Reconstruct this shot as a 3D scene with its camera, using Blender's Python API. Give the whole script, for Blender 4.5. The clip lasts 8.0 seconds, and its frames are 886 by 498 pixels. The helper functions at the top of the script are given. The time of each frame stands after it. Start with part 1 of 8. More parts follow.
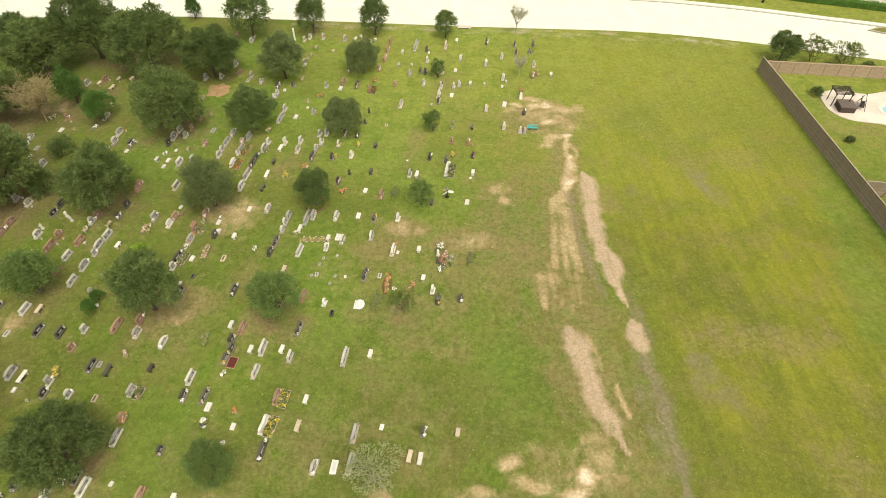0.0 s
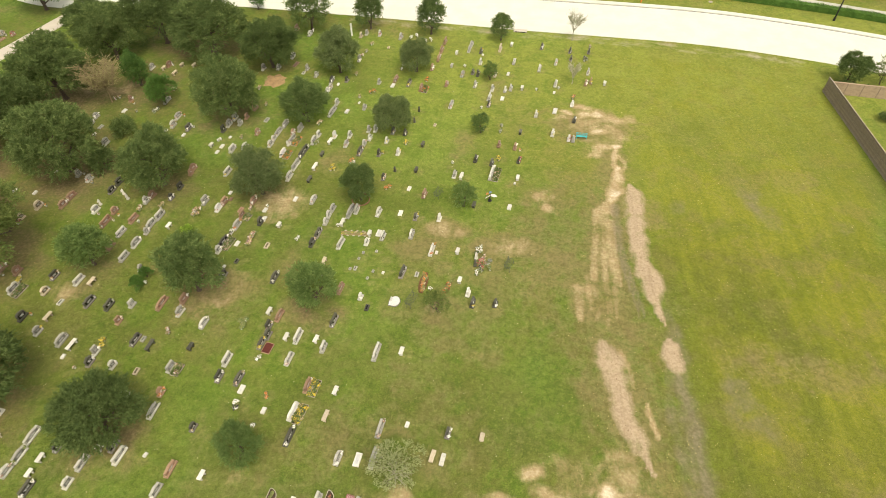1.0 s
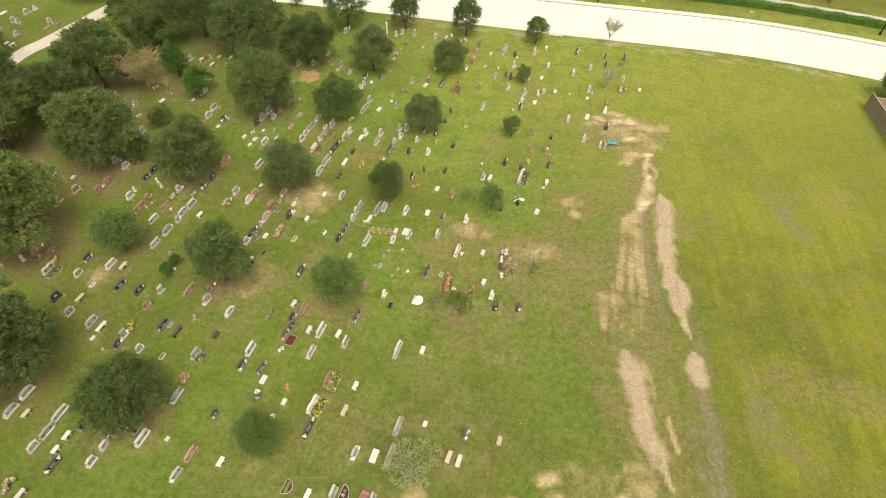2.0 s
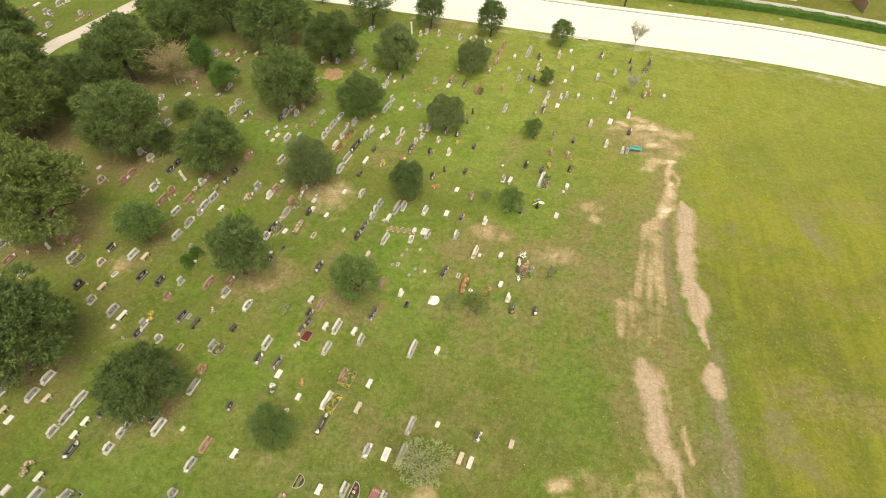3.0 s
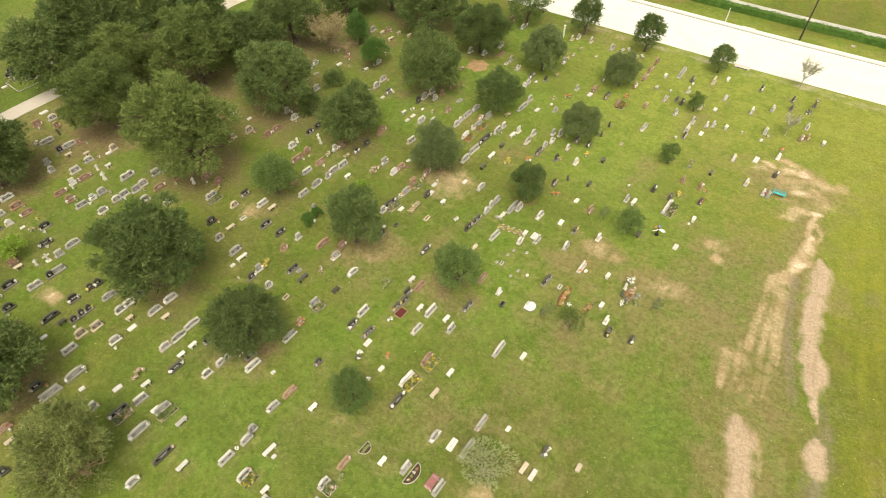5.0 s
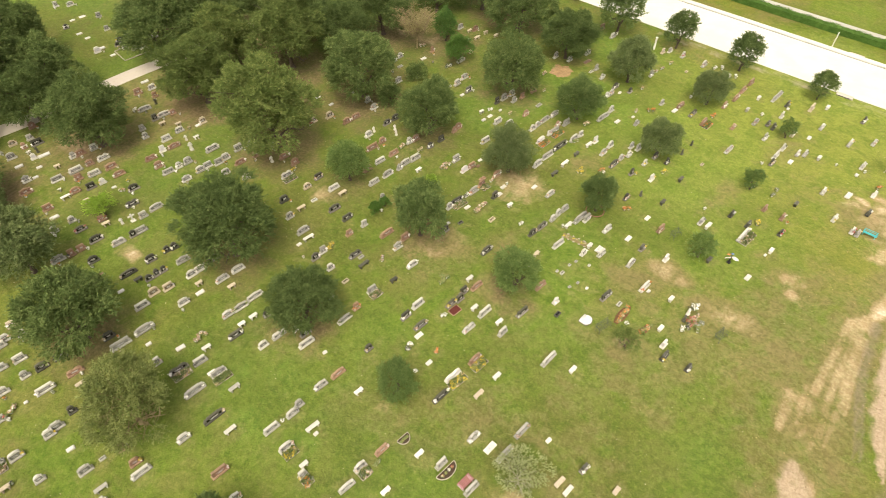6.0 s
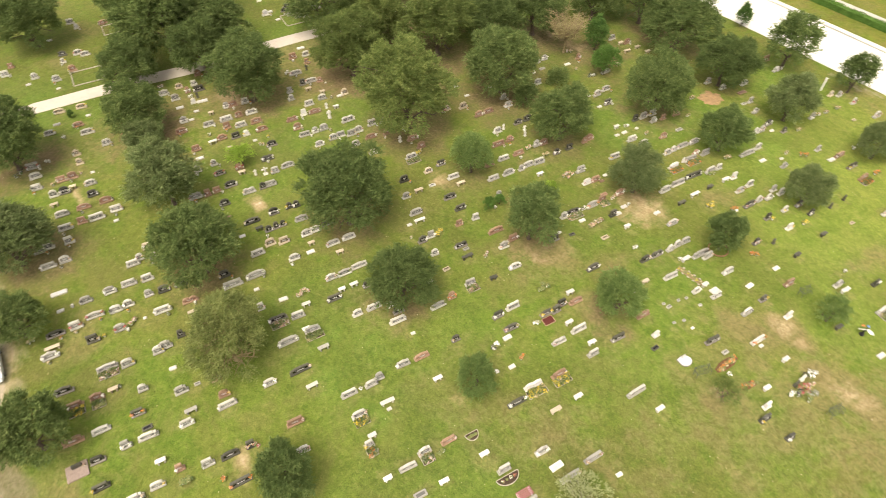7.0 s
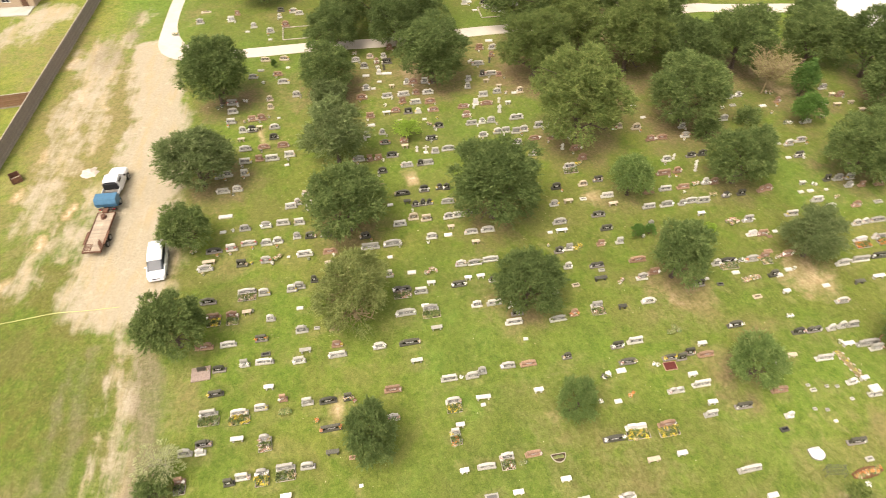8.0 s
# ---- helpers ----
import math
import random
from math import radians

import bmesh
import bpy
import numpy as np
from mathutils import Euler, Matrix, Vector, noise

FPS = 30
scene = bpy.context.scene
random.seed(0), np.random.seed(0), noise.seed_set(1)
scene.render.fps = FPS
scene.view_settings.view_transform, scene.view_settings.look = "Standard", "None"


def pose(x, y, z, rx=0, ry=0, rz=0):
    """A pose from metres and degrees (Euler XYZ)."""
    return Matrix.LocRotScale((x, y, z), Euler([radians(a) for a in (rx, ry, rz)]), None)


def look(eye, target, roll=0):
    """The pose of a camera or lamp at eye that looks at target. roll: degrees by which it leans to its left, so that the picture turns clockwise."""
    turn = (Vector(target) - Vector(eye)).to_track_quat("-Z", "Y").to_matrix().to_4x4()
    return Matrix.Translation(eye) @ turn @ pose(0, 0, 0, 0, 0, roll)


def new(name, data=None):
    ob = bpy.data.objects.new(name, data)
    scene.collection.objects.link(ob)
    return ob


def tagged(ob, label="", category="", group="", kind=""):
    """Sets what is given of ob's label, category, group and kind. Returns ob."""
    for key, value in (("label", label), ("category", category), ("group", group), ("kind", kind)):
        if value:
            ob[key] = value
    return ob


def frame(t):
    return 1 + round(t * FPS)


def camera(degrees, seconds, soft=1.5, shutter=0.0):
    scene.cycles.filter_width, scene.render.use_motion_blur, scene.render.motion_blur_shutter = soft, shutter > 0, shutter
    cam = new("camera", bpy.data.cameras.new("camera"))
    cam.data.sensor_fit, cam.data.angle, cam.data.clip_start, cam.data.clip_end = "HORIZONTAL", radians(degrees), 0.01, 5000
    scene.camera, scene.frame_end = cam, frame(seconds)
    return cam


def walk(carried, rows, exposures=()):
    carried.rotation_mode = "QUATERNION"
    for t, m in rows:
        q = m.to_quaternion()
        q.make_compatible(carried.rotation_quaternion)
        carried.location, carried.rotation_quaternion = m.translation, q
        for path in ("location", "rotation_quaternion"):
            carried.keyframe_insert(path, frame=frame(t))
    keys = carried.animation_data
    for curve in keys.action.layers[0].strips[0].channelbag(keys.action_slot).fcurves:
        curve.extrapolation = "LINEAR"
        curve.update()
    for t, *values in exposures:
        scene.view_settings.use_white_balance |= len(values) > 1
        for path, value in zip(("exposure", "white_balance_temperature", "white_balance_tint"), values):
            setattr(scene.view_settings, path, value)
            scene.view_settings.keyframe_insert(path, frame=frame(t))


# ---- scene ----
cam = camera(72.5, 8.0, soft=0.55, shutter=0.25)
# seconds, place, heading, tilt and lean of a drone that hovers and turns
ROWS = [
    (0.0, 0.000, 0.000, 45.000, 0.005, -48.027, -0.219),
    (0.5, 0.102, 0.112, 45.183, 2.336, -48.092, -0.232),
    (1.0, 0.246, 0.131, 45.317, 5.858, -48.102, -0.326),
    (1.5, 0.150, 0.093, 45.333, 8.056, -48.049, -0.226),
    (3.0, -0.078, 0.117, 45.384, 11.547, -48.004, -0.034),
    (3.5, -0.160, 0.087, 45.298, 14.182, -47.977, 0.094),
    (4.0, -0.167, 0.072, 45.264, 18.245, -48.002, 0.256),
    (4.5, -0.149, 0.047, 45.387, 22.624, -48.161, 0.428),
    (6.0, 0.284, 0.225, 45.514, 35.927, -48.387, -0.047),
    (6.5, 0.302, 0.126, 45.379, 42.299, -48.312, 0.098),
    (7.0, 0.332, 0.125, 45.139, 50.865, -48.309, 0.153),
    (7.5, 0.462, 0.118, 44.891, 61.047, -48.191, 0.183),
    (8.0, 0.832, 0.273, 44.581, 70.330, -47.833, -0.052),
]
walk(cam, [(t, pose(x, y, z, 90 + pitch, 0, yaw) @ pose(0, 0, 0, 0, 0, roll)) for t, x, y, z, yaw, pitch, roll in ROWS],
     [(t, stops, kelvin, tint) for t, stops, kelvin, tint in ((0.0, 0.73, 7350, 8), (1.5, 0.73, 7350, 8.5), (3.5, 0.78, 7350, 9), (4.5, 0.85, 7350, 9), (6.5, 1.04, 7300, 13), (7.0, 1.14, 7250, 15), (7.5, 1.23, 7200, 17), (8.0, 1.28, 7200, 18))])

# ---- light: a bright overcast noon ----
world = bpy.data.worlds.new("overcast_sky")
scene.world = world
world.use_nodes = True
wn = world.node_tree.nodes
wl = world.node_tree.links
sky = wn.new("ShaderNodeTexSky")
sky.sky_type, sky.sun_disc = "NISHITA", False
sky.sun_elevation, sky.sun_rotation = radians(58), radians(150)
sky.air_density, sky.dust_density = 1.0, 4.0
grey = wn.new("ShaderNodeHueSaturation")
grey.inputs["Saturation"].default_value = 0.25
wl.new(sky.outputs["Color"], grey.inputs["Color"])
wl.new(grey.outputs["Color"], wn["Background"].inputs["Color"])
wn["Background"].inputs["Strength"].default_value = 0.15

sun = new("sun", bpy.data.lights.new("sun", "SUN"))
sun.data.energy, sun.data.angle, sun.data.color = 1.0, radians(30), (1.0, 0.95, 0.86)
sun.matrix_world = look((0, 0, 60), (-10, 26, 0))

# ---- materials ----
class Mat:
    """A node material with short ways to add noise, mixes and bumps."""

    def __init__(self, name, rough=0.8, metal=0.0, spec=0.3):
        self.m = bpy.data.materials.new(name)
        self.m.use_nodes = True
        self.n, self.l = self.m.node_tree.nodes, self.m.node_tree.links
        self.b = self.n["Principled BSDF"]
        self.b.inputs["Roughness"].default_value = rough
        self.b.inputs["Metallic"].default_value = metal
        self.b.inputs["Specular IOR Level"].default_value = spec
        self.co = self.n.new("ShaderNodeTexCoord").outputs["Object"]

    def put(self, socket, value):
        if isinstance(value, bpy.types.NodeSocket):
            self.l.new(value, socket)
        elif isinstance(value, tuple):
            socket.default_value = (*value, 1.0)
        else:
            socket.default_value = value

    def noise(self, scale, detail=4.0, rough=0.55, warp=0.0, stretch=None):
        t = self.n.new("ShaderNodeTexNoise")
        t.inputs["Scale"].default_value, t.inputs["Detail"].default_value = scale, detail
        t.inputs["Roughness"].default_value, t.inputs["Distortion"].default_value = rough, warp
        co = self.co
        if stretch:
            mp = self.n.new("ShaderNodeMapping")
            mp.vector_type = "TEXTURE"
            mp.inputs["Scale"].default_value = stretch[:3]
            if len(stretch) > 3:
                mp.inputs["Rotation"].default_value = (0, 0, radians(stretch[3]))
            self.l.new(co, mp.inputs["Vector"])
            co = mp.outputs["Vector"]
        self.l.new(co, t.inputs["Vector"])
        return t.outputs["Fac"]

    def span(self, v, a, b, lo=0.0, hi=1.0):
        r = self.n.new("ShaderNodeMapRange")
        r.interpolation_type = "SMOOTHSTEP"
        self.put(r.inputs["Value"], v)
        for key, x in (("From Min", a), ("From Max", b), ("To Min", lo), ("To Max", hi)):
            r.inputs[key].default_value = x
        return r.outputs["Result"]

    def math(self, op, a, b):
        r = self.n.new("ShaderNodeMath")
        r.operation = op
        self.put(r.inputs[0], a)
        self.put(r.inputs[1], b)
        return r.outputs[0]

    def mix(self, fac, a, b, kind="MIX"):
        r = self.n.new("ShaderNodeMix")
        r.data_type, r.blend_type = "RGBA", kind
        self.put(r.inputs["Factor"], fac)
        self.put(r.inputs["A"], a)
        self.put(r.inputs["B"], b)
        return r.outputs["Result"]

    def ramp(self, v, stops):
        r = self.n.new("ShaderNodeValToRGB")
        e = r.color_ramp.elements
        while len(e) < len(stops):
            e.new(0.5)
        for el, (p, c) in zip(e, stops):
            el.position, el.color = p, (*c, 1.0)
        self.put(r.inputs["Fac"], v)
        return r.outputs["Color"]

    def attr(self, name):
        a = self.n.new("ShaderNodeAttribute")
        a.attribute_name = name
        return a.outputs["Fac"]

    def island(self):
        return self.n.new("ShaderNodeNewGeometry").outputs["Random Per Island"]

    def each(self):
        return self.n.new("ShaderNodeObjectInfo").outputs["Random"]

    def colour(self, v):
        self.put(self.b.inputs["Base Color"], v)
        return self

    def bump(self, v, strength=0.4, distance=0.02):
        r = self.n.new("ShaderNodeBump")
        r.inputs["Strength"].default_value, r.inputs["Distance"].default_value = strength, distance
        self.put(r.inputs["Height"], v)
        self.l.new(r.outputs["Normal"], self.b.inputs["Normal"])
        return self


def speckled(name, dark, light, rough=0.45, vary=0.25, grime=(0.10, 0.095, 0.07)):
    """Stone with a crystalline grain, weather stains and a shade of its own for each piece."""
    m = Mat(name, rough, 0.0, 0.45)
    grain = m.span(m.noise(90, 2, 0.7), 0.35, 0.65)
    c = m.mix(grain, dark, light)
    c = m.mix(m.span(m.noise(3.5, 5, 0.65), 0.52, 0.78, 0.0, 0.55), c, grime)
    c = m.mix(m.span(m.each(), 0.0, 1.0, 0.0, vary), c, tuple(0.35 * v for v in dark))
    m.colour(c).bump(m.noise(60, 3), 0.25, 0.01)
    return m.m


GRANITE = {
    "g": speckled("grey_granite", (0.38, 0.365, 0.305), (0.63, 0.61, 0.52), 0.55, 0.6),
    "r": speckled("red_granite", (0.215, 0.118, 0.070), (0.42, 0.285, 0.185), 0.5, 0.4),
    "k": speckled("black_granite", (0.046, 0.045, 0.031), (0.125, 0.122, 0.086), 0.5, 0.6, (0.06, 0.06, 0.05)),
    "w": speckled("white_marble", (0.56, 0.535, 0.46), (0.72, 0.695, 0.61), 0.6, 0.35, (0.34, 0.32, 0.25)),
    "d": speckled("rough_dark_granite", (0.15, 0.135, 0.115), (0.29, 0.262, 0.222), 0.8, 0.4, (0.12, 0.11, 0.085)),
    "t": speckled("tan_cast_stone", (0.42, 0.34, 0.23), (0.60, 0.52, 0.38), 0.75, 0.3, (0.22, 0.17, 0.1)),
}
POLISH = {
    "g": speckled("polished_grey_granite", (0.135, 0.132, 0.112), (0.25, 0.245, 0.21), 0.4, 0.6),
    "r": speckled("polished_red_granite", (0.17, 0.075, 0.052), (0.31, 0.17, 0.12), 0.3, 0.4),
    "k": speckled("polished_black_granite", (0.010, 0.009, 0.008), (0.024, 0.022, 0.020), 0.2, 0.1, (0.03, 0.03, 0.03)),
    "w": speckled("honed_marble", (0.5, 0.5, 0.47), (0.62, 0.61, 0.58), 0.4, 0.2),
    "t": speckled("bronze_plaque", (0.10, 0.075, 0.04), (0.17, 0.13, 0.07), 0.4, 0.3),
}


def petals(name, *stops):
    m = Mat(name, 0.7)
    m.colour(m.ramp(m.island(), stops))
    return m.m


PETALS = {
    "w": petals("white_petals", (0.0, (0.75, 0.73, 0.66)), (0.6, (0.8, 0.78, 0.74)), (1.0, (0.62, 0.55, 0.42))),
    "y": petals("yellow_petals", (0.0, (0.62, 0.42, 0.03)), (0.5, (0.72, 0.56, 0.07)), (0.75, (0.16, 0.20, 0.05)), (1.0, (0.45, 0.24, 0.04))),
    "o": petals("orange_petals", (0.0, (0.55, 0.12, 0.02)), (0.4, (0.68, 0.26, 0.04)), (0.7, (0.30, 0.09, 0.03)), (1.0, (0.62, 0.42, 0.26))),
    "r": petals("red_petals", (0.0, (0.36, 0.03, 0.035)), (0.5, (0.5, 0.08, 0.11)), (0.75, (0.12, 0.13, 0.05)), (1.0, (0.62, 0.36, 0.36))),
    "m": petals("mixed_petals", (0.0, (0.34, 0.04, 0.05)), (0.25, (0.70, 0.66, 0.58)), (0.42, (0.10, 0.06, 0.05)), (0.6, (0.50, 0.24, 0.27)), (0.75, (0.10, 0.14, 0.05)), (0.88, (0.6, 0.42, 0.10)), (1.0, (0.55, 0.5, 0.42))),
    "n": petals("green_sprigs", (0.0, (0.05, 0.09, 0.02)), (0.7, (0.12, 0.16, 0.045)), (1.0, (0.22, 0.21, 0.08))),
    "k": petals("dark_wrapping", (0.0, (0.02, 0.02, 0.02)), (0.7, (0.06, 0.05, 0.05)), (1.0, (0.7, 0.68, 0.62))),
    "t": petals("dried_flowers", (0.0, (0.3, 0.2, 0.1)), (0.6, (0.45, 0.34, 0.2)), (1.0, (0.6, 0.5, 0.38))),
    "g": petals("grey_green_sprigs", (0.0, (0.13, 0.14, 0.1)), (1.0, (0.3, 0.3, 0.24))),
}


def plain(name, base, rough=0.6, metal=0.0, spread=0.25, scale=6.0, bump=0.2):
    m = Mat(name, rough, metal)
    c = m.mix(m.span(m.noise(scale, 6, 0.65), 0.35, 0.7), base, tuple(v * (1 - spread) for v in base))
    c = m.mix(m.span(m.each(), 0, 1, 0, spread), c, tuple(v * 0.6 for v in base))
    m.colour(c).bump(m.noise(scale * 8, 3), bump, 0.01)
    return m.m


SOIL = plain("garden_soil", (0.075, 0.05, 0.03), 0.95, 0, 0.5, 8, 0.8)
MULCH = plain("red_mulch", (0.115, 0.028, 0.02), 0.95, 0, 0.5, 25, 0.8)
KERBSTONE = plain("pale_concrete_edging", (0.44, 0.395, 0.31), 0.9, 0, 0.4)
CERAMIC = plain("white_ceramic", (0.7, 0.68, 0.62), 0.4)
LETTER = plain("engraved_lettering", (0.55, 0.54, 0.5), 0.7)


def make_ground():
    m = Mat("grass_and_bare_earth", 0.95, 0, 0.12)

    def ragged(name, *parts):
        """A mask with rough edges: noise only where the mask has begun."""
        mask, out = m.attr(name), m.attr(name)
        begun = m.span(mask, 0.02, 0.25)
        for value, k in parts:
            out = m.math("ADD", out, m.math("MULTIPLY", m.math("MULTIPLY", value, k), begun))
        return out

    big, mid, fine = m.noise(0.05, 5, 0.6, 0.4), m.noise(0.42, 7, 0.68, 0.35), m.noise(3.4, 4, 0.62, 0.3)
    patch, tuft = m.noise(1.5, 5, 0.62, 0.4), m.noise(2.2, 4, 0.62, 0.8)
    blades = m.noise(12, 4, 0.7)
    soft = m.noise(0.55, 3, 0.5, 0.5)
    mown = m.noise(1.0, 4, 0.6, 0.15, (1.0, 14.0, 1.0, 3))
    tracks = m.noise(0.42, 4, 0.55, 0.1, (1.0, 22.0, 1.0, 3))

    def centred(v, k):
        return m.math("MULTIPLY", m.math("SUBTRACT", v, 0.5), k)

    green = m.mix(m.span(patch, 0.33, 0.67), (0.094, 0.152, 0.019), (0.142, 0.200, 0.029))
    olive = m.mix(m.span(patch, 0.33, 0.67), (0.144, 0.144, 0.029), (0.190, 0.182, 0.041))
    c = m.mix(m.span(m.math("ADD", m.math("MULTIPLY", mid, 0.62), m.math("MULTIPLY", big, 0.38)), 0.42, 0.58), green, olive)
    lush = m.mix(m.span(patch, 0.3, 0.7), (0.086, 0.182, 0.023), (0.160, 0.262, 0.040))
    c = m.mix(m.math("MULTIPLY", m.attr("lush"), m.span(mid, 0.32, 0.62, 0.15, 0.9)), c, lush)
    field = m.mix(m.span(mown, 0.34, 0.66), (0.172, 0.190, 0.017), (0.242, 0.246, 0.027))
    field = m.mix(m.span(tracks, 0.36, 0.64, 0, 0.4), field, (0.186, 0.184, 0.026))
    field = m.mix(m.span(mid, 0.44, 0.66, 0, 0.25), field, (0.140, 0.160, 0.022))
    field = m.mix(m.span(tuft, 0.5, 0.7, 0, 0.35), field, (0.250, 0.225, 0.045))
    c = m.mix(m.attr("dry"), c, field)
    c = m.mix(m.span(m.noise(0.13, 5, 0.62, 0.6), 0.46, 0.62, 0, 0.75), c, m.mix(0.5, c, (0.078, 0.112, 0.018)))
    tan = m.math("MULTIPLY", m.span(m.noise(0.23, 6, 0.66, 0.5), 0.47, 0.62, 0, 0.62), m.math("SUBTRACT", 1.0, m.math("MULTIPLY", m.attr("lush"), 0.5)))
    c = m.mix(tan, c, m.mix(0.6, c, (0.235, 0.175, 0.076)))
    # darker olive mixed into the turf, in some blots as painted shade
    c = m.mix(m.math("MULTIPLY", m.attr("dull_and_shaded"), m.span(mid, 0.30, 0.62, 0.25, 1.0)), c, m.mix(0.55, c, (0.085, 0.092, 0.024)))
    # pale straw tone; on the northern lawn it puts haze into the colour
    straw_haze = m.mix(m.span(patch, 0.3, 0.7), (0.236, 0.278, 0.047), (0.292, 0.325, 0.064))
    c = m.mix(m.math("MULTIPLY", m.attr("pale"), m.span(mid, 0.36, 0.60, 0.45, 1.0)), c, straw_haze)
    c = m.mix(m.span(tuft, 0.34, 0.58, 0.38, 0), c, m.mix(0.5, c, (0.035, 0.058, 0.010)))
    c = m.mix(m.span(blades, 0.38, 0.60, 0.75, 0), c, m.mix(0.5, c, (0.03, 0.045, 0.008)))
    c = m.mix(m.span(fine, 0.50, 0.72, 0, 0.4), c, m.mix(0.6, c, (0.315, 0.300, 0.090)))
    crumbs = m.math("ADD", centred(soft, 1.1), m.math("ADD", centred(mid, 0.5), centred(tuft, 0.35)))
    soil = m.mix(m.span(tuft, 0.35, 0.65), (0.165, 0.118, 0.058), (0.315, 0.245, 0.128))
    soil = m.mix(m.span(fine, 0.45, 0.7, 0, 0.6), soil, (0.35, 0.27, 0.15))
    c = m.mix(m.span(m.math("ADD", m.attr("worn"), crumbs), 0.05, 1.25, 0, 0.85), c, soil)
    c = m.mix(m.span(m.math("ADD", m.attr("worn"), m.math("ADD", centred(mid, 1.3), centred(soft, 1.0))), 0.25, 0.80, 0, 0.5), c, m.mix(m.span(patch, 0.33, 0.67), (0.132, 0.118, 0.038), (0.180, 0.157, 0.054)))
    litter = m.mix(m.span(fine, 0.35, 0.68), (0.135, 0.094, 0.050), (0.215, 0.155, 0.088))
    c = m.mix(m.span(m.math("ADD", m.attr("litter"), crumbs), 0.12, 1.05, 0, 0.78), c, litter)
    edge = m.math("ADD", centred(soft, 1.1), m.math("ADD", centred(mid, 0.4), centred(tuft, 0.3)))
    ruts = centred(m.noise(1.1, 4, 0.6, 0.3, (1.0, 9.0, 1.0, 2)), 1.5)
    lanes = centred(m.noise(0.9, 6, 0.7, 0.3, (7.0, 1.0, 1.0, -13)), 1.5)
    earth = m.mix(m.span(fine, 0.35, 0.7), (0.37, 0.27, 0.145), (0.54, 0.435, 0.26))
    earth = m.mix(m.span(mid, 0.42, 0.68, 0, 0.7), earth, (0.33, 0.225, 0.115))
    earth = m.mix(m.span(ruts, -0.1, 0.35, 0.0, 0.45), earth, (0.27, 0.20, 0.10))
    c = m.mix(m.span(ragged("bare", (edge, 1.2), (ruts, 0.7)), 0.05, 1.25), c, earth)
    c = m.mix(m.span(m.math("ADD", m.attr("bare"), edge), 0.85, 1.55, 0, 0.85), c, m.mix(m.span(fine, 0.35, 0.7), (0.50, 0.42, 0.29), (0.66, 0.58, 0.43)))
    sand = m.mix(m.span(fine, 0.3, 0.75), (0.33, 0.28, 0.188), (0.38, 0.333, 0.233))
    sand = m.mix(m.span(m.noise(0.7, 5, 0.6, 0.3, (5.0, 1.0, 1.0, -13)), 0.45, 0.7, 0, 0.6), sand, (0.375, 0.292, 0.15))
    sand = m.mix(m.span(m.noise(0.8, 6, 0.7, 0.6), 0.52, 0.66, 0, 0.4), sand, (0.44, 0.40, 0.287))
    c = m.mix(m.span(ragged("sand", (edge, 1.4), (lanes, 1.1)), 0.10, 1.10, 0, 0.95), c, sand)
    mud = ragged("mud", (edge, 0.9))
    c = m.mix(m.span(mud, 0.10, 1.05, 0, 0.8), c, m.mix(m.span(fine, 0.3, 0.7), (0.155, 0.130, 0.075), (0.225, 0.190, 0.120)))
    stones = m.mix(m.span(m.noise(5, 4, 0.6), 0.38, 0.66), (0.34, 0.255, 0.165), (0.43, 0.335, 0.22))
    stones = m.mix(m.span(m.noise(1.4, 5, 0.7, 0.4), 0.50, 0.72, 0, 0.6), stones, (0.45, 0.345, 0.215))
    stones = m.mix(m.span(ruts, 0.02, 0.35, 0, 0.6), stones, (0.25, 0.185, 0.11))
    c = m.mix(m.span(ragged("gravel", (edge, 1.2), (ruts, 0.6)), 0.12, 1.0), c, stones)
    trod = m.math("ADD", m.attr("trod"), centred(fine, 0.8))
    c = m.mix(m.span(trod, 0.25, 1.0, 0, 0.5), c, m.mix(m.span(tuft, 0.35, 0.65), (0.15, 0.13, 0.05), (0.26, 0.24, 0.09)))
    m.colour(c)
    h = m.math("ADD", m.math("MULTIPLY", blades, 0.5), m.math("MULTIPLY", tuft, 1.6))
    m.bump(h, 0.8, 0.10)
    return m.m


GROUND = make_ground()


def make_concrete(name, a, b, stain):
    m = Mat(name, 0.85, 0, 0.3)
    c = m.mix(m.span(m.noise(0.35, 6, 0.6), 0.35, 0.65), a, b)
    c = m.mix(m.span(m.noise(2.2, 5, 0.7), 0.5, 0.8, 0, 0.5), c, stain)
    m.colour(c).bump(m.noise(30, 3), 0.2, 0.01)
    return m.m


ROAD = make_concrete("pale_concrete_road", (0.57, 0.56, 0.47), (0.62, 0.61, 0.515), (0.51, 0.49, 0.40))
DRIVE = make_concrete("limestone_drive", (0.45, 0.40, 0.32), (0.50, 0.45, 0.365), (0.38, 0.32, 0.245))
WALKWAY = make_concrete("grey_concrete_walk", (0.36, 0.35, 0.29), (0.43, 0.42, 0.35), (0.22, 0.21, 0.16))
JOINT = plain("grey_gutter", (0.23, 0.23, 0.18), 0.95)


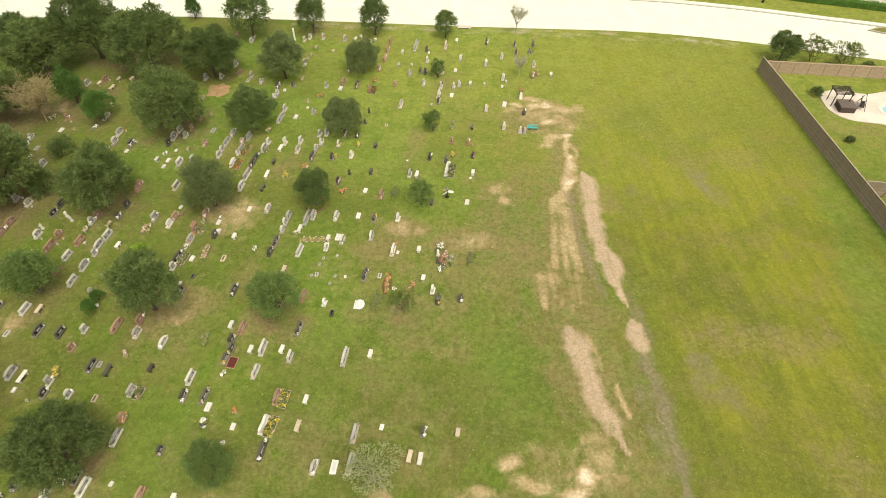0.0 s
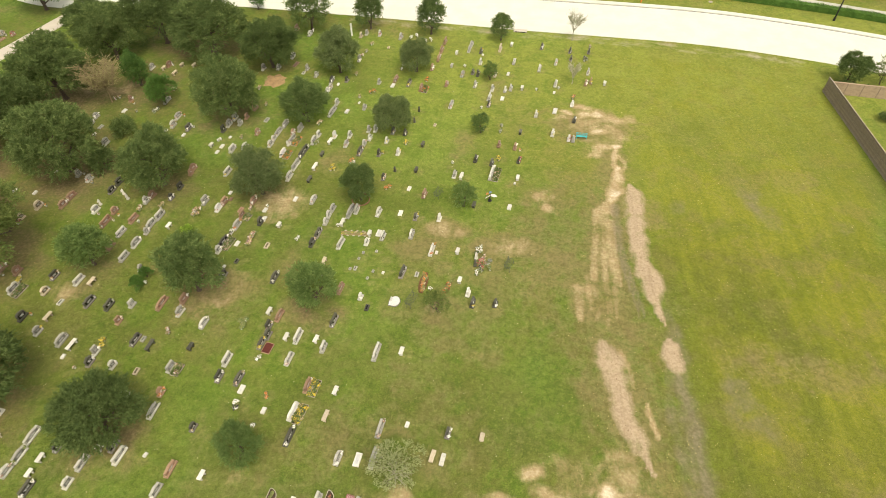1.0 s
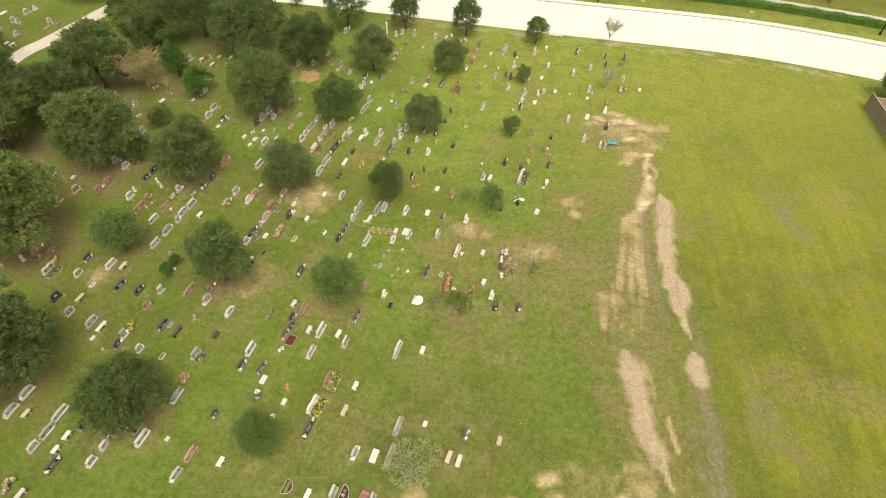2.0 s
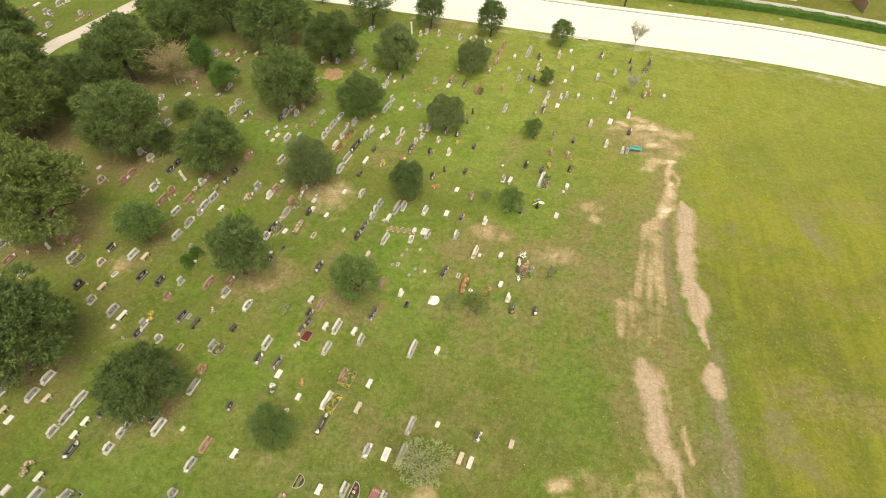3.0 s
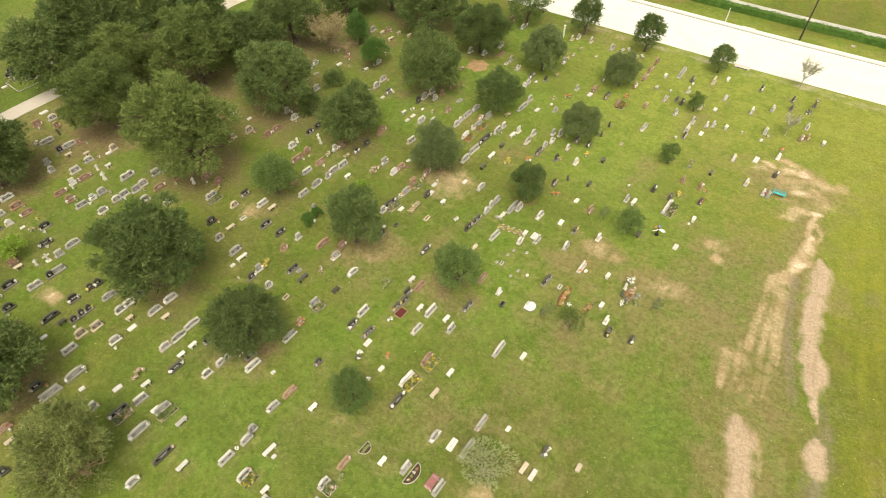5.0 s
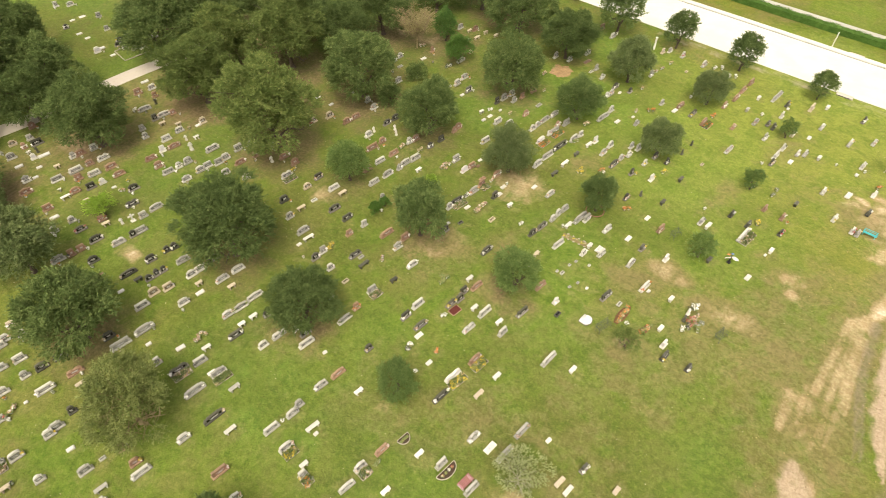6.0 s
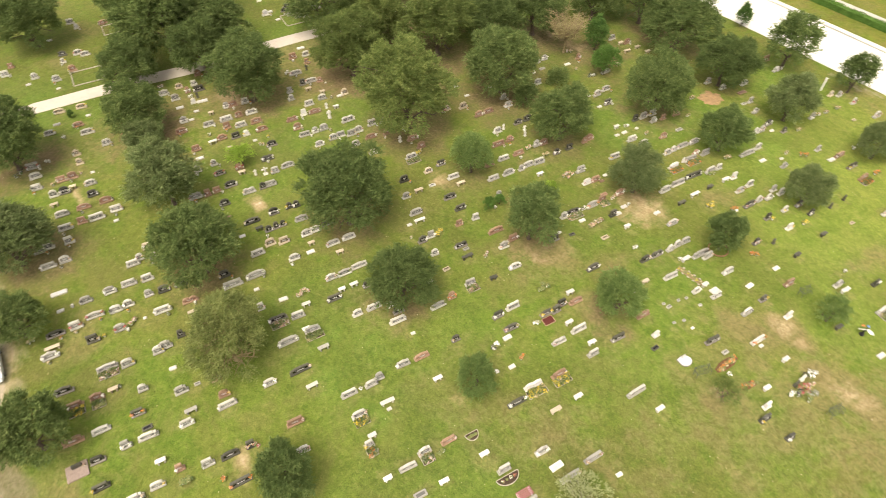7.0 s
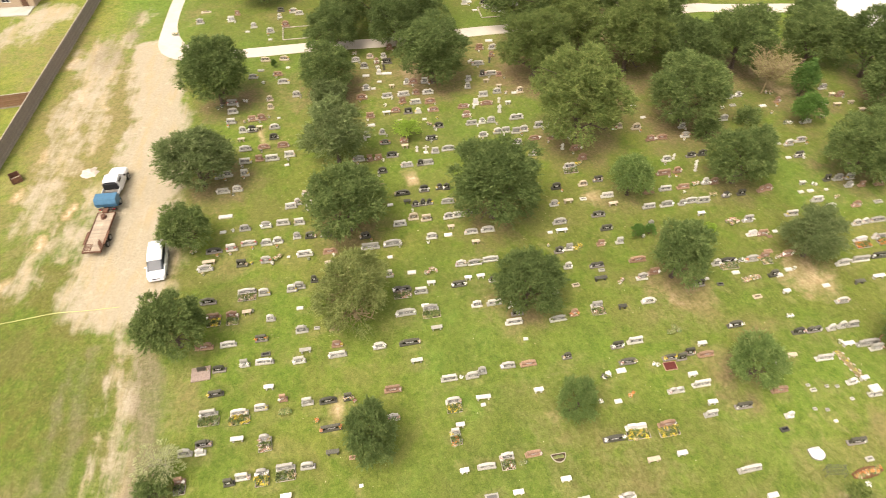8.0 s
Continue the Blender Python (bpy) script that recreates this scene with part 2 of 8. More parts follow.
def make_leaves(name, a, b, c, glow=0.25):
    m = Mat(name, 0.7, 0, 0.14)
    clump = m.math("ADD", m.math("MULTIPLY", m.span(m.noise(1.3, 3, 0.6), 0.3, 0.7), 0.55), m.math("MULTIPLY", m.island(), 0.45))
    col = m.ramp(clump, [(0.0, a), (0.55, b), (1.0, c)])
    col = m.mix(m.span(m.each(), 0, 1, 0.0, 0.35), col, tuple(0.75 * v for v in a))
    m.colour(col)
    t = m.n.new("ShaderNodeBsdfTranslucent")
    m.l.new(col, t.inputs["Color"])
    s = m.n.new("ShaderNodeMixShader")
    s.inputs["Fac"].default_value = glow
    m.l.new(m.b.outputs["BSDF"], s.inputs[1])
    m.l.new(t.outputs["BSDF"], s.inputs[2])
    m.l.new(s.outputs["Shader"], m.n["Material Output"].inputs["Surface"])
    return m.m


LEAVES = {
    "oak": make_leaves("oak_leaves", (0.073, 0.116, 0.034), (0.152, 0.208, 0.062), (0.268, 0.325, 0.112), 0.38),
    "grove": make_leaves("soft_oak_leaves", (0.082, 0.132, 0.038), (0.160, 0.222, 0.068), (0.282, 0.345, 0.120), 0.4),
    "silver": make_leaves("grey_green_leaves", (0.115, 0.160, 0.055), (0.205, 0.258, 0.095), (0.325, 0.375, 0.160), 0.4),
    "light": make_leaves("olive_leaves", (0.096, 0.142, 0.036), (0.178, 0.228, 0.062), (0.285, 0.325, 0.105), 0.38),
    "bright": make_leaves("bright_green_leaves", (0.055, 0.120, 0.026), (0.100, 0.190, 0.042), (0.17, 0.27, 0.07), 0.35),
    "brown": make_leaves("bronze_green_leaves", (0.128, 0.164, 0.050), (0.222, 0.258, 0.082), (0.345, 0.365, 0.140), 0.4),
    "pale": make_leaves("pale_sparse_leaves", (0.28, 0.32, 0.14), (0.42, 0.45, 0.22), (0.58, 0.58, 0.36), 0.4),
    "lawn": make_leaves("grass_green_leaves", (0.075, 0.155, 0.03), (0.12, 0.23, 0.045), (0.19, 0.32, 0.075), 0.35),
    "leafy": make_leaves("mid_green_leaves", (0.094, 0.158, 0.043), (0.174, 0.252, 0.072), (0.284, 0.360, 0.122), 0.4),
    "lime": make_leaves("lime_green_leaves", (0.20, 0.33, 0.04), (0.31, 0.45, 0.07), (0.42, 0.55, 0.11), 0.4),
    "dead": make_leaves("withered_leaves", (0.24, 0.21, 0.09), (0.35, 0.31, 0.14), (0.45, 0.40, 0.2), 0.35),
}
BARK = plain("grey_brown_bark", (0.12, 0.09, 0.065), 0.95, 0, 0.45, 9, 0.8)
FENCEWOOD = plain("weathered_fence_boards", (0.345, 0.28, 0.195), 0.9, 0, 0.45, 3, 0.5)
SILVERWOOD = plain("silvery_fence_boards", (0.30, 0.255, 0.205), 0.9, 0, 0.35, 3, 0.5)
RAILWOOD = plain("paler_fence_timber", (0.36, 0.31, 0.23), 0.9, 0, 0.3, 3, 0.4)

# ---- mesh helpers ----
def mesh_of(name, verts, faces, material=None, smooth=False):
    me = bpy.data.meshes.new(name)
    me.from_pydata([tuple(v) for v in verts], [], [tuple(f) for f in faces])
    me.update()
    if material:
        me.materials.append(material)
    if smooth:
        me.shade_smooth()
    return me


def done(name, bm, material):
    bmesh.ops.recalc_face_normals(bm, faces=bm.faces)
    me = bpy.data.meshes.new(name)
    bm.to_mesh(me)
    bm.free()
    me.materials.append(material)
    return me


def part(name, me, parent, m=None, label=""):
    """One mesh object under a thing or a part."""
    ob = new(name, me)
    ob.parent = parent
    if m is not None:
        ob.matrix_basis = m
    return tagged(ob, label)


def thing(name, m, label, category, group="", kind=""):
    ob = new(name)
    ob.empty_display_size = 0.2
    ob.matrix_basis = m
    return tagged(ob, label, category, group, kind)


def box(bm, cx, cy, cz, sx, sy, sz, bevel=0.0, turn=None):
    m = Matrix.Translation((cx, cy, cz)) @ (turn or Matrix()) @ Matrix.Diagonal((sx, sy, sz, 1))
    made = bmesh.ops.create_cube(bm, size=1.0, matrix=m)["verts"]
    if bevel:
        edges = list({e for v in made for e in v.link_edges})
        bmesh.ops.bevel(bm, geom=edges, offset=bevel, segments=1, affect="EDGES")
    return bm


def tube(bm, a, b, ra, rb, sides=7):
    a, b = Vector(a), Vector(b)
    d = b - a
    turn = d.to_track_quat("Z", "Y").to_matrix().to_4x4()
    bmesh.ops.create_cone(bm, cap_ends=True, segments=sides, radius1=ra, radius2=rb, depth=d.length,
                          matrix=Matrix.Translation((a + b) / 2) @ turn)
    return bm


def lathe(bm, profile, sides=10, at=(0, 0, 0)):
    rings = []
    for r, z in profile:
        rings.append([bm.verts.new((at[0] + r * math.cos(2 * math.pi * k / sides), at[1] + r * math.sin(2 * math.pi * k / sides), at[2] + z)) for k in range(sides)])
    for lo, hi in zip(rings, rings[1:]):
        for k in range(sides):
            bm.faces.new((lo[k], lo[(k + 1) % sides], hi[(k + 1) % sides], hi[k]))
    bm.faces.new(rings[0][::-1])
    bm.faces.new(rings[-1])
    return bm


# ---- ground ----
def lattice(seed, x, y, cell):
    """Smooth value noise, 0 to 1, on arrays of places."""
    g = np.random.RandomState(seed).rand(256, 256)
    u, v = x / cell, y / cell
    i, j = np.floor(u).astype(int), np.floor(v).astype(int)
    a, b = u - i, v - j
    a, b = a * a * (3 - 2 * a), b * b * (3 - 2 * b)
    p = lambda k, l: g[(i + k) % 256, (j + l) % 256]
    return (p(0, 0) * (1 - a) + p(1, 0) * a) * (1 - b) + (p(0, 1) * (1 - a) + p(1, 1) * a) * b


def axis(lo, hi, step, far):
    mid = np.arange(lo, hi + step / 2, step)
    out = [1.6, 5, 12, 25, 50, 100, 200, 420, 900, far]
    return np.concatenate([lo - np.array(out[::-1]), mid, hi + np.array(out)])


def finer(a, lo, hi):
    """The same steps, halved between lo and hi."""
    b = a[(a >= lo) & (a < hi)]
    return np.sort(np.concatenate([a, b + 0.25]))


GX, GY = finer(axis(-112, 74, 0.5, 2200), 7, 20), finer(axis(-42, 112, 0.5, 2200), 14, 68)
MX, MY = np.meshgrid(GX, GY)
WX = MX + 1.3 * (lattice(1, MX, MY, 2.7) - 0.5) + 0.8 * (lattice(2, MX, MY, 1.1) - 0.5)
WY = MY + 1.3 * (lattice(3, MX, MY, 2.7) - 0.5) + 0.8 * (lattice(4, MX, MY, 1.1) - 0.5)


def blot(x, y, rx, ry, turn=0.0, strength=1.0):
    c, s = math.cos(radians(turn)), math.sin(radians(turn))
    u, v = ((WX - x) * c + (WY - y) * s) / rx, (-(WX - x) * s + (WY - y) * c) / ry
    return strength * np.clip(1.5 - np.sqrt(u * u + v * v), 0, 1)


def strip(points, strength=1.0, wander=1.0):
    """A worn way along points (x, y, half width)."""
    out = np.zeros_like(MX)
    PX, PY = MX + wander * (WX - MX), MY + wander * (WY - MY)
    for (ax, ay, aw), (bx, by, bw) in zip(points, points[1:]):
        dx, dy = bx - ax, by - ay
        t = np.clip(((PX - ax) * dx + (PY - ay) * dy) / (dx * dx + dy * dy), 0, 1)
        d = np.hypot(PX - ax - t * dx, PY - ay - t * dy) / (aw + t * (bw - aw))
        out = np.maximum(out, np.clip(1.5 - d, 0, 1))
    return strength * out


def over(*layers):
    out = layers[0]
    for layer in layers[1:]:
        out = np.maximum(out, layer)
    return out


sand = over(
    # a paler strip along the road's near edge
    strip([(-22, 86.2, 0.9), (5, 84.3, 1.0), (24, 82.7, 1.0), (42, 79.6, 1.0)], 0.36, 0.4),
    # the sandy way beside the trees, and the churned yard by it
    strip([(-87, -12, 2.4), (-76, -11.5, 2.7), (-66, -12.2, 3.2), (-57, -13.8, 3.7), (-48, -15.5, 4.3), (-42.5, -16.5, 4.2)], 1.5),
    blot(-80, -19, 8, 2.6, -12, 1.0), blot(-86, -20, 4, 2.4, -12, 0.95), blot(-74, -22.5, 6, 1.6, -12, 0.85), blot(-70, -19.5, 7, 1.2, -12, 0.7), blot(-66, -22.5, 6, 2.6, -12, 0.72), blot(-59, -24, 6, 2.0, -12, 0.72), blot(-57, -19.4, 3, 0.8, -12, 0.8), blot(-50.5, -23.5, 5, 1.6, -12, 0.5),
    blot(-46.5, -25.2, 3, 0.9, -12, 0.6), blot(-51.5, -20.5, 3, 1.6, -12, 0.95), blot(-88, -19, 5, 3.4, -12, 0.62),
    strip([(-37.5, -16.3, 0.5), (-33.8, -16.6, 0.5), (-29.8, -16.3, 0.6), (-26.0, -16.7, 0.6), (-22.5, -17.3, 0.6), (-14, -18.4, 0.7)], 0.68, 0.3), strip([(-36.5, -15.6, 0.4), (-33.3, -15.2, 0.5), (-29.5, -15.5, 0.55), (-25.7, -15.8, 0.6), (-14, -17, 0.6)], 0.62, 0.3),
    strip([(-32.8, -17.3, 0.3), (-29.4, -17.9, 0.3)], 0.6, 0.2), strip([(-27.8, -18.1, 0.25), (-25.2, -18.5, 0.35), (-20, -19.7, 0.4)], 0.8, 0.2), blot(-43.5, -20.6, 1.6, 1.2, 0, 0.8), blot(-45.0, -18.6, 2.2, 1.6, 0, 1.0), blot(-97, -12.8, 2.6, 1.2, -12, 0.7), blot(-90.5, -15.0, 3.0, 1.6, -12, 0.7),
    blot(-103.5, -26.5, 4.0, 3.0, 77, 1.2), blot(-97.5, -31.5, 1.4, 4.0, 0, 0.8), blot(-100.5, -28.5, 5, 2.6, -12, 0.9), blot(-98, -32, 4, 2, -12, 0.66),
)
bare = over(
    # the wheel ruts and churned sand on the open side
    strip([(14.9, 58.4, 0.3), (14.7, 57.5, 0.35), (14.4, 55.5, 0.35), (14.8, 54.2, 0.45), (14.3, 52.1, 0.6), (13.8, 50.8, 0.75), (13.7, 49.5, 0.6)], 1.0, 0.25),
    strip([(15.1, 57.1, 0.3), (15.6, 55.6, 0.32), (15.3, 53.9, 0.32), (15.1, 52.4, 0.34), (14.8, 50.7, 0.4)], 0.8, 0.2),
    strip([(12.9, 48.8, 0.35), (12.9, 45.9, 0.45), (12.8, 42.9, 0.6), (13.1, 38.8, 0.45)], 0.78, 0.15), strip([(13.6, 49.4, 0.4), (13.5, 46.9, 0.3), (13.3, 43.0, 0.3)], 0.75, 0.15),
    strip([(11.9, 47.6, 0.5), (11.6, 44.7, 0.45), (11.3, 42.4, 0.4), (11.0, 38.1, 0.35)], 0.66, 0.15), strip([(12.4, 48.2, 0.3), (12.3, 44.2, 0.25), (12.2, 40.5, 0.35), (12.1, 38.1, 0.25)], 0.72, 0.15),
    strip([(13.1, 38.8, 0.4), (13.0, 36.4, 0.35), (12.7, 33.6, 0.2)], 0.38, 0.3), strip([(12.1, 38.1, 0.3), (12.2, 35.8, 0.3), (11.9, 32.2, 0.2)], 0.38, 0.3), strip([(11.0, 38.1, 0.35), (11.1, 36.0, 0.3), (10.9, 33.2, 0.2)], 0.34, 0.3), strip([(13.3, 43.0, 0.3), (13.4, 40.4, 0.25), (13.6, 37.5, 0.15)], 0.6, 0.2),
    strip([(10.3, 38.2, 0.35), (10.4, 34.6, 0.3)], 0.62, 0.2), strip([(9.5, 36.6, 0.6), (9.4, 33.2, 0.3)], 0.6, 0.2), blot(9.5, 36.8, 0.9, 0.8, 0, 0.72),
    strip([(14.5, 25.1, 0.22), (14.7, 23.7, 0.22), (14.9, 22.3, 0.2)], 0.9, 0.2), strip([(12.6, 30.2, 0.25), (13.4, 28.6, 0.25), (13.6, 26.5, 0.2)], 0.5, 0.3),
    blot(13.8, 50.8, 0.6, 0.8, 0, 1.5), blot(14.8, 54.2, 0.4, 0.6, 0, 1.3), blot(14.9, 58.1, 0.6, 0.55, 0, 1.5), blot(14.0, 58.2, 1.1, 0.5, 0, 0.9), blot(12.8, 57.4, 1.0, 0.4, 10, 0.8),
    blot(9.6, 64.8, 1.0, 0.5, 0, 1.2), blot(11.4, 66.0, 1.4, 0.5, -10, 0.85), blot(12.7, 64.6, 1.6, 0.7, -10, 1.15), blot(15.4, 63.9, 1.8, 1.2, 0, 0.85), blot(16.9, 64.4, 0.9, 1.2, 0, 0.75),
    blot(13.4, 61.2, 1.6, 0.6, -12, 1.2), blot(12.6, 62.2, 1.1, 0.5, 0, 0.95), blot(14.9, 62.0, 1.0, 0.8, 0, 0.75), blot(8.3, 63.5, 1.4, 0.5, 0, 0.72), blot(13.4, 58.2, 1.3, 0.7, 10, 0.95),
    blot(12.2, 56.7, 1.0, 0.5, 10, 0.78), blot(16.3, 60.0, 1.0, 0.8, 0, 0.68), blot(11.5, 63.3, 2.4, 0.5, -10, 0.75), blot(13.2, 62.6, 4.6, 2.6, 0, 0.40), blot(13.8, 59, 2.4, 1.6, 0, 0.38),
    blot(10.2, 17.7, 0.8, 0.7, 0, 1.5), blot(5.3, 18.4, 1.1, 0.6, 0, 1.05), blot(9.4, 16.6, 0.8, 0.7, 0, 1.2), blot(6.9, 16.8, 1.7, 0.6, 0, 0.9), blot(11.9, 19.0, 1.2, 1.2, 0, 0.75), blot(11.3, 20.8, 1.1, 0.9, 0, 0.68), blot(2.9, 16.7, 1.1, 0.5, 0, 0.8), blot(10.0, 18.3, 3.4, 2.2, 0, 0.42), blot(2.0, 15.5, 2.2, 0.9, 0, 0.62),
    blot(6.6, 49.3, 1.0, 0.9, 0, 0.66), blot(6.9, 47.2, 0.9, 0.9, 0, 0.85), blot(2.9, 41.6, 1.5, 1.0, 0, 0.7), blot(-4.2, 43.2, 2.6, 0.9, -15, 0.62),
    # pale crusts on the yard and beside the sandy way
    blot(-52.2, -14.0, 0.9, 0.7, 0, 1.4), blot(-50.4, -13.2, 1.2, 0.5, 0, 1.2), blot(-55.8, -11.3, 1.0, 0.6, 0, 1.2), blot(-57.5, -9.9, 0.8, 0.5, 0, 1.0), blot(-78, -20.7, 2.4, 0.9, -12, 1.2), blot(-86.6, -22.6, 2.0, 0.8, -12, 1.2), blot(-90, -19.5, 2.2, 0.9, -12, 1.1), blot(-71, -21.8, 1.8, 0.6, -12, 1.1),
    blot(-66, -24.6, 1.6, 0.6, -12, 1.1), blot(-56, -21.3, 1.2, 0.7, -12, 1.25), blot(-52, -24.5, 1.2, 0.6, -12, 1.2), blot(-82, -17.2, 1.4, 0.5, -12, 1.1), blot(-60.5, -26.2, 1.3, 0.6, -12, 1.1), blot(-46.5, -26.8, 1.3, 0.7, -12, 1.1), blot(-74.5, -18.3, 1.3, 0.4, -12, 1.0), blot(-49.0, 65.0, 2.0, 1.2, 20, 0.6), blot(-54, 64.5, 2.4, 1.0, 0, 0.55),
    # graves lately filled, worn places
    blot(-21.9, 45.6, 2.6, 2.0, 30, 0.72), blot(-48.5, 14.4, 1.5, 0.75, -8), blot(-23.5, -0.2, 1.5, 0.6, -10), blot(-61.8, -0.3, 1.3, 0.5, -8),
    blot(-68.7, 20.8, 2.4, 1.6, 0, 0.8), blot(-72, 49, 3.0, 1.6, 20, 0.8), blot(-24.5, 32.3, 3.0, 1.6, 60, 0.36), blot(-5.0, 15.3, 1.3, 1.1, 0, 0.68),
    blot(-16.8, 16.6, 0.8, 0.5, 0, 0.4), blot(-39.5, 31.8, 1.5, 1.1, 0, 0.52), blot(-3.7, 33.6, 0.9, 0.7, 0, 0.62), blot(-29.5, 68.8, 1.4, 1.2, 0, 0.9),
)
HEAPS = (
    ((15.8, 51.6, 0.4), (16.1, 50.2, 0.95), (16.1, 47.8, 1.0), (15.85, 44.0, 0.95), (16.0, 40.5, 0.78), (16.3, 39.2, 1.0), (16.45, 37.3, 0.86), (16.55, 36.1, 0.58), (16.75, 34.4, 0.4), (16.85, 33.5, 0.2)),
    ((16.95, 31.8, 0.2), (17.1, 30.8, 0.72), (17.05, 29.8, 0.86), (17.4, 29.1, 0.75)),
    ((11.1, 30.6, 0.5), (11.3, 29.7, 1.05), (11.75, 28.8, 1.12), (12.25, 27.3, 0.95), (12.4, 25.5, 0.92), (12.8, 22.8, 0.85), (13.2, 21.6, 0.7), (13.6, 20.4, 0.3), (14.0, 19.2, 0.15)),
)
gravel = over(*(strip(way, 1.0, 0.4) for way in HEAPS))
mud = over(
    strip([(17.5, 34.8, 0.5), (17.7, 32.6, 0.9), (17.5, 30.0, 1.2), (17.4, 28.2, 1.0), (17.7, 25.5, 0.8), (17.9, 22.7, 1.1), (17.6, 18.1, 1.3)], 0.62, 0.35),
    strip([(17.3, 28.2, 0.3), (17.5, 27.4, 0.32), (17.7, 25.5, 0.34), (18.0, 24.2, 0.34), (18.0, 22.7, 0.4), (17.9, 20.8, 0.4), (17.9, 14, 0.5)], 0.9, 0.15), strip([(16.6, 28.6, 0.4), (16.4, 24, 0.5), (16.5, 18, 0.6)], 0.55, 0.3), blot(20.3, 49.2, 1.2, 1.0, 0, 0.5), blot(28.4, 50.4, 1.5, 3.0, 10, 0.7), blot(29.6, 47.4, 1.4, 1.6, 0, 0.5), blot(37.2, 47.4, 1.0, 1.2, 0, 0.4),
    blot(21.8, 26.9, 1.2, 2.8, 0, 0.66), blot(23.4, 24.4, 1.0, 1.6, 0, 0.55), strip([(-36, -14.6, 0.9), (-33.6, -14.4, 1.1), (-30, -14.1, 1.4), (-25.2, -14.6, 1.5), (-14, -15.9, 1.5)], 0.8, 0.5),
    strip([(-36.5, -18.6, 0.5), (-32.0, -19.4, 0.7), (-25.4, -20.4, 0.8), (-16, -22, 0.8)], 0.55, 0.3), strip([(-36, -20.0, 0.4), (-31.6, -21.1, 0.5), (-24, -22.6, 0.6)], 0.5, 0.3), blot(-92.0, -14.0, 2.6, 1.2, -12, 0.6), blot(-97.5, -14.5, 2.6, 1.0, -12, 0.55), strip([(13.9, 48.4, 0.5), (13.8, 44.7, 0.55), (13.8, 42.5, 0.4), (14.05, 39.1, 0.22), (14.5, 36.7, 0.2), (14.9, 33.8, 0.15)], 0.7, 0.12), strip([(14.25, 42.5, 0.2), (14.5, 39.1, 0.2), (14.95, 36.7, 0.2), (15.3, 34.0, 0.15)], 0.7, 0.12),
    blot(-87, -18, 6, 2.5, 10, 0.6),
)
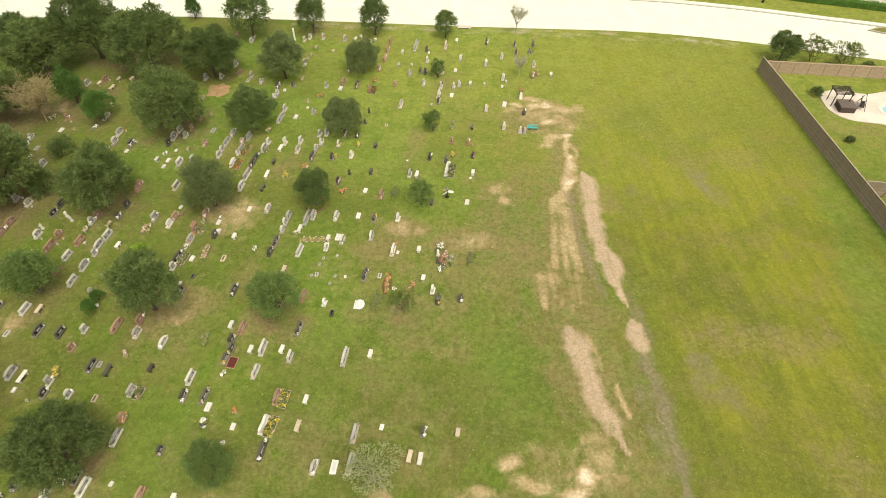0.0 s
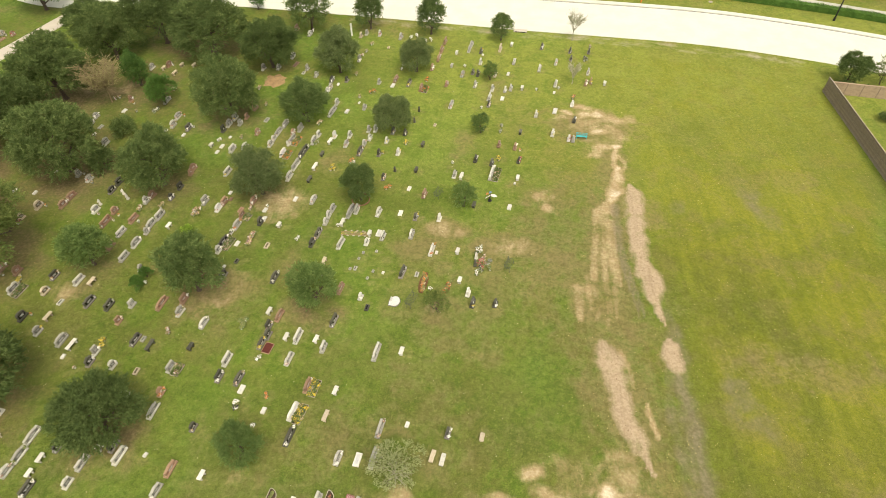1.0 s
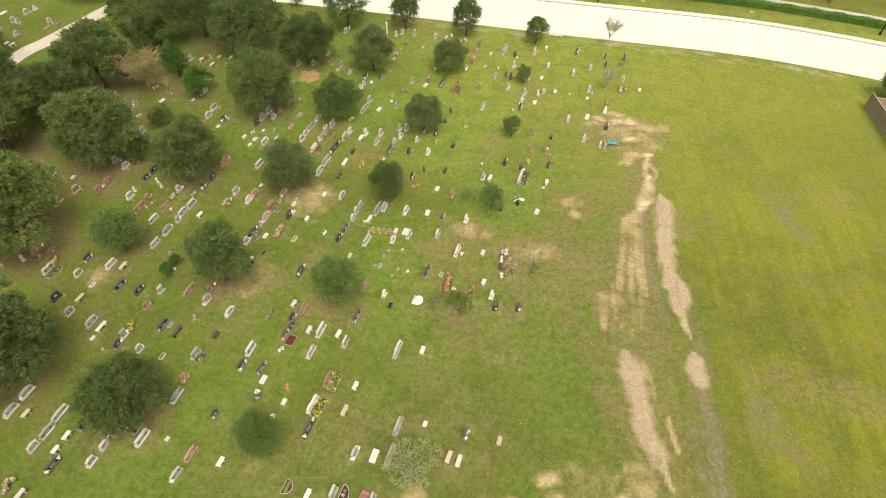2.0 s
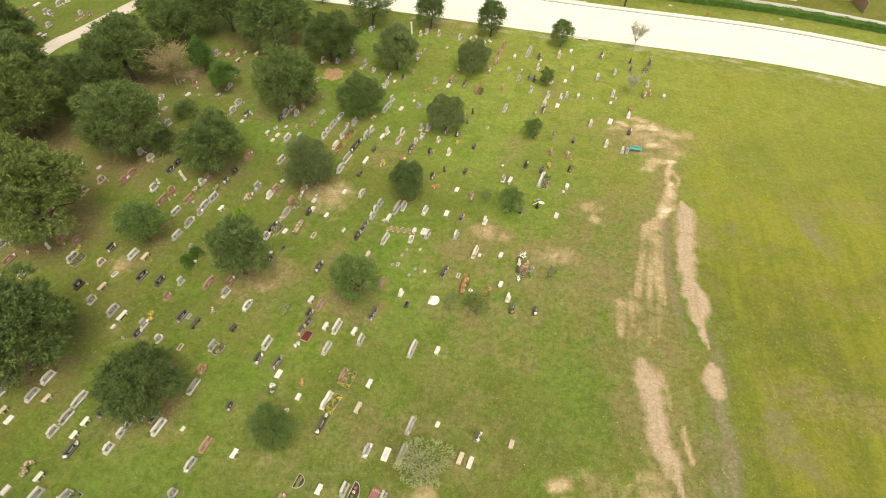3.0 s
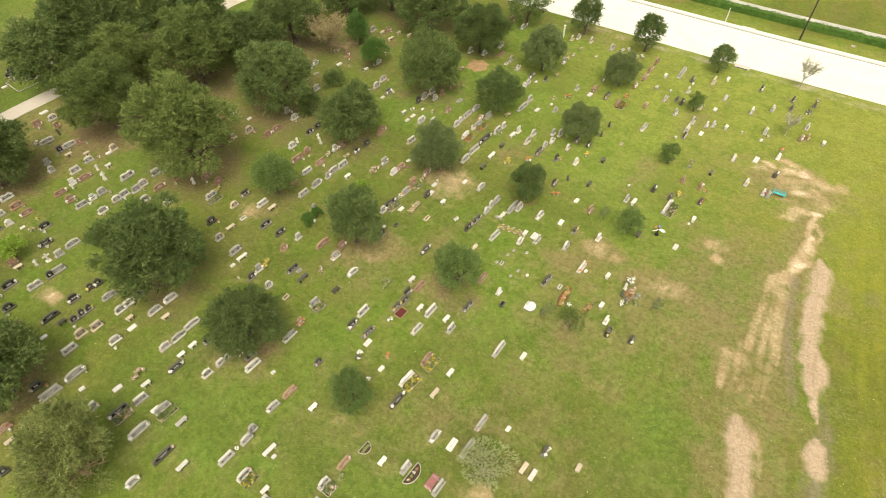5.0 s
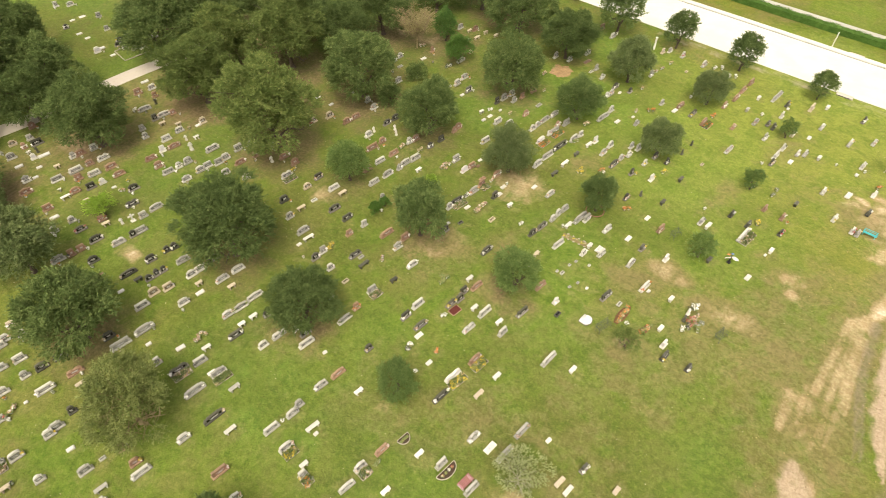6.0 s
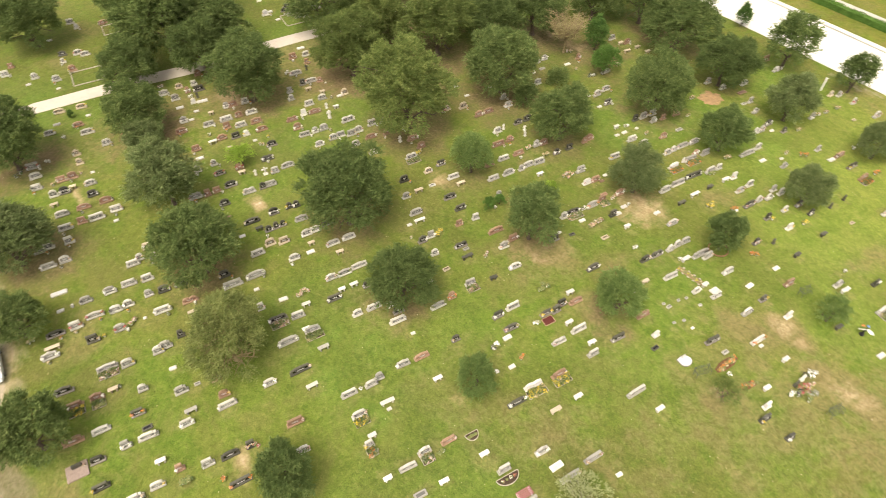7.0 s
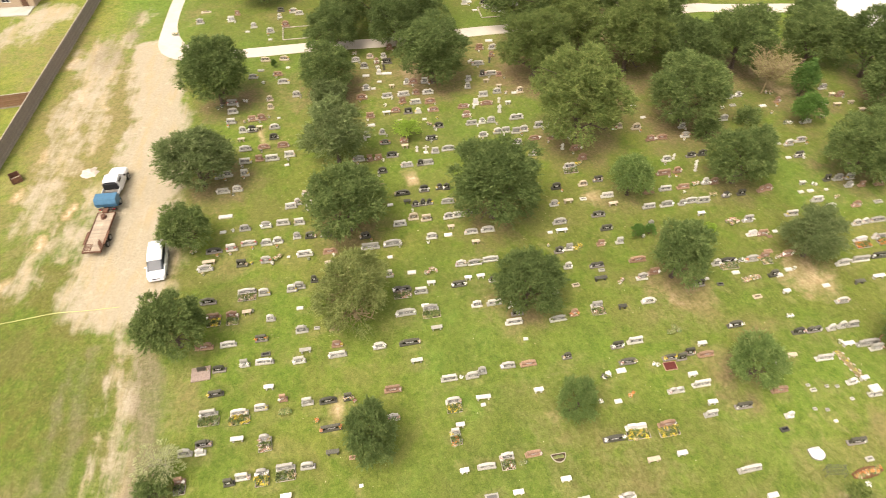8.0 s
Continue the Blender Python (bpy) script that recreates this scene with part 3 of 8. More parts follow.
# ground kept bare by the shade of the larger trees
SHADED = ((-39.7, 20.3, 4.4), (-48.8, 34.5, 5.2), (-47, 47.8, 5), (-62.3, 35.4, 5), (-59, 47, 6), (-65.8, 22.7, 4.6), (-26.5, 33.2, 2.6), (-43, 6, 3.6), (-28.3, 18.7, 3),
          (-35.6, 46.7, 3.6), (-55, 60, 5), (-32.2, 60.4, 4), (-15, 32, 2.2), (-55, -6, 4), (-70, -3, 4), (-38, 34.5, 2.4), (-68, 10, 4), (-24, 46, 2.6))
worn = over(
    blot(5, 38, 8, 5, -15, 0.5), blot(-2, 33, 7, 4, 0, 0.48), blot(8, 31, 4, 7, 0, 0.45), blot(2, 21, 8, 4, 0, 0.42),
    blot(-16.6, 16.8, 1.4, 1.0, 0, 0.5), blot(-9, 20, 8, 3, 20, 0.4), blot(-2, 24, 6, 2.4, -20, 0.42),
    blot(-69, 12, 6, 14, 0, 0.5), blot(-72, 27, 5, 9, 0, 0.62), blot(-68, 20.5, 3.2, 2.0, 0, 0.9), blot(-66, 33, 7, 6, 0, 0.55), blot(-74, 36, 3, 8, 0, 0.6),
    blot(34, 29.5, 3.4, 1.6, -4, 0.32),
    # the trampled belt along the wheel ruts
    strip([(14.6, 59, 1.6), (13.6, 50, 2.4), (12.8, 43, 3.4), (12.2, 36, 3.2), (11.8, 30, 2.8), (12.6, 24, 2.8), (12.4, 17, 4.0)], 0.62), strip([(8.5, 38, 1.5), (10.5, 35, 2.0), (10.2, 30, 1.6)], 0.6),
    blot(-3.5, 43.0, 3.4, 1.3, -8, 0.9), blot(-6.5, 40.0, 3.0, 2.4, 30, 0.62), blot(0.6, 41.4, 2.4, 1.2, -10, 0.75), blot(3.8, 41.5, 3.2, 1.6, -12, 0.95), blot(8.0, 40.5, 4.0, 2.0, -12, 0.7), blot(4.5, 44.5, 3.2, 1.4, 0, 0.55), blot(-3.4, 38.0, 2.4, 1.0, -10, 0.55),
    blot(-3.4, 32.2, 1.3, 0.9, 0, 0.95), blot(-2.6, 29.8, 2.6, 1.6, 0, 0.62), blot(1.4, 28.6, 2.6, 2.0, 20, 0.66), blot(-5.2, 25.9, 2.6, 1.8, 0, 0.5), blot(-1.3, 19.0, 3.0, 1.8, 0, 0.6), blot(-24.0, 33.3, 3.4, 2.2, 10, 0.85), blot(-2.9, 57.8, 1.8, 3.0, 0, 0.6), blot(7.2, 47.5, 1.6, 1.3, 0, 0.7), blot(-16.7, 31.0, 2.2, 1.8, 0, 0.6),
    blot(-27.5, 16.5, 2.6, 1.8, 0, 0.5), blot(-29.5, -11.5, 3.4, 2.2, 0, 0.5), blot(12.5, 44, 3.2, 8, 0, 0.75), blot(9.8, 35, 1.6, 4, 0, 0.7), blot(11.5, 40, 4.5, 10, 0, 0.5), blot(12.5, 62, 5.5, 3.6, 0, 0.85), blot(14.4, 56.5, 1.6, 4, 0, 0.7), blot(9.6, 26, 1.6, 4, 0, 0.6), blot(15, 25, 1.2, 6, 0, 0.55), blot(9, 19, 4, 2.4, 0, 0.6), blot(12.5, 25, 4.5, 9, 0, 0.5), blot(-1, 33, 8, 5, 0, 0.3), blot(-3, 25, 5, 4, 30, 0.25), blot(6, 27, 4, 6, 0, 0.3), blot(8, 46, 5, 8, 0, 0.45), blot(-4, 42, 5, 2, -10, 0.42),
    blot(-22.5, 32, 5, 3, 60, 0.4), blot(-16, 16, 4, 3, 0, 0.36), blot(8, 17, 7, 3, 0, 0.42), blot(5, 64, 5, 3, 0, 0.3), blot(12, 62, 6.5, 5, 0, 0.4),
    blot(-72, -20, 22, 7, -12, 0.8), blot(-50, -27, 8, 5, -12, 0.35), blot(-90, -24, 10, 5, -12, 0.6), blot(-40, -17, 4, 3, 0, 0.3), blot(-32, 62, 5, 3, 0, 0.3), blot(-65, 15, 12, 9, 0, 0.25), blot(-30, -16, 9, 2.4, -6, 0.42),
    blot(-95, -30, 8, 8, 0, 0.5), 0.42 * np.clip((lattice(9, MX, MY, 6.0) - 0.68) * 4, 0, 1),
)
worn = worn * (1 - 0.85 * blot(5.4, 26.8, 2.4, 4.0, 0, 1.0)) * (1 - 0.45 * blot(9, 19, 6, 3.5, 0, 1.0)) * (1 - 0.45 * blot(2, 24, 7, 8, 0, 1.0))
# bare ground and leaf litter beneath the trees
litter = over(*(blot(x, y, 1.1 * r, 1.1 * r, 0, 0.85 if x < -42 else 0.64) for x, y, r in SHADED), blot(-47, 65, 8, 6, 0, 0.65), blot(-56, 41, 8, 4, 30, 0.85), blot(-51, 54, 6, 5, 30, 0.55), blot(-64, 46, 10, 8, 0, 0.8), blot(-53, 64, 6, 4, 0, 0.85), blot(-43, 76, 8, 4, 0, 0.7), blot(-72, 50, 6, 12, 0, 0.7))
dry = np.clip((MX - 15.5 + 0.10 * (MY - 30) + 2.0 * (lattice(7, MX, MY, 6) - 0.5)) / 6, 0, 1) * np.clip((84 - MY) / 6, 0, 1) * np.clip((44.5 - MX) / 1.5, 0, 1)
GREENER = strip([(44.2, 60, 1.4), (43.3, 52, 2.0), (41.8, 44, 2.2), (40.4, 37, 2.2), (39.0, 31, 1.8)], 0.85)
dry = dry * (1 - 0.85 * GREENER)
dry = np.maximum(dry, 0.3 * np.clip((MY - 97) / 3, 0, 1))
lush = np.clip((lattice(11, MX, MY, 11) - 0.42) * 3.0, 0, 1) * np.clip((13 - MX) / 6, 0, 1)
lush = np.maximum(lush, blot(4.5, 25, 4.5, 6, 0, 0.8))
lush = np.maximum(lush, over(blot(-12, 64, 9, 14, 0, 0.95), blot(-2, 52, 7, 8, 0, 0.8), blot(-24, 40, 6, 8, 0, 0.6), blot(-30, 10, 9, 12, 0, 0.7), blot(-20, 78, 14, 5, 0, 0.8), blot(-13, 24, 7, 7, 0, 0.6), blot(-12, 6, 8, 6, 0, 0.6)))
lush = np.maximum(lush, blot(-50, 12, 12, 9, 0, 0.6))
lush = np.maximum(lush, over(GREENER, blot(5.4, 26.8, 2.4, 4.0, 0, 1.0)))
lush = np.maximum(lush, 0.4 * np.clip((4 - MX) / 6, 0, 1) * np.clip((86 - MY) / 3, 0, 1) * np.clip((MY + 14) / 4, 0, 1))
lush = np.maximum(lush, over(blot(-6, 60, 7, 16, 0, 0.9), blot(-14, 40, 7, 9, 20, 0.75), blot(-8, 29, 9, 6, 0, 0.7)))
lush = np.maximum(lush, strip([(43.3, 72, 1.2), (44.5, 48, 1.4), (46, 25, 1.6)], 0.9))
lush = np.maximum(lush, strip([(-92, -17.5, 1.6), (-110, -13, 2.0)], 1.0))
# haze and glare painted as paler grass towards the road, and a paler verge beside it
pale = 0.78 * np.clip((MY - 42) / 30, 0, 1) * np.clip((MX + 24) / 16, 0, 1) * np.clip((100 - MY) / 4, 0, 1) + 0.04
pale = pale * (1 - 0.2 * np.clip((MX - 17) / 6, 0, 1) * np.clip((44 - MX) / 4, 0, 1))
pale = np.maximum(pale, 0.9 * np.clip(1 - np.abs(MY - 86.4 + 0.075 * (MX - 0) + 1.3 * np.clip((MX - 20) / 20, 0, 4) ** 2) / 2.4, 0, 1) * np.clip((MX + 20) / 8, 0, 1) * np.clip((40 - MX) / 6, 0, 1))
pale = np.maximum(pale, 0.6 * np.clip((-MX - 54) / 10, 0, 1) * np.clip((-MY - 13) / 5, 0, 1))
# duller olive grass; blots beyond the drive and among north-west trees paint shade
dull_and_shaded = over(blot(-11, 18, 10, 6, 0, 1.0), blot(-46, -25, 9, 7, -12, 0.8), blot(0, 21, 11, 8, 0, 1.0), blot(8, 28, 4, 7, 0, 0.7), blot(-14, 13, 8, 5, 0, 0.8), blot(31, 18, 13, 7, 0, 0.75), blot(24, 31, 4, 6, 0, 0.55), blot(8.8, 20.8, 1.4, 1.2, 0, 0.7), strip([(18.5, 38, 1.6), (18.6, 30, 2.6), (18.8, 22, 2.8), (19, 12, 3)], 0.75), blot(1.5, 24, 7, 5, 0, 0.6), blot(-47, 69.5, 9, 5, 0, 0.85), blot(-58, 62, 8, 6, 0, 0.6), blot(-92, 10, 18, 16, 0, 1.0), blot(-92, 34, 14, 18, 0, 1.0), blot(-82, 70, 12, 12, 0, 0.9), blot(-30, -24, 14, 8, 0, 0.95), blot(-38, -28, 8, 8, 0, 0.8), blot(1, 30, 9, 7, 20, 0.55), blot(-4, 24, 8, 6, 0, 0.5), blot(8, 36, 4, 8, 0, 0.4), blot(7, 19, 7, 5, 0, 0.5), blot(20, 26, 5, 10, 0, 0.5), blot(-25, 14, 7, 5, 0, 0.4), blot(27, 20, 7, 6, 0, 0.4),
            0.7 * np.clip((lattice(21, MX, MY, 8.0) - 0.48) * 3.5, 0, 1))
MZ = 0.05 * (lattice(5, MX, MY, 5.0) - 0.5) + 0.03 * (lattice(6, MX, MY, 1.3) - 0.5) - 0.03 * np.clip(bare, 0, 1) + 0.09 * np.clip(gravel, 0, 1) * (0.5 + lattice(31, MX, MY, 0.6)) - 0.02
near = (np.abs(MX) < 118) & (MY > -46) & (MY < 116)
MZ = np.where(near, MZ, -0.02)


def make_ground_sheet():
    ny, nx = MX.shape
    me = bpy.data.meshes.new("ground")
    idx = np.arange(nx * ny).reshape(ny, nx)
    quads = np.stack([idx[:-1, :-1], idx[:-1, 1:], idx[1:, 1:], idx[1:, :-1]], -1).reshape(-1, 4)
    me.vertices.add(nx * ny)
    me.vertices.foreach_set("co", np.stack([MX, MY, MZ], -1).ravel())
    me.loops.add(quads.size)
    me.loops.foreach_set("vertex_index", quads.ravel())
    me.polygons.add(len(quads))
    me.polygons.foreach_set("loop_start", np.arange(len(quads)) * 4)
    me.update(calc_edges=True)
    for name, values in (("bare", bare), ("gravel", gravel), ("mud", mud), ("sand", sand), ("worn", worn), ("litter", litter), ("dry", dry), ("lush", lush), ("dull_and_shaded", dull_and_shaded), ("pale", pale)):
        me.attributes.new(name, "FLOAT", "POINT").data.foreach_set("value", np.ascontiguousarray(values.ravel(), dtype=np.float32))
    me.materials.append(GROUND)
    me.shade_smooth()
    return tagged(new("ground", me), "mown cemetery grass with worn, sandy and muddy patches", "ground", kind="structure")


GROUND_SHEET = make_ground_sheet()


def ribbon(near_edge, far_edge, z, thick):
    """A slab between two edges with as many points."""
    bm = bmesh.new()
    cols = []
    for (ax, ay), (bx, by) in zip(near_edge, far_edge):
        cols.append([bm.verts.new(p) for p in ((ax, ay, z - thick), (ax, ay, z), (bx, by, z), (bx, by, z - thick))])
    for p, q in zip(cols, cols[1:]):
        for k in range(3):
            bm.faces.new((p[k], q[k], q[k + 1], p[k + 1]))
    bm.faces.new(cols[0])
    bm.faces.new(cols[-1][::-1])
    return bm


def smooth_way(points, n=10):
    """A Catmull-Rom curve through points."""
    pts = [np.array(p, float) for p in points]
    pts = [2 * pts[0] - pts[1]] + pts + [2 * pts[-1] - pts[-2]]
    out = []
    for a, b, c, d in zip(pts, pts[1:], pts[2:], pts[3:]):
        for k in range(n):
            t = k / n
            out.append(0.5 * (2 * b + (c - a) * t + (2 * a - 5 * b + 4 * c - d) * t * t + (3 * b - a - 3 * c + d) * t ** 3))
    return [tuple(p) for p in out + [pts[-2]]]


def shifted(way, d):
    """The same way, moved d metres to its left."""
    out = []
    for k, p in enumerate(way):
        a, b = way[max(k - 1, 0)], way[min(k + 1, len(way) - 1)]
        v = Vector((b[0] - a[0], b[1] - a[1])).normalized()
        out.append((p[0] - d * v.y, p[1] + d * v.x))
    return out


# ---- the road along the far side ----
NEAR = smooth_way([(-260, 99), (-120, 92.5), (-70, 90), (-39, 88.6), (-16.5, 87), (4.9, 85.2), (28, 83.6), (42, 80.9), (54, 77.5), (70, 72.5), (120, 54), (240, 5)])
FAR = shifted(NEAR, 9.9)
tagged(new("road", done("road", ribbon(NEAR, FAR, 0.03, 0.3), ROAD)), "wide sunlit pale concrete road", "road", kind="structure")
tagged(new("road_joint", done("road_joint", ribbon(FAR, shifted(NEAR, 10.1), 0.02, 0.2), JOINT)), "grey gutter line along the kerb", "gutter", kind="structure")
tagged(new("kerb", done("kerb", ribbon(shifted(NEAR, 10.1), shifted(NEAR, 11.0), 0.15, 0.4), ROAD)), "pale concrete kerb along the road", "kerb", kind="structure")
tagged(new("pavement", done("pavement", ribbon(shifted(NEAR, 17.6), shifted(NEAR, 19.4), 0.03, 0.2), WALKWAY)), "grey concrete footpath behind a clipped hedge", "footpath", kind="structure")

# the drive through the trees to the road
LOOP = smooth_way([(-130, 0), (-104, -7), (-91, -9.6), (-84.8, -8.2), (-82, -1.5), (-80, 10), (-77.6, 21), (-76.2, 34), (-73, 50), (-71.9, 66.5), (-70.2, 71.5), (-68.4, 76.5), (-66.8, 81.3), (-65, 85.9)])


def wide(k):
    """Half the drive's width: broad at the bend and at the road, narrow between."""
    x, y = LOOP[k]
    return (1.25 if y > 0 else 0.95) + 0.9 * math.exp(-((x + 86) ** 2 + (y + 9) ** 2) / 24) + 0.15 * min(1, max(0, (y - 60) / 15))


def edges(way, sign):
    return [shifted(way, sign * wide(k))[k] for k in range(len(way))]


tagged(new("driveway", done("driveway", ribbon(edges(LOOP, -1), edges(LOOP, 1), 0.035, 0.2), DRIVE)), "pale limestone drive winding between the trees", "driveway", kind="structure")
MOUTH = smooth_way([(-50, 88.9), (-58, 87.2), (-65, 85.6), (-74, 86.5), (-84, 90.3)])
tagged(new("driveway_mouth", done("driveway_mouth", ribbon(MOUTH, [(x, 91.2 + 0.02 * k) for k, (x, y) in enumerate(MOUTH)], 0.022, 0.2), ROAD)), "concrete mouth of the drive", "driveway", kind="structure")

# ---- trees ----
def leaf_mesh(name, R, H, sprays, lobes, seed, material, leaf=0.20, gap=0.0, cone=False):
    """A crown: boughs round the limbs, each carrying tufts of leaves that lie like shingles over it, with dark gaps between. R: radius, H: crown height, base at z = 0."""
    r = np.random.RandomState(seed)
    lobes = max(14, round(0.62 * lobes))
    k = np.arange(lobes)
    th = k * 2.39996 + r.rand(lobes) * 0.9
    zc = 1 - 1.80 * (k + 0.5) / lobes
    rho = np.sqrt(np.clip(1 - zc * zc, 0, 1))
    depth = 0.50 + 0.36 * r.rand(lobes)
    lc = np.stack([rho * np.cos(th) * depth, rho * np.sin(th) * depth, zc * depth], -1)
    lr = (0.16 + 0.13 * r.rand(lobes)) * (44.0 / max(lobes, 20)) ** 0.35
    inner = max(3, lobes // 7)
    lc = np.concatenate([lc, 0.45 * (r.rand(inner, 3) - 0.5)])
    lr = np.concatenate([lr, np.full(inner, 0.36)])
    axis_out = lc / (np.linalg.norm(lc, axis=1)[:, None] + 1e-6)
    pick = r.choice(len(lc), sprays, p=lr ** 1.7 / (lr ** 1.7).sum())
    d = r.normal(size=(sprays, 3)) + 0.75 * axis_out[pick] + np.array([0, 0, 0.55])
    d /= np.linalg.norm(d, axis=1)[:, None]
    p = lc[pick] + d * np.array([1, 1, 0.8]) * (lr[pick] * (0.70 + 0.38 * r.rand(sprays)))[:, None]
    if gap:
        keep = (np.sin(p[:, 0] * 9 + seed) + np.sin(p[:, 1] * 8) + np.sin(p[:, 2] * 10)) > -3 + 3 * gap
        p, d = p[keep], d[keep]
    p[:, 2] = np.maximum(p[:, 2], -0.84 - 0.08 * r.rand(len(p)))
    if cone:
        s = np.clip(1.12 - 0.40 * (p[:, 2] + 0.9), 0.2, 1.0)
        p[:, 0] *= s
        p[:, 1] *= s
    belly = 1.0 + 0.10 * np.clip(-p[:, 2], -0.6, 0.6)
    turn = np.arctan2(p[:, 1], p[:, 0])
    belly *= 1.0 + 0.035 * np.sin(2 * turn + seed) + 0.05 * np.sin(3 * turn + 2 * seed) + 0.05 * np.sin(5 * p[:, 2] + 2 * turn)
    p[:, 0] *= belly
    p[:, 1] *= belly
    p = p * np.array([R, R, H / 1.9]) * 0.94 + np.array([0, 0, H * 0.5])
    n = len(p)
    per = 9
    # each tuft: a twig that leads outwards and droops at its tip, its leaves fanning from it with their faces to the light
    out = p - np.array([0, 0, H * 0.22])
    out /= np.linalg.norm(out, axis=1)[:, None] + 1e-6
    lead = 0.85 * out + 0.50 * d + np.array([0, 0, 0.12]) + 0.20 * r.normal(size=(n, 3))
    lead /= np.linalg.norm(lead, axis=1)[:, None] + 1e-6
    reach = leaf * (1.5 + 2.4 * r.rand(n) ** 1.6)
    f = np.tile(np.linspace(0.05, 1.0, per), n)
    long = np.repeat(reach, per) * f
    head, face = np.repeat(lead, per, 0), np.repeat(d + np.array([0, 0, 0.6]), per, 0)
    base = np.repeat(p, per, 0) + head * long[:, None] + r.normal(size=(n * per, 3)) * leaf * 0.22
    base[:, 2] -= 0.28 * long * f
    aim = head + 0.55 * r.normal(size=(n * per, 3)) - np.array([0, 0, 0.15])
    aim /= np.linalg.norm(aim, axis=1)[:, None]
    side = np.cross(aim, face + 0.75 * r.normal(size=(n * per, 3)))
    side /= np.linalg.norm(side, axis=1)[:, None] + 1e-6
    ln = leaf * (0.60 + 0.55 * r.rand(n * per))[:, None]
    wd = ln * 0.27
    v = np.stack([base + side * wd, base + aim * ln, base - side * wd], 1).reshape(-1, 3)
    me = bpy.data.meshes.new(name)
    count = n * per
    me.vertices.add(count * 3)
    me.vertices.foreach_set("co", v.ravel())
    me.loops.add(count * 3)
    me.loops.foreach_set("vertex_index", np.arange(count * 3))
    me.polygons.add(count)
    me.polygons.foreach_set("loop_start", np.arange(count) * 3)
    me.update(calc_edges=True)
    me.materials.append(material)
    return me


def wood_mesh(name, trunk, H, R, seed, limbs=9, twigs=2, thick=0.09, bark=None):
    """A tapered, slightly bent trunk with limbs that fork into the crown."""
    r = random.Random(seed)
    bm = bmesh.new()
    p, rad = Vector((0, 0, -0.1)), max(0.06, thick * (R ** 0.8))
    lean = Vector((r.uniform(-0.1, 0.1), r.uniform(-0.1, 0.1), 1))
    tube(bm, p, p + Vector((0, 0, 0.25)), rad * 1.5, rad * 1.1, 9)
    top = trunk + H * 0.55
    steps = 5
    nodes = []
    for k in range(steps):
        q = p + lean * (top / steps) + Vector((r.uniform(-0.06, 0.06), r.uniform(-0.06, 0.06), 0)) * R * 0.4
        tube(bm, p, q, rad, rad * 0.8, 8)
        nodes.append((p.copy(), rad))
        p, rad = q, rad * 0.8
    nodes.append((p, rad))
    for k in range(limbs):
        a = k * 2.4 + r.uniform(-0.4, 0.4)
        b, br = nodes[1 + k % (len(nodes) - 1)]
        reach = R * r.uniform(0.5, 0.8)
        e = b + Vector((math.cos(a) * reach, math.sin(a) * reach, H * r.uniform(0.1, 0.3)))
        mid = (b + e) / 2 + Vector((0, 0, 0.1 * H * r.random()))
        tube(bm, b, mid, br * 0.6, br * 0.4, 6)
        tube(bm, mid, e, br * 0.4, br * 0.15, 5)
        for _ in range(twigs):
            w = mid.lerp(e, r.uniform(0.1, 0.9))
            x = w + Vector((r.uniform(-1, 1), r.uniform(-1, 1), r.uniform(0.1, 1))) * R * 0.32
            tube(bm, w, x, br * 0.2, br * 0.07, 4)
    return done(name, bm, bark or BARK)


TWIGS = plain("pale_twigs", (0.45, 0.42, 0.29), 0.9, 0, 0.4, 5, 0.3)
TANWOOD = plain("tan_dead_wood", (0.35, 0.27, 0.145), 0.9, 0, 0.4, 5, 0.3)
KINDS = {}


def tree_kind(key, count, R, H, sprays, lobes, leafmat, leaf=0.2, gap=0.0, cone=False, trunk=0.5, limbs=9, twigs=2, thick=0.09):
    KINDS[key] = [(leaf_mesh("crown", R, H, sprays, lobes, 11 * k + len(key), LEAVES[leafmat], leaf, gap, cone),
                   wood_mesh("trunk", trunk, H, R, k + 5 * len(key), limbs, twigs, thick, TANWOOD if key == "bronze" else TWIGS if key == "sparse" else None), R, H, trunk) for k in range(count)]


# crown radius and height at which each kind is made; trees take the nearest and scale it a little
tree_kind("great", 3, 4.8, 8.2, 4900, 76, "oak", 0.26)
tree_kind("greatlight", 2, 5.4, 9.4, 5700, 84, "light", 0.26)
tree_kind("broad", 3, 3.6, 6.0, 3500, 60, "oak", 0.235)
tree_kind("broadlight", 2, 3.0, 5.0, 3000, 52, "silver", 0.22)
tree_kind("bronze", 1, 3.8, 6.4, 3000, 54, "brown", 0.21, 0.14, limbs=22, twigs=9, thick=0.07)
tree_kind("small", 3, 2.2, 4.3, 2000, 40, "grove", 0.195)
tree_kind("leafy", 3, 2.2, 4.2, 1500, 40, "leafy", 0.20, 0.12)
tree_kind("street", 2, 2.0, 3.6, 1300, 34, "grove", 0.22, trunk=1.2)
tree_kind("young", 2, 1.2, 2.4, 420, 20, "leafy", 0.17, 0.12)
tree_kind("conical", 1, 1.7, 3.9, 1000, 28, "bright", 0.2, 0, True, 0.3)
tree_kind("fresh", 1, 1.8, 3.4, 950, 26, "lawn", 0.21)
tree_kind("lime", 1, 1.3, 2.2, 500, 22, "lime", 0.17)
tree_kind("verdant", 1, 4.2, 6.6, 4600, 70, "lawn", 0.24, trunk=1.4)
tree_kind("sparse", 1, 2.0, 3.6, 900, 26, "pale", 0.095, 0.2, limbs=24, twigs=9, thick=0.04)
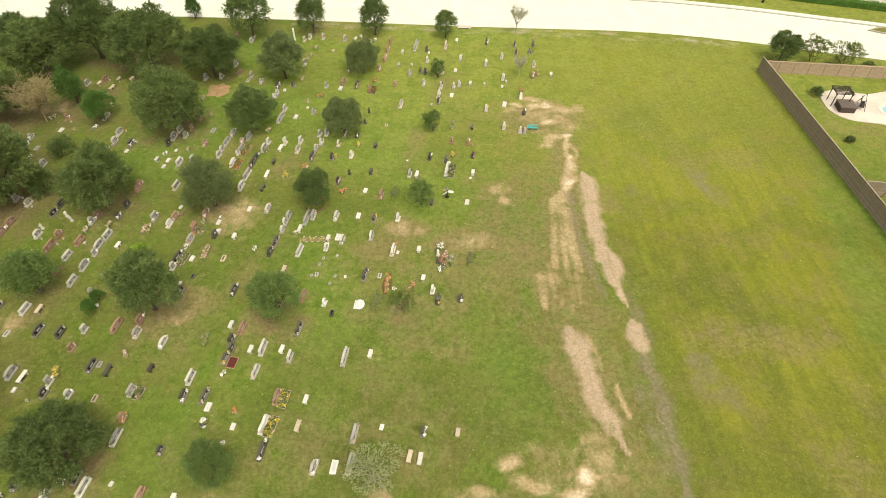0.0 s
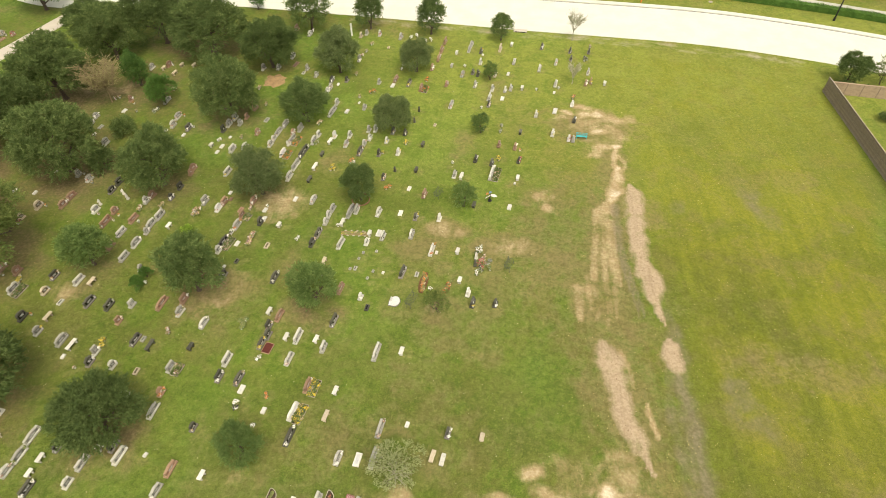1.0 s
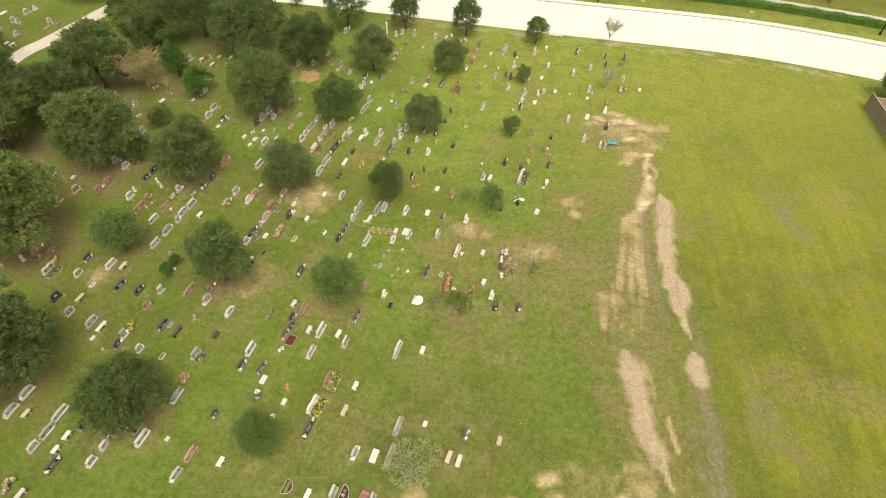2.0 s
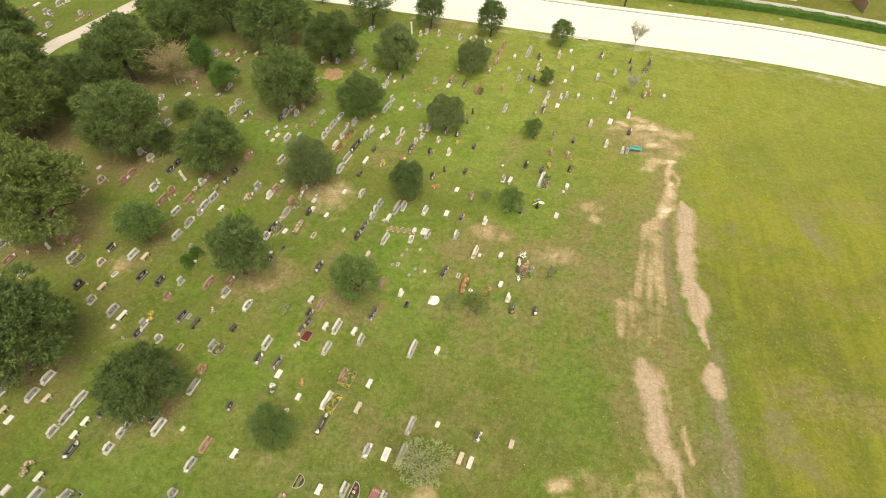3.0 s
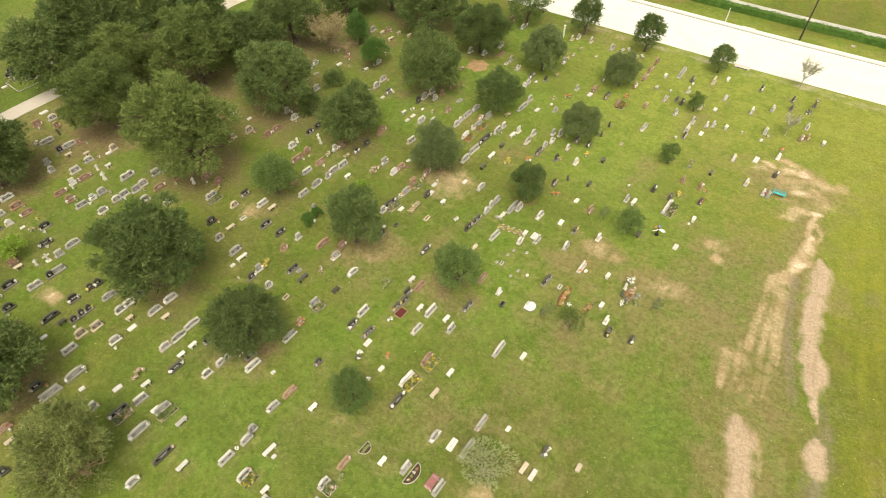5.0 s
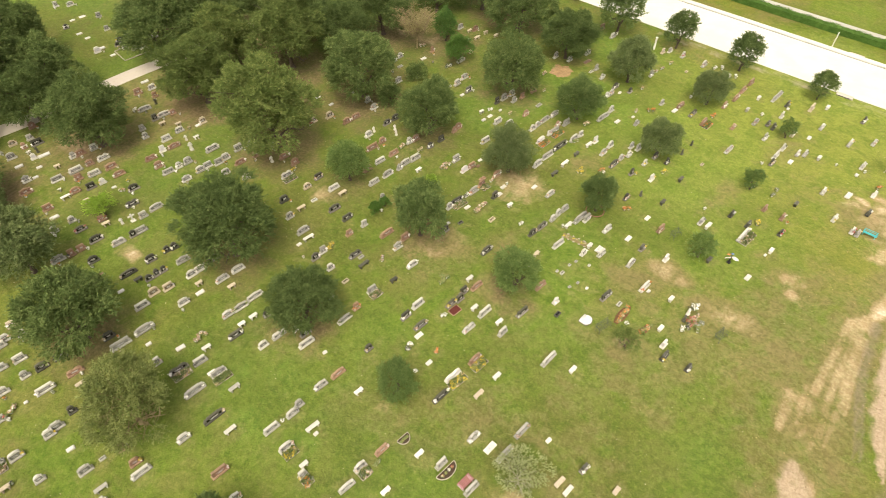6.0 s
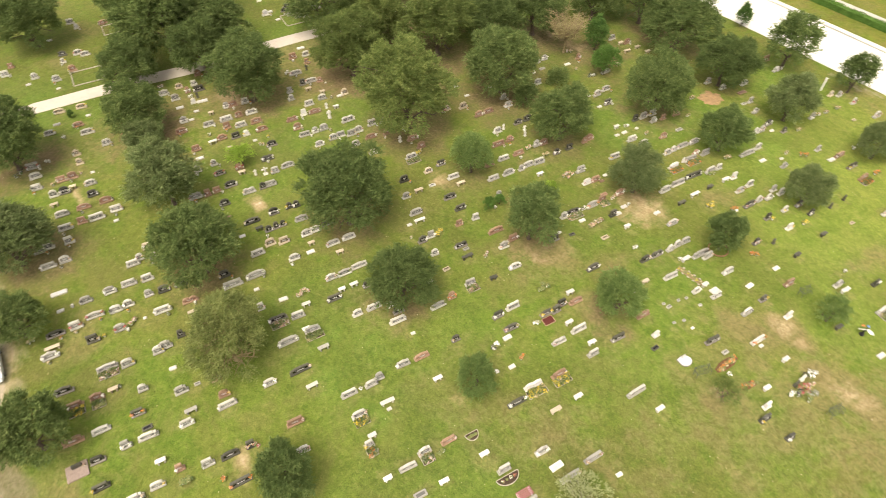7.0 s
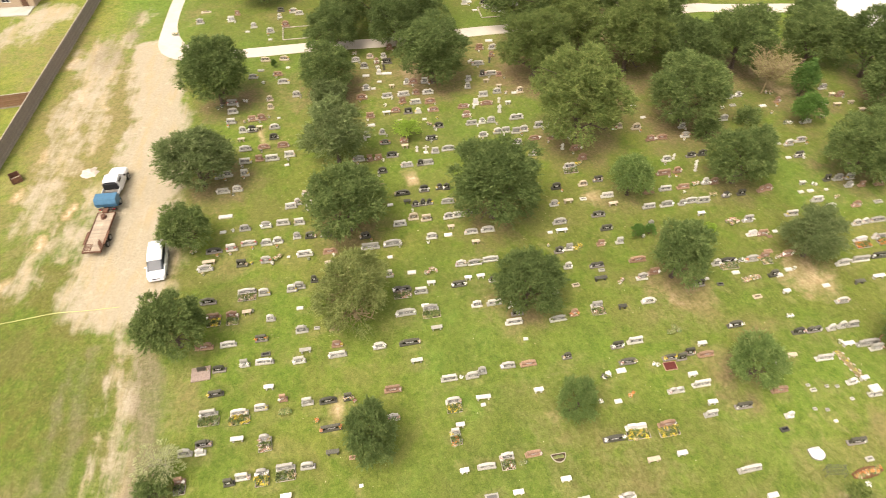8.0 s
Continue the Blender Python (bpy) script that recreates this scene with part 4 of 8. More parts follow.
tree_kind("spindly", 1, 1.3, 2.2, 260, 18, "light", 0.15, 0.15, limbs=12, twigs=5, thick=0.05)
tree_kind("shrub", 2, 1.2, 1.7, 520, 18, "oak", 0.16, trunk=0.05)
tree_kind("airy", 1, 1.9, 3.4, 520, 26, "light", 0.17, 0.2, limbs=14, twigs=5, thick=0.06)

SAID = {
    "leafy": ("small mid-green oak with an open leafy crown", "oak tree"),
    "verdant": ("large bright green tree with a smooth dense crown", "tree"),
    "lime": ("small lime-green leafy young tree", "sapling"),
    "spindly": ("spindly young tree with thin green leaves", "sapling"),
    "airy": ("small thinly leaved tree beside the garden wall", "tree"),
    "great": ("large dense evergreen oak with a rounded crown", "oak tree"), "greatlight": ("large olive-green oak with a lit, feathery crown", "oak tree"),
    "broad": ("medium dark evergreen oak with a rounded crown", "oak tree"), "broadlight": ("medium grey-green oak with a soft crown", "oak tree"),
    "bronze": ("bronze-green oak with a loose, twiggy crown", "oak tree"), "small": ("small dark evergreen oak on a short trunk", "oak tree"),
    "street": ("small roadside oak with a clear trunk", "oak tree"),
    "young": ("young evergreen sapling with a tight crown", "sapling"), "conical": ("bright green conical evergreen tree", "conifer"),
    "fresh": ("small bright green leafy tree", "tree"), "sparse": ("small pale tree with sparse silvery twigs", "tree"),
    "shrub": ("low dark green rounded shrub", "shrub"),
}


def tree(kind, x, y, R, squash=1.0):
    forms = KINDS[kind]
    k = int(abs(x * 7 + y * 3)) % len(forms)
    crown, wood, r0, h0, t0 = forms[k]
    s = (1.0 if R > 3.9 else 0.95) * R / r0
    label, category = SAID[kind]
    ob = thing("shrub" if kind == "shrub" else "tree", pose(x, y, -0.03, 0, 0, (x * 37 + y * 53) % 360) @ Matrix.Diagonal((s * (1 + 0.07 * math.sin(x)), s * (1 - 0.07 * math.sin(x)), s * squash * (1 + 0.06 * math.sin(y)), 1)), label, category, "cemetery trees")
    part("trunk", wood, ob)
    part("crown", crown, ob, pose(0, 0, t0 + (0.0 if kind == "shrub" else 0.085 * h0)))




def twig_tree(x, y, H, R, seed, leaves, label, wood=TWIGS, foliage="silver", limbs=11, thick=1.0, size=0.09, low=0.85):
    """A sapling whose limbs sweep up from the trunk into a vase of fine twigs."""
    r = random.Random(seed)
    ob = thing("tree", pose(x, y, -0.03), label, "sapling" if H < 5 else "tree", "cemetery trees")
    part("trunk", done("trunk", tube(tube(bmesh.new(), (0, 0, -0.1), (0.03, 0, 0.2 * H), 0.06 * thick, 0.045 * thick), (0.03, 0, 0.2 * H), (0, 0.02, 0.42 * H), 0.045 * thick, 0.035 * thick), wood), ob)
    bm = bmesh.new()
    tips = []
    for k in range(limbs):
        a = k * 2.4 + r.uniform(-0.3, 0.3)
        q = R * r.uniform(0.35, 0.95)
        foot = Vector((0, 0, H * r.uniform(0.30, 0.42)))
        mid = Vector((0.5 * q * math.cos(a), 0.5 * q * math.sin(a), H * r.uniform(0.68 * low, 0.80 * low)))
        end = Vector((q * math.cos(a), q * math.sin(a), H * r.uniform(low, 1.0)))
        tube(bm, foot, mid, 0.03 * thick, 0.022 * thick, 5)
        tube(bm, mid, end, 0.022 * thick, 0.01 * thick, 4)
        for _ in range(30):
            w = mid.lerp(end, r.uniform(0.0, 0.95))
            e = w + Vector((r.uniform(-0.4, 0.4) * R + 0.15 * math.cos(a), r.uniform(-0.4, 0.4) * R + 0.15 * math.sin(a), r.uniform(0.15, 0.7) * 0.25 * H))
            tube(bm, w, e, 0.02, 0.011, 3)
            tips.append((w, e))
    part("branch_fan", done("branch_fan", bm, wood), ob, None, "bare upswept twigs")
    verts, faces = [], []
    for k in range(leaves):
        w, e = r.choice(tips)
        c = w.lerp(e, r.uniform(0.3, 1.05))
        u = Vector((r.gauss(0, 1), r.gauss(0, 1), r.gauss(0, 1))).normalized() * size
        v = u.cross(Vector((r.gauss(0, 1), r.gauss(0, 1), r.gauss(0, 1)))).normalized() * 0.28 * size
        b = len(verts)
        verts += [c + v, c + u, c - v]
        faces.append((b, b + 1, b + 2))
    part("crown", mesh_of("crown", verts, faces, LEAVES[foliage]), ob)


for x, y, R in ((-39.7, 20.3, 4.6), (-47.5, 48.6, 4.8), (-74.6, 45.7, 5.8), (-71.2, 56.0, 5.0), (-65.8, 22.7, 4.7), (-53.0, 72.2, 4.1), (-47.8, 77.0, 4.65), (-77.7, 63.3, 4.7), (-55.4, 62.2, 4.7), (-32.2, 60.4, 4.1)):
    tree("great", x, y, R)
for x, y, R in ((-48.8, 34.5, 5.7), (-59.8, 48.0, 5.4), (-62.7, 35.8, 4.9)):
    tree("greatlight", x, y, R)
for x, y, R in ((-28.3, 18.7, 3.3), (-35.8, 47.3, 3.75), (-30.5, 72.0, 3.7), (-39.4, 74.2, 4.5), (-70.4, -4.1, 4.2), (-68.2, 9.3, 3.6), (-78.0, 12.2, 3.8), (-43.0, 6.0, 4.0), (-75.3, 20.7, 3.9), (-79.5, 25.3, 4.0), (-75.6, 38.8, 4.6), (-46.0, -9.7, 2.65), (-34.2, -11.4, 3.05)):
    tree("broad", x, y, R)
for x, y, R in ((-24.4, 46.9, 2.9), (-55.0, -7.6, 3.85), (-54.0, 7.2, 3.8)):
    tree("broadlight", x, y, R)
for x, y, R in ((-27.6, 82.4, 2.9), (-19.0, 83.6, 2.0), (-9.8, 83.0, 2.0), (0.5, 82.2, 1.5)):
    tree("street", x, y, R)
tree("broadlight", -63.5, 8.6, 2.4)
for x, y, R in ((-21.0, 71.6, 2.8), (-11.8, 59.3, 2.2), (-10.7, 72.8, 2.2)):
    tree("broadlight", x, y, R, 1.12)
tree("leafy", -17.2, 17.9, 1.7)
tree("leafy", -15.0, 32.7, 2.2)
tree("leafy", -38.0, 35.3, 2.3)
tree("bronze", -32.1, 3.7, 3.8)
for x, y, R in ((-26.5, 33.2, 2.8), (-13.5, 47.0, 2.0), (-22.7, 60.3, 2.6), (-19.6, 1.9, 2.1)):
    tree("small", x, y, R)
for x, y, R in ((-0.6, 71.6, 1.0), (-1.2, 60.0, 1.1), (-2.3, 47.0, 1.25)):
    tree("young", x, y, R)
tree("conical", -46.9, 66.1, 1.9, 1.0)
tree("fresh", -41.9, 62.2, 1.85)
tree("sparse", -5.1, 17.2, 2.1)
tree("spindly", -3.7, 32.8, 1.25)
twig_tree(10.8, 83.0, 4.0, 1.4, 1, 900, "tall slender sapling with bare upswept twigs")
twig_tree(10.3, 71.6, 2.8, 0.9, 2, 500, "thin, nearly leafless sapling among the graves")
twig_tree(-49.0, 62.0, 6.2, 3.1, 5, 5200, "withered tan tree with upswept bare branches", TANWOOD, "dead", 22, 1.7, 0.17, 0.6)
tree("small", 46.5, 75.0, 2.1, 0.95)
tree("airy", 50.9, 75.3, 1.8)
tree("airy", 54.6, 73.6, 2.1, 0.9)
tree("conical", -37.6, 88.0, 1.25, 1.1)
tree("great", -97.0, 5.0, 4.6)
tree("great", -82.5, 19.0, 6.4)
tree("great", -66.0, 55.5, 4.6)
tree("greatlight", -67.3, 43.6, 4.4)
tree("great", -57.3, 55.4, 4.0)
tree("great", -95.3, 18.3, 4.6)
tree("great", -90.0, 27.0, 4.4)
tree("broad", -76.5, 66.0, 3.4)
tree("broad", -58.1, 76.5, 3.2)
tree("verdant", -70.8, 85.0, 4.4, 0.9)
for x, y, R in ((-43.7, 49.5, 1.7), (-44.3, 55.9, 1.5), (-49.1, 21.4, 0.85), (48.4, 67.2, 0.8), (48.3, 57.3, 0.55), (45.6, 74.2, 0.6), (48.6, 74.0, 0.5), (52.6, 73.6, 0.55), (57.5, 72.6, 1.0), (-21.5, -13.8, 1.4)):
    tree("shrub", x, y, R)
tree("fresh", -32.3, 32.9, 0.68, 0.95)
tree("fresh", -32.1, 34.3, 0.58, 0.95)
tree("lime", -55.2, 15.9, 1.3)
tree("lime", -30.3, 40.3, 0.62, 0.7)
tree("conical", -76.7, 3.5, 0.45)
tree("sparse", -23.0, -13.0, 1.7)

# ---- graves: rows run along ROW degrees, fronts face the rising side ----
ROW = 80.0
MESHES = {}


def kept(key, build):
    if key not in MESHES:
        MESHES[key] = build()
    return MESHES[key]


def outline(style, w, h):
    """The front outline of a tablet: half widths and heights, from the left foot round to the right foot."""
    a = w / 2
    if style == 0:  # serpentine top
        top = [(-a + w * k / 12, h * (0.86 + 0.14 * math.cos((k / 12 - 0.5) * 2 * math.pi) if 1 < k < 11 else 0.80)) for k in range(13)]
    elif style == 1:  # flat top with eased corners
        top = [(-a, h * 0.93), (-a * 0.94, h), (a * 0.94, h), (a, h * 0.93)]
    elif style == 2:  # half round
        top = [(-a * math.cos(math.pi * k / 10), h * (0.62 + 0.38 * math.sin(math.pi * k / 10))) for k in range(11)]
    elif style == 3:  # shouldered arch
        top = [(-a, h * 0.72), (-a * 0.72, h * 0.74)] + [(-a * 0.72 * math.cos(math.pi * k / 8), h * (0.78 + 0.22 * math.sin(math.pi * k / 8))) for k in range(9)] + [(a * 0.72, h * 0.74), (a, h * 0.72)]
    elif style == 5:  # a raised middle between stepped shoulders
        top = [(-a, h * 0.76), (-a * 0.97, h * 0.80), (-a * 0.66, h * 0.80), (-a * 0.62, h * 0.97), (-a * 0.58, h), (a * 0.58, h), (a * 0.62, h * 0.97), (a * 0.66, h * 0.80), (a * 0.97, h * 0.80), (a, h * 0.76)]
    else:  # two hearts side by side
        top = [(-a + w * k / 16, h * (0.74 + 0.26 * abs(math.sin(2 * math.pi * k / 16)))) for k in range(17)]
    return [(-a, 0.0)] + top + [(a, 0.0)]


def tablet(style, w, h, depth, material):
    bm = bmesh.new()
    pts = outline(style, w, h)
    lean = 0.04
    front = [bm.verts.new((depth / 2 - lean * z, y, z)) for y, z in pts]
    back = [bm.verts.new((-depth / 2, y, z)) for y, z in pts]
    bm.faces.new(front)
    bm.faces.new(back[::-1])
    for k in range(len(pts)):
        n = (k + 1) % len(pts)
        bm.faces.new((front[k], back[k], back[n], front[n]))
    return done("tablet", bm, material)


def panel(w, h, material):
    bm = bmesh.new()
    box(bm, 0, 0, 0, 0.02, w, h, 0.006)
    return done("panel", bm, material)


def bars(w, h):
    bm = bmesh.new()
    for k, s in enumerate((0.85, 0.55, 0.7)):
        box(bm, 0, 0, h * (0.3 - 0.3 * k), 0.012, w * s, h * 0.12)
    return done("lettering", bm, LETTER)


def slab(w, d, h, material, bevel=0.025):
    return done("slab", box(bmesh.new(), 0, 0, h / 2, d, w, h, bevel), material)


def vase():
    return done("vase", lathe(bmesh.new(), [(0.055, 0), (0.075, 0.04), (0.06, 0.12), (0.085, 0.24), (0.09, 0.26), (0.05, 0.26)], 8), CERAMIC)


def bloom_mesh(material, seed, n, size, flat=0.55):
    """A loose bunch of small rosettes within a unit ball."""
    r = np.random.RandomState(seed)
    verts, faces = [], []
    for k in range(n):
        d = r.normal(size=3)
        d /= np.linalg.norm(d)
        c = d * (0.45 + 0.5 * r.rand())
        c[2] = abs(c[2]) * flat + 0.25
        s = size * (0.7 + 0.6 * r.rand())
        up = d * 0.7 + np.array([0, 0, 0.8])
        up /= np.linalg.norm(up)
        x = np.cross(up, r.normal(size=3))
        x /= np.linalg.norm(x)
        y = np.cross(up, x)
        b = len(verts)
        verts.append(tuple(c + up * s * 0.5))
        for q in range(4):
            a = 2 * math.pi * q / 4
            verts.append(tuple(c + s * (x * math.cos(a) + y * math.sin(a))))
        faces += [(b, b + 1 + q, b + 1 + (q + 1) % 4) for q in range(4)]
    return mesh_of("bouquet", verts, faces, material)


FLOWER_WORDS = {"w": "white", "y": "yellow", "o": "orange", "r": "red and pink", "m": "mixed red, white and pink", "n": "leafy green", "k": "dark-wrapped", "t": "dried tan", "g": "grey-green"}
TINT_WORDS = {"w": "white", "y": "yellow", "o": "orange", "r": "red", "m": "mixed", "n": "green", "k": "dark", "t": "dried", "g": "grey"}
STONE_WORDS = {"g": "grey granite", "r": "reddish-brown granite", "k": "black granite", "w": "white marble", "t": "tan cast-stone"}
rnd = random.Random(7)


def facing(x, y, extra=0.0):
    return pose(x, y, 0, 0, 0, ROW - 90 + rnd.uniform(-2, 2) + extra)


def bunch(parent, tint, x, y, z, size, leafy=True):
    k = rnd.randrange(3)
    part("bouquet", kept(("bloom", tint, k), lambda: bloom_mesh(PETALS[tint], 31 * k + 3, 44, 0.19)), parent, pose(x, y, z, 0, 0, rnd.uniform(0, 360)) @ Matrix.Scale(size, 4), FLOWER_WORDS[tint] + " flowers")
    if leafy:
        part("foliage", kept(("bloom", "n", k), lambda: bloom_mesh(PETALS["n"], 17 * k + 1, 18, 0.27, 0.4)), parent, pose(x, y, z - size * 0.10, 0, 0, rnd.uniform(0, 360)) @ Matrix.Scale(size * 1.12, 4))


def headstone(x, y, w, tone, tint=""):
    w = max(0.5, round(w / 0.15) * 0.15)
    if not tint and rnd.random() < 0.16:
        tint = rnd.choice("wwmr")
    style = rnd.choice((0, 1, 1, 2, 3, 5)) if w < 1.15 else rnd.choice((0, 1, 1, 3, 5, 5, 4))
    h = round(rnd.choice((0.44, 0.5, 0.58)) + (0.12 if w < 0.9 else 0.0), 2)
    wide = w > 1.05
    said = f"{'wide ' if wide else ''}{STONE_WORDS[tone]} headstone" + (f" with {TINT_WORDS[tint]} flowers in vases" if tint else " on a low base")
    ob = thing("companion_headstone" if wide else "headstone", facing(x, y), said, "headstone", "wide headstones" if wide else "headstones")
    foot = "d" if tone == "k" and rnd.random() < 0.6 else tone
    part("base", kept(("base", w, foot), lambda: slab(w + 0.22, 0.42, 0.17, GRANITE[foot])), ob)
    part("tablet", kept(("tablet", style, w, h, tone), lambda: tablet(style, w, h, 0.22, GRANITE[tone])), ob, pose(0, 0, 0.166))
    ph = 0.36 * h
    part("inscription_panel", kept(("panel", w, h, tone), lambda: panel(w * 0.80, ph * 1.62, POLISH[tone])), ob, pose(0.1, 0, 0.166 + h * 0.42, 0, -2.3, 0), "polished inscription panel")
    part("lettering", kept(("bars", w, h), lambda: bars(w * 0.6, ph * 1.1)), ob, pose(0.112, 0, 0.166 + h * 0.42, 0, -2.3, 0))
    if tint:
        for side in (-1, 1):
            v = part("vase", kept("vase", vase), ob, pose(0.13, side * (w / 2 - 0.02), 0.165))
            bunch(ob, tint, 0.13, side * (w / 2 - 0.02), 0.40, 0.2, side > 0)
    elif rnd.random() < 0.68:
        side = rnd.choice((-1, 1))
        part("vase", kept("vase", vase), ob, pose(0.14, side * (w / 2 + 0.02), 0.165))
        bunch(ob, rnd.choice("wwmtgkky"), 0.14, side * (w / 2 + 0.02), 0.38, rnd.uniform(0.14, 0.2), False)
    return ob


def bench(x, y, w, tone):
    w = max(0.7, round(0.86 * w / 0.2) * 0.2)
    ob = thing("bench", facing(x, y), f"{STONE_WORDS[tone]} memorial bench on two legs", "bench", "memorial benches")
    part("seat", kept(("seat", w, tone), lambda: slab(w, 0.36, 0.08, GRANITE[tone], 0.02)), ob, pose(0, 0, 0.36))
    for s in (-1, 1):
        part("leg", kept(("leg", tone), lambda: slab(0.11, 0.28, 0.40, GRANITE[tone], 0.02)), ob, pose(0, s * (w / 2 - 0.17), -0.03))


def marker(x, y, w, tone):
    w = max(0.25, round(0.85 * w / 0.1) * 0.1)
    ob = thing("flat_marker", facing(x, y, rnd.uniform(-3, 3)), f"flat {STONE_WORDS[tone]} grave marker in the grass", "grave marker", "flat markers")
    part("slab", kept(("flat", w, tone), lambda: slab(w, min(0.5, 0.38 * w + 0.12), 0.16, GRANITE[tone], 0.02)), ob, pose(0, 0, -0.03))
    part("plaque", kept(("plaque", w, tone), lambda: slab(w * 0.7, min(0.32, 0.24 * w), 0.012, POLISH[tone], 0.003)), ob, pose(0, 0, 0.128))


def bed(x, y, w, tint, depth=0.7):
    """A kerbed flower bed in front of a stone."""
    w = round(w / 0.2) * 0.2
    ob = thing("flower_bed", facing(x, y), f"kerbed grave bed planted with {FLOWER_WORDS[tint]} flowers", "flower bed", "grave beds")

    def kerb():
        bm = bmesh.new()
        for s in (-1, 1):
            box(bm, 0, s * w / 2, 0.02, depth, 0.05, 0.1, 0.015)
        box(bm, depth / 2, 0, 0.02, 0.05, w - 0.062, 0.1, 0.015)
        return done("kerb", bm, KERBSTONE)

    part("kerb", kept(("kerb", w, depth), kerb), ob)
    part("soil", kept(("soil", w, depth, tint == "r"), lambda: done("soil", box(bmesh.new(), 0, 0, 0.03, depth - 0.05, w - 0.1, 0.1), SOIL)), ob)
    def planting():
        r = np.random.RandomState(int(w * 10) + 3)
        verts, faces = [], []
        for k in range(int(85 * w)):
            c = np.array([r.uniform(-0.44, 0.44) * depth, r.uniform(-0.46, 0.46) * w, 0.09 + 0.13 * r.rand()])
            for q in range(3):
                d = r.normal(size=3) * 0.5 + np.array([0, 0, 0.35])
                d *= 0.19 / np.linalg.norm(d)
                e = np.cross(d, r.normal(size=3))
                e *= 0.05 / (np.linalg.norm(e) + 1e-6)
                b = len(verts)
                verts += [tuple(c), tuple(c + 0.6 * d + e), tuple(c + d), tuple(c + 0.6 * d - e)]
                faces.append((b, b + 1, b + 2, b + 3))
        return mesh_of("planting", verts, faces, PETALS["n"])

    part("planting", kept(("planting", w, depth), planting), ob, None, "low green leaves")
    n = max(8, int(w * 13))
    for k in range(n):
        size = rnd.uniform(0.16, 0.27)
        bunch(ob, tint if rnd.random() < 0.68 else rnd.choice("ngt"), rnd.uniform(-0.42, 0.42) * depth, (k + 0.5) / n * (w - 0.2) - (w - 0.2) / 2, 0.08, size, k % 2 == 0)


def offering(x, y, w, tint, second=""):
    w = min(1.8, max(0.35, w))
    ob = thing("flower_arrangement", facing(x, y), f"{FLOWER_WORDS[tint]} flower arrangement and ornaments on the grass", "flowers", "grave flowers")
    n = 1 if w < 0.6 else 2 if w < 1.0 else 5
    for k in range(n):
        px, py = (0, 0) if n == 1 else (rnd.uniform(-0.25, 0.25) * w, (k + 0.5) / n * w - w / 2)
        part("pot", kept("pot", lambda: done("pot", lathe(bmesh.new(), [(0.09, 0), (0.13, 0.2), (0.145, 0.2), (0.145, 0.24), (0.1, 0.24)], 8), CERAMIC)), ob, pose(px, py, -0.01))
        bunch(ob, (second if second and k % 2 else tint), px, py, 0.2, max(0.17, min(0.32, 0.5 * w / max(1, n ** 0.5))))


def statue_mesh(material, seed):
    """A plain robed figure on a plinth, in one mesh."""
    bm = bmesh.new()
    box(bm, 0, 0, 0.11, 0.4, 0.4, 0.26, 0.02)
    lathe(bm, [(0.17, 0.236), (0.19, 0.30), (0.14, 0.62), (0.16, 0.84), (0.09, 0.93), (0.045, 0.97)], 9)
    lathe(bm, [(0.03, 0.95), (0.085, 1.0), (0.09, 1.08), (0.04, 1.15)], 8)
    for s in (-1, 1):
        box(bm, -0.1, s * 0.17, 0.78, 0.04, 0.16, 0.42, 0.01, Matrix.Rotation(s * 0.35, 4, "X"))
    return done("statue", bm, material)


def statue(x, y, w, tone):
    ob = new("statue", kept(("statue", tone), lambda: statue_mesh(GRANITE[tone], 1)))
    ob.matrix_basis = facing(x, y, rnd.uniform(-10, 10)) @ Matrix.Scale(min(1.25, max(0.7, w)), 4)
    tagged(ob, f"small {STONE_WORDS[tone]} statue on a square plinth", "statue", "grave statues")


def cross(x, y, w, tone):
    ob = thing("grave_cross", facing(x, y), "white stone cross standing on a small base", "cross")
    part("base", slab(0.5, 0.4, 0.14, GRANITE[tone]), ob)
    bm = bmesh.new()
    box(bm, 0, 0, 0.5, 0.12, 0.16, 0.9, 0.01)
    box(bm, 0, 0, 0.68, 0.116, 0.7, 0.15, 0.01)
    part("cross", done("cross", bm, GRANITE[tone]), ob, pose(0, 0, 0.08))


GRAVES = []


def plot(rows):
    """Graves by place, width and kind: H headstone, B bench, F flat marker, P headstone with a bed, O flowers, S statue, C cross."""
    for x, y, w, code in rows:
        GRAVES.append((x, y, w))
        sort, tone, tint = code[0], code[1], code[2:]
        if sort == "H":
            headstone(x, y, w - 0.15, tone, tint)
            if x < -35 and rnd.random() < 0.34:
                offering(x + rnd.uniform(0.45, 0.7), y + rnd.choice((-1, 1)) * rnd.uniform(0.2, 0.6), 0.36, rnd.choice("wwtmkog"))
        elif sort == "B":
            bench(x, y, w, tone)
        elif sort == "F":
            marker(x, y, w, tone)
        elif sort == "O":
            offering(x, y, w, tone, tint)
        elif sort == "S":
            statue(x, y, w, tone)
        elif sort == "C":
            cross(x, y, w, tone)
        else:
            headstone(x - 0.55, y + 0.1, w - 0.35, tone)
            bed(x + 0.02, y, max(0.8, w - 0.1), tint)



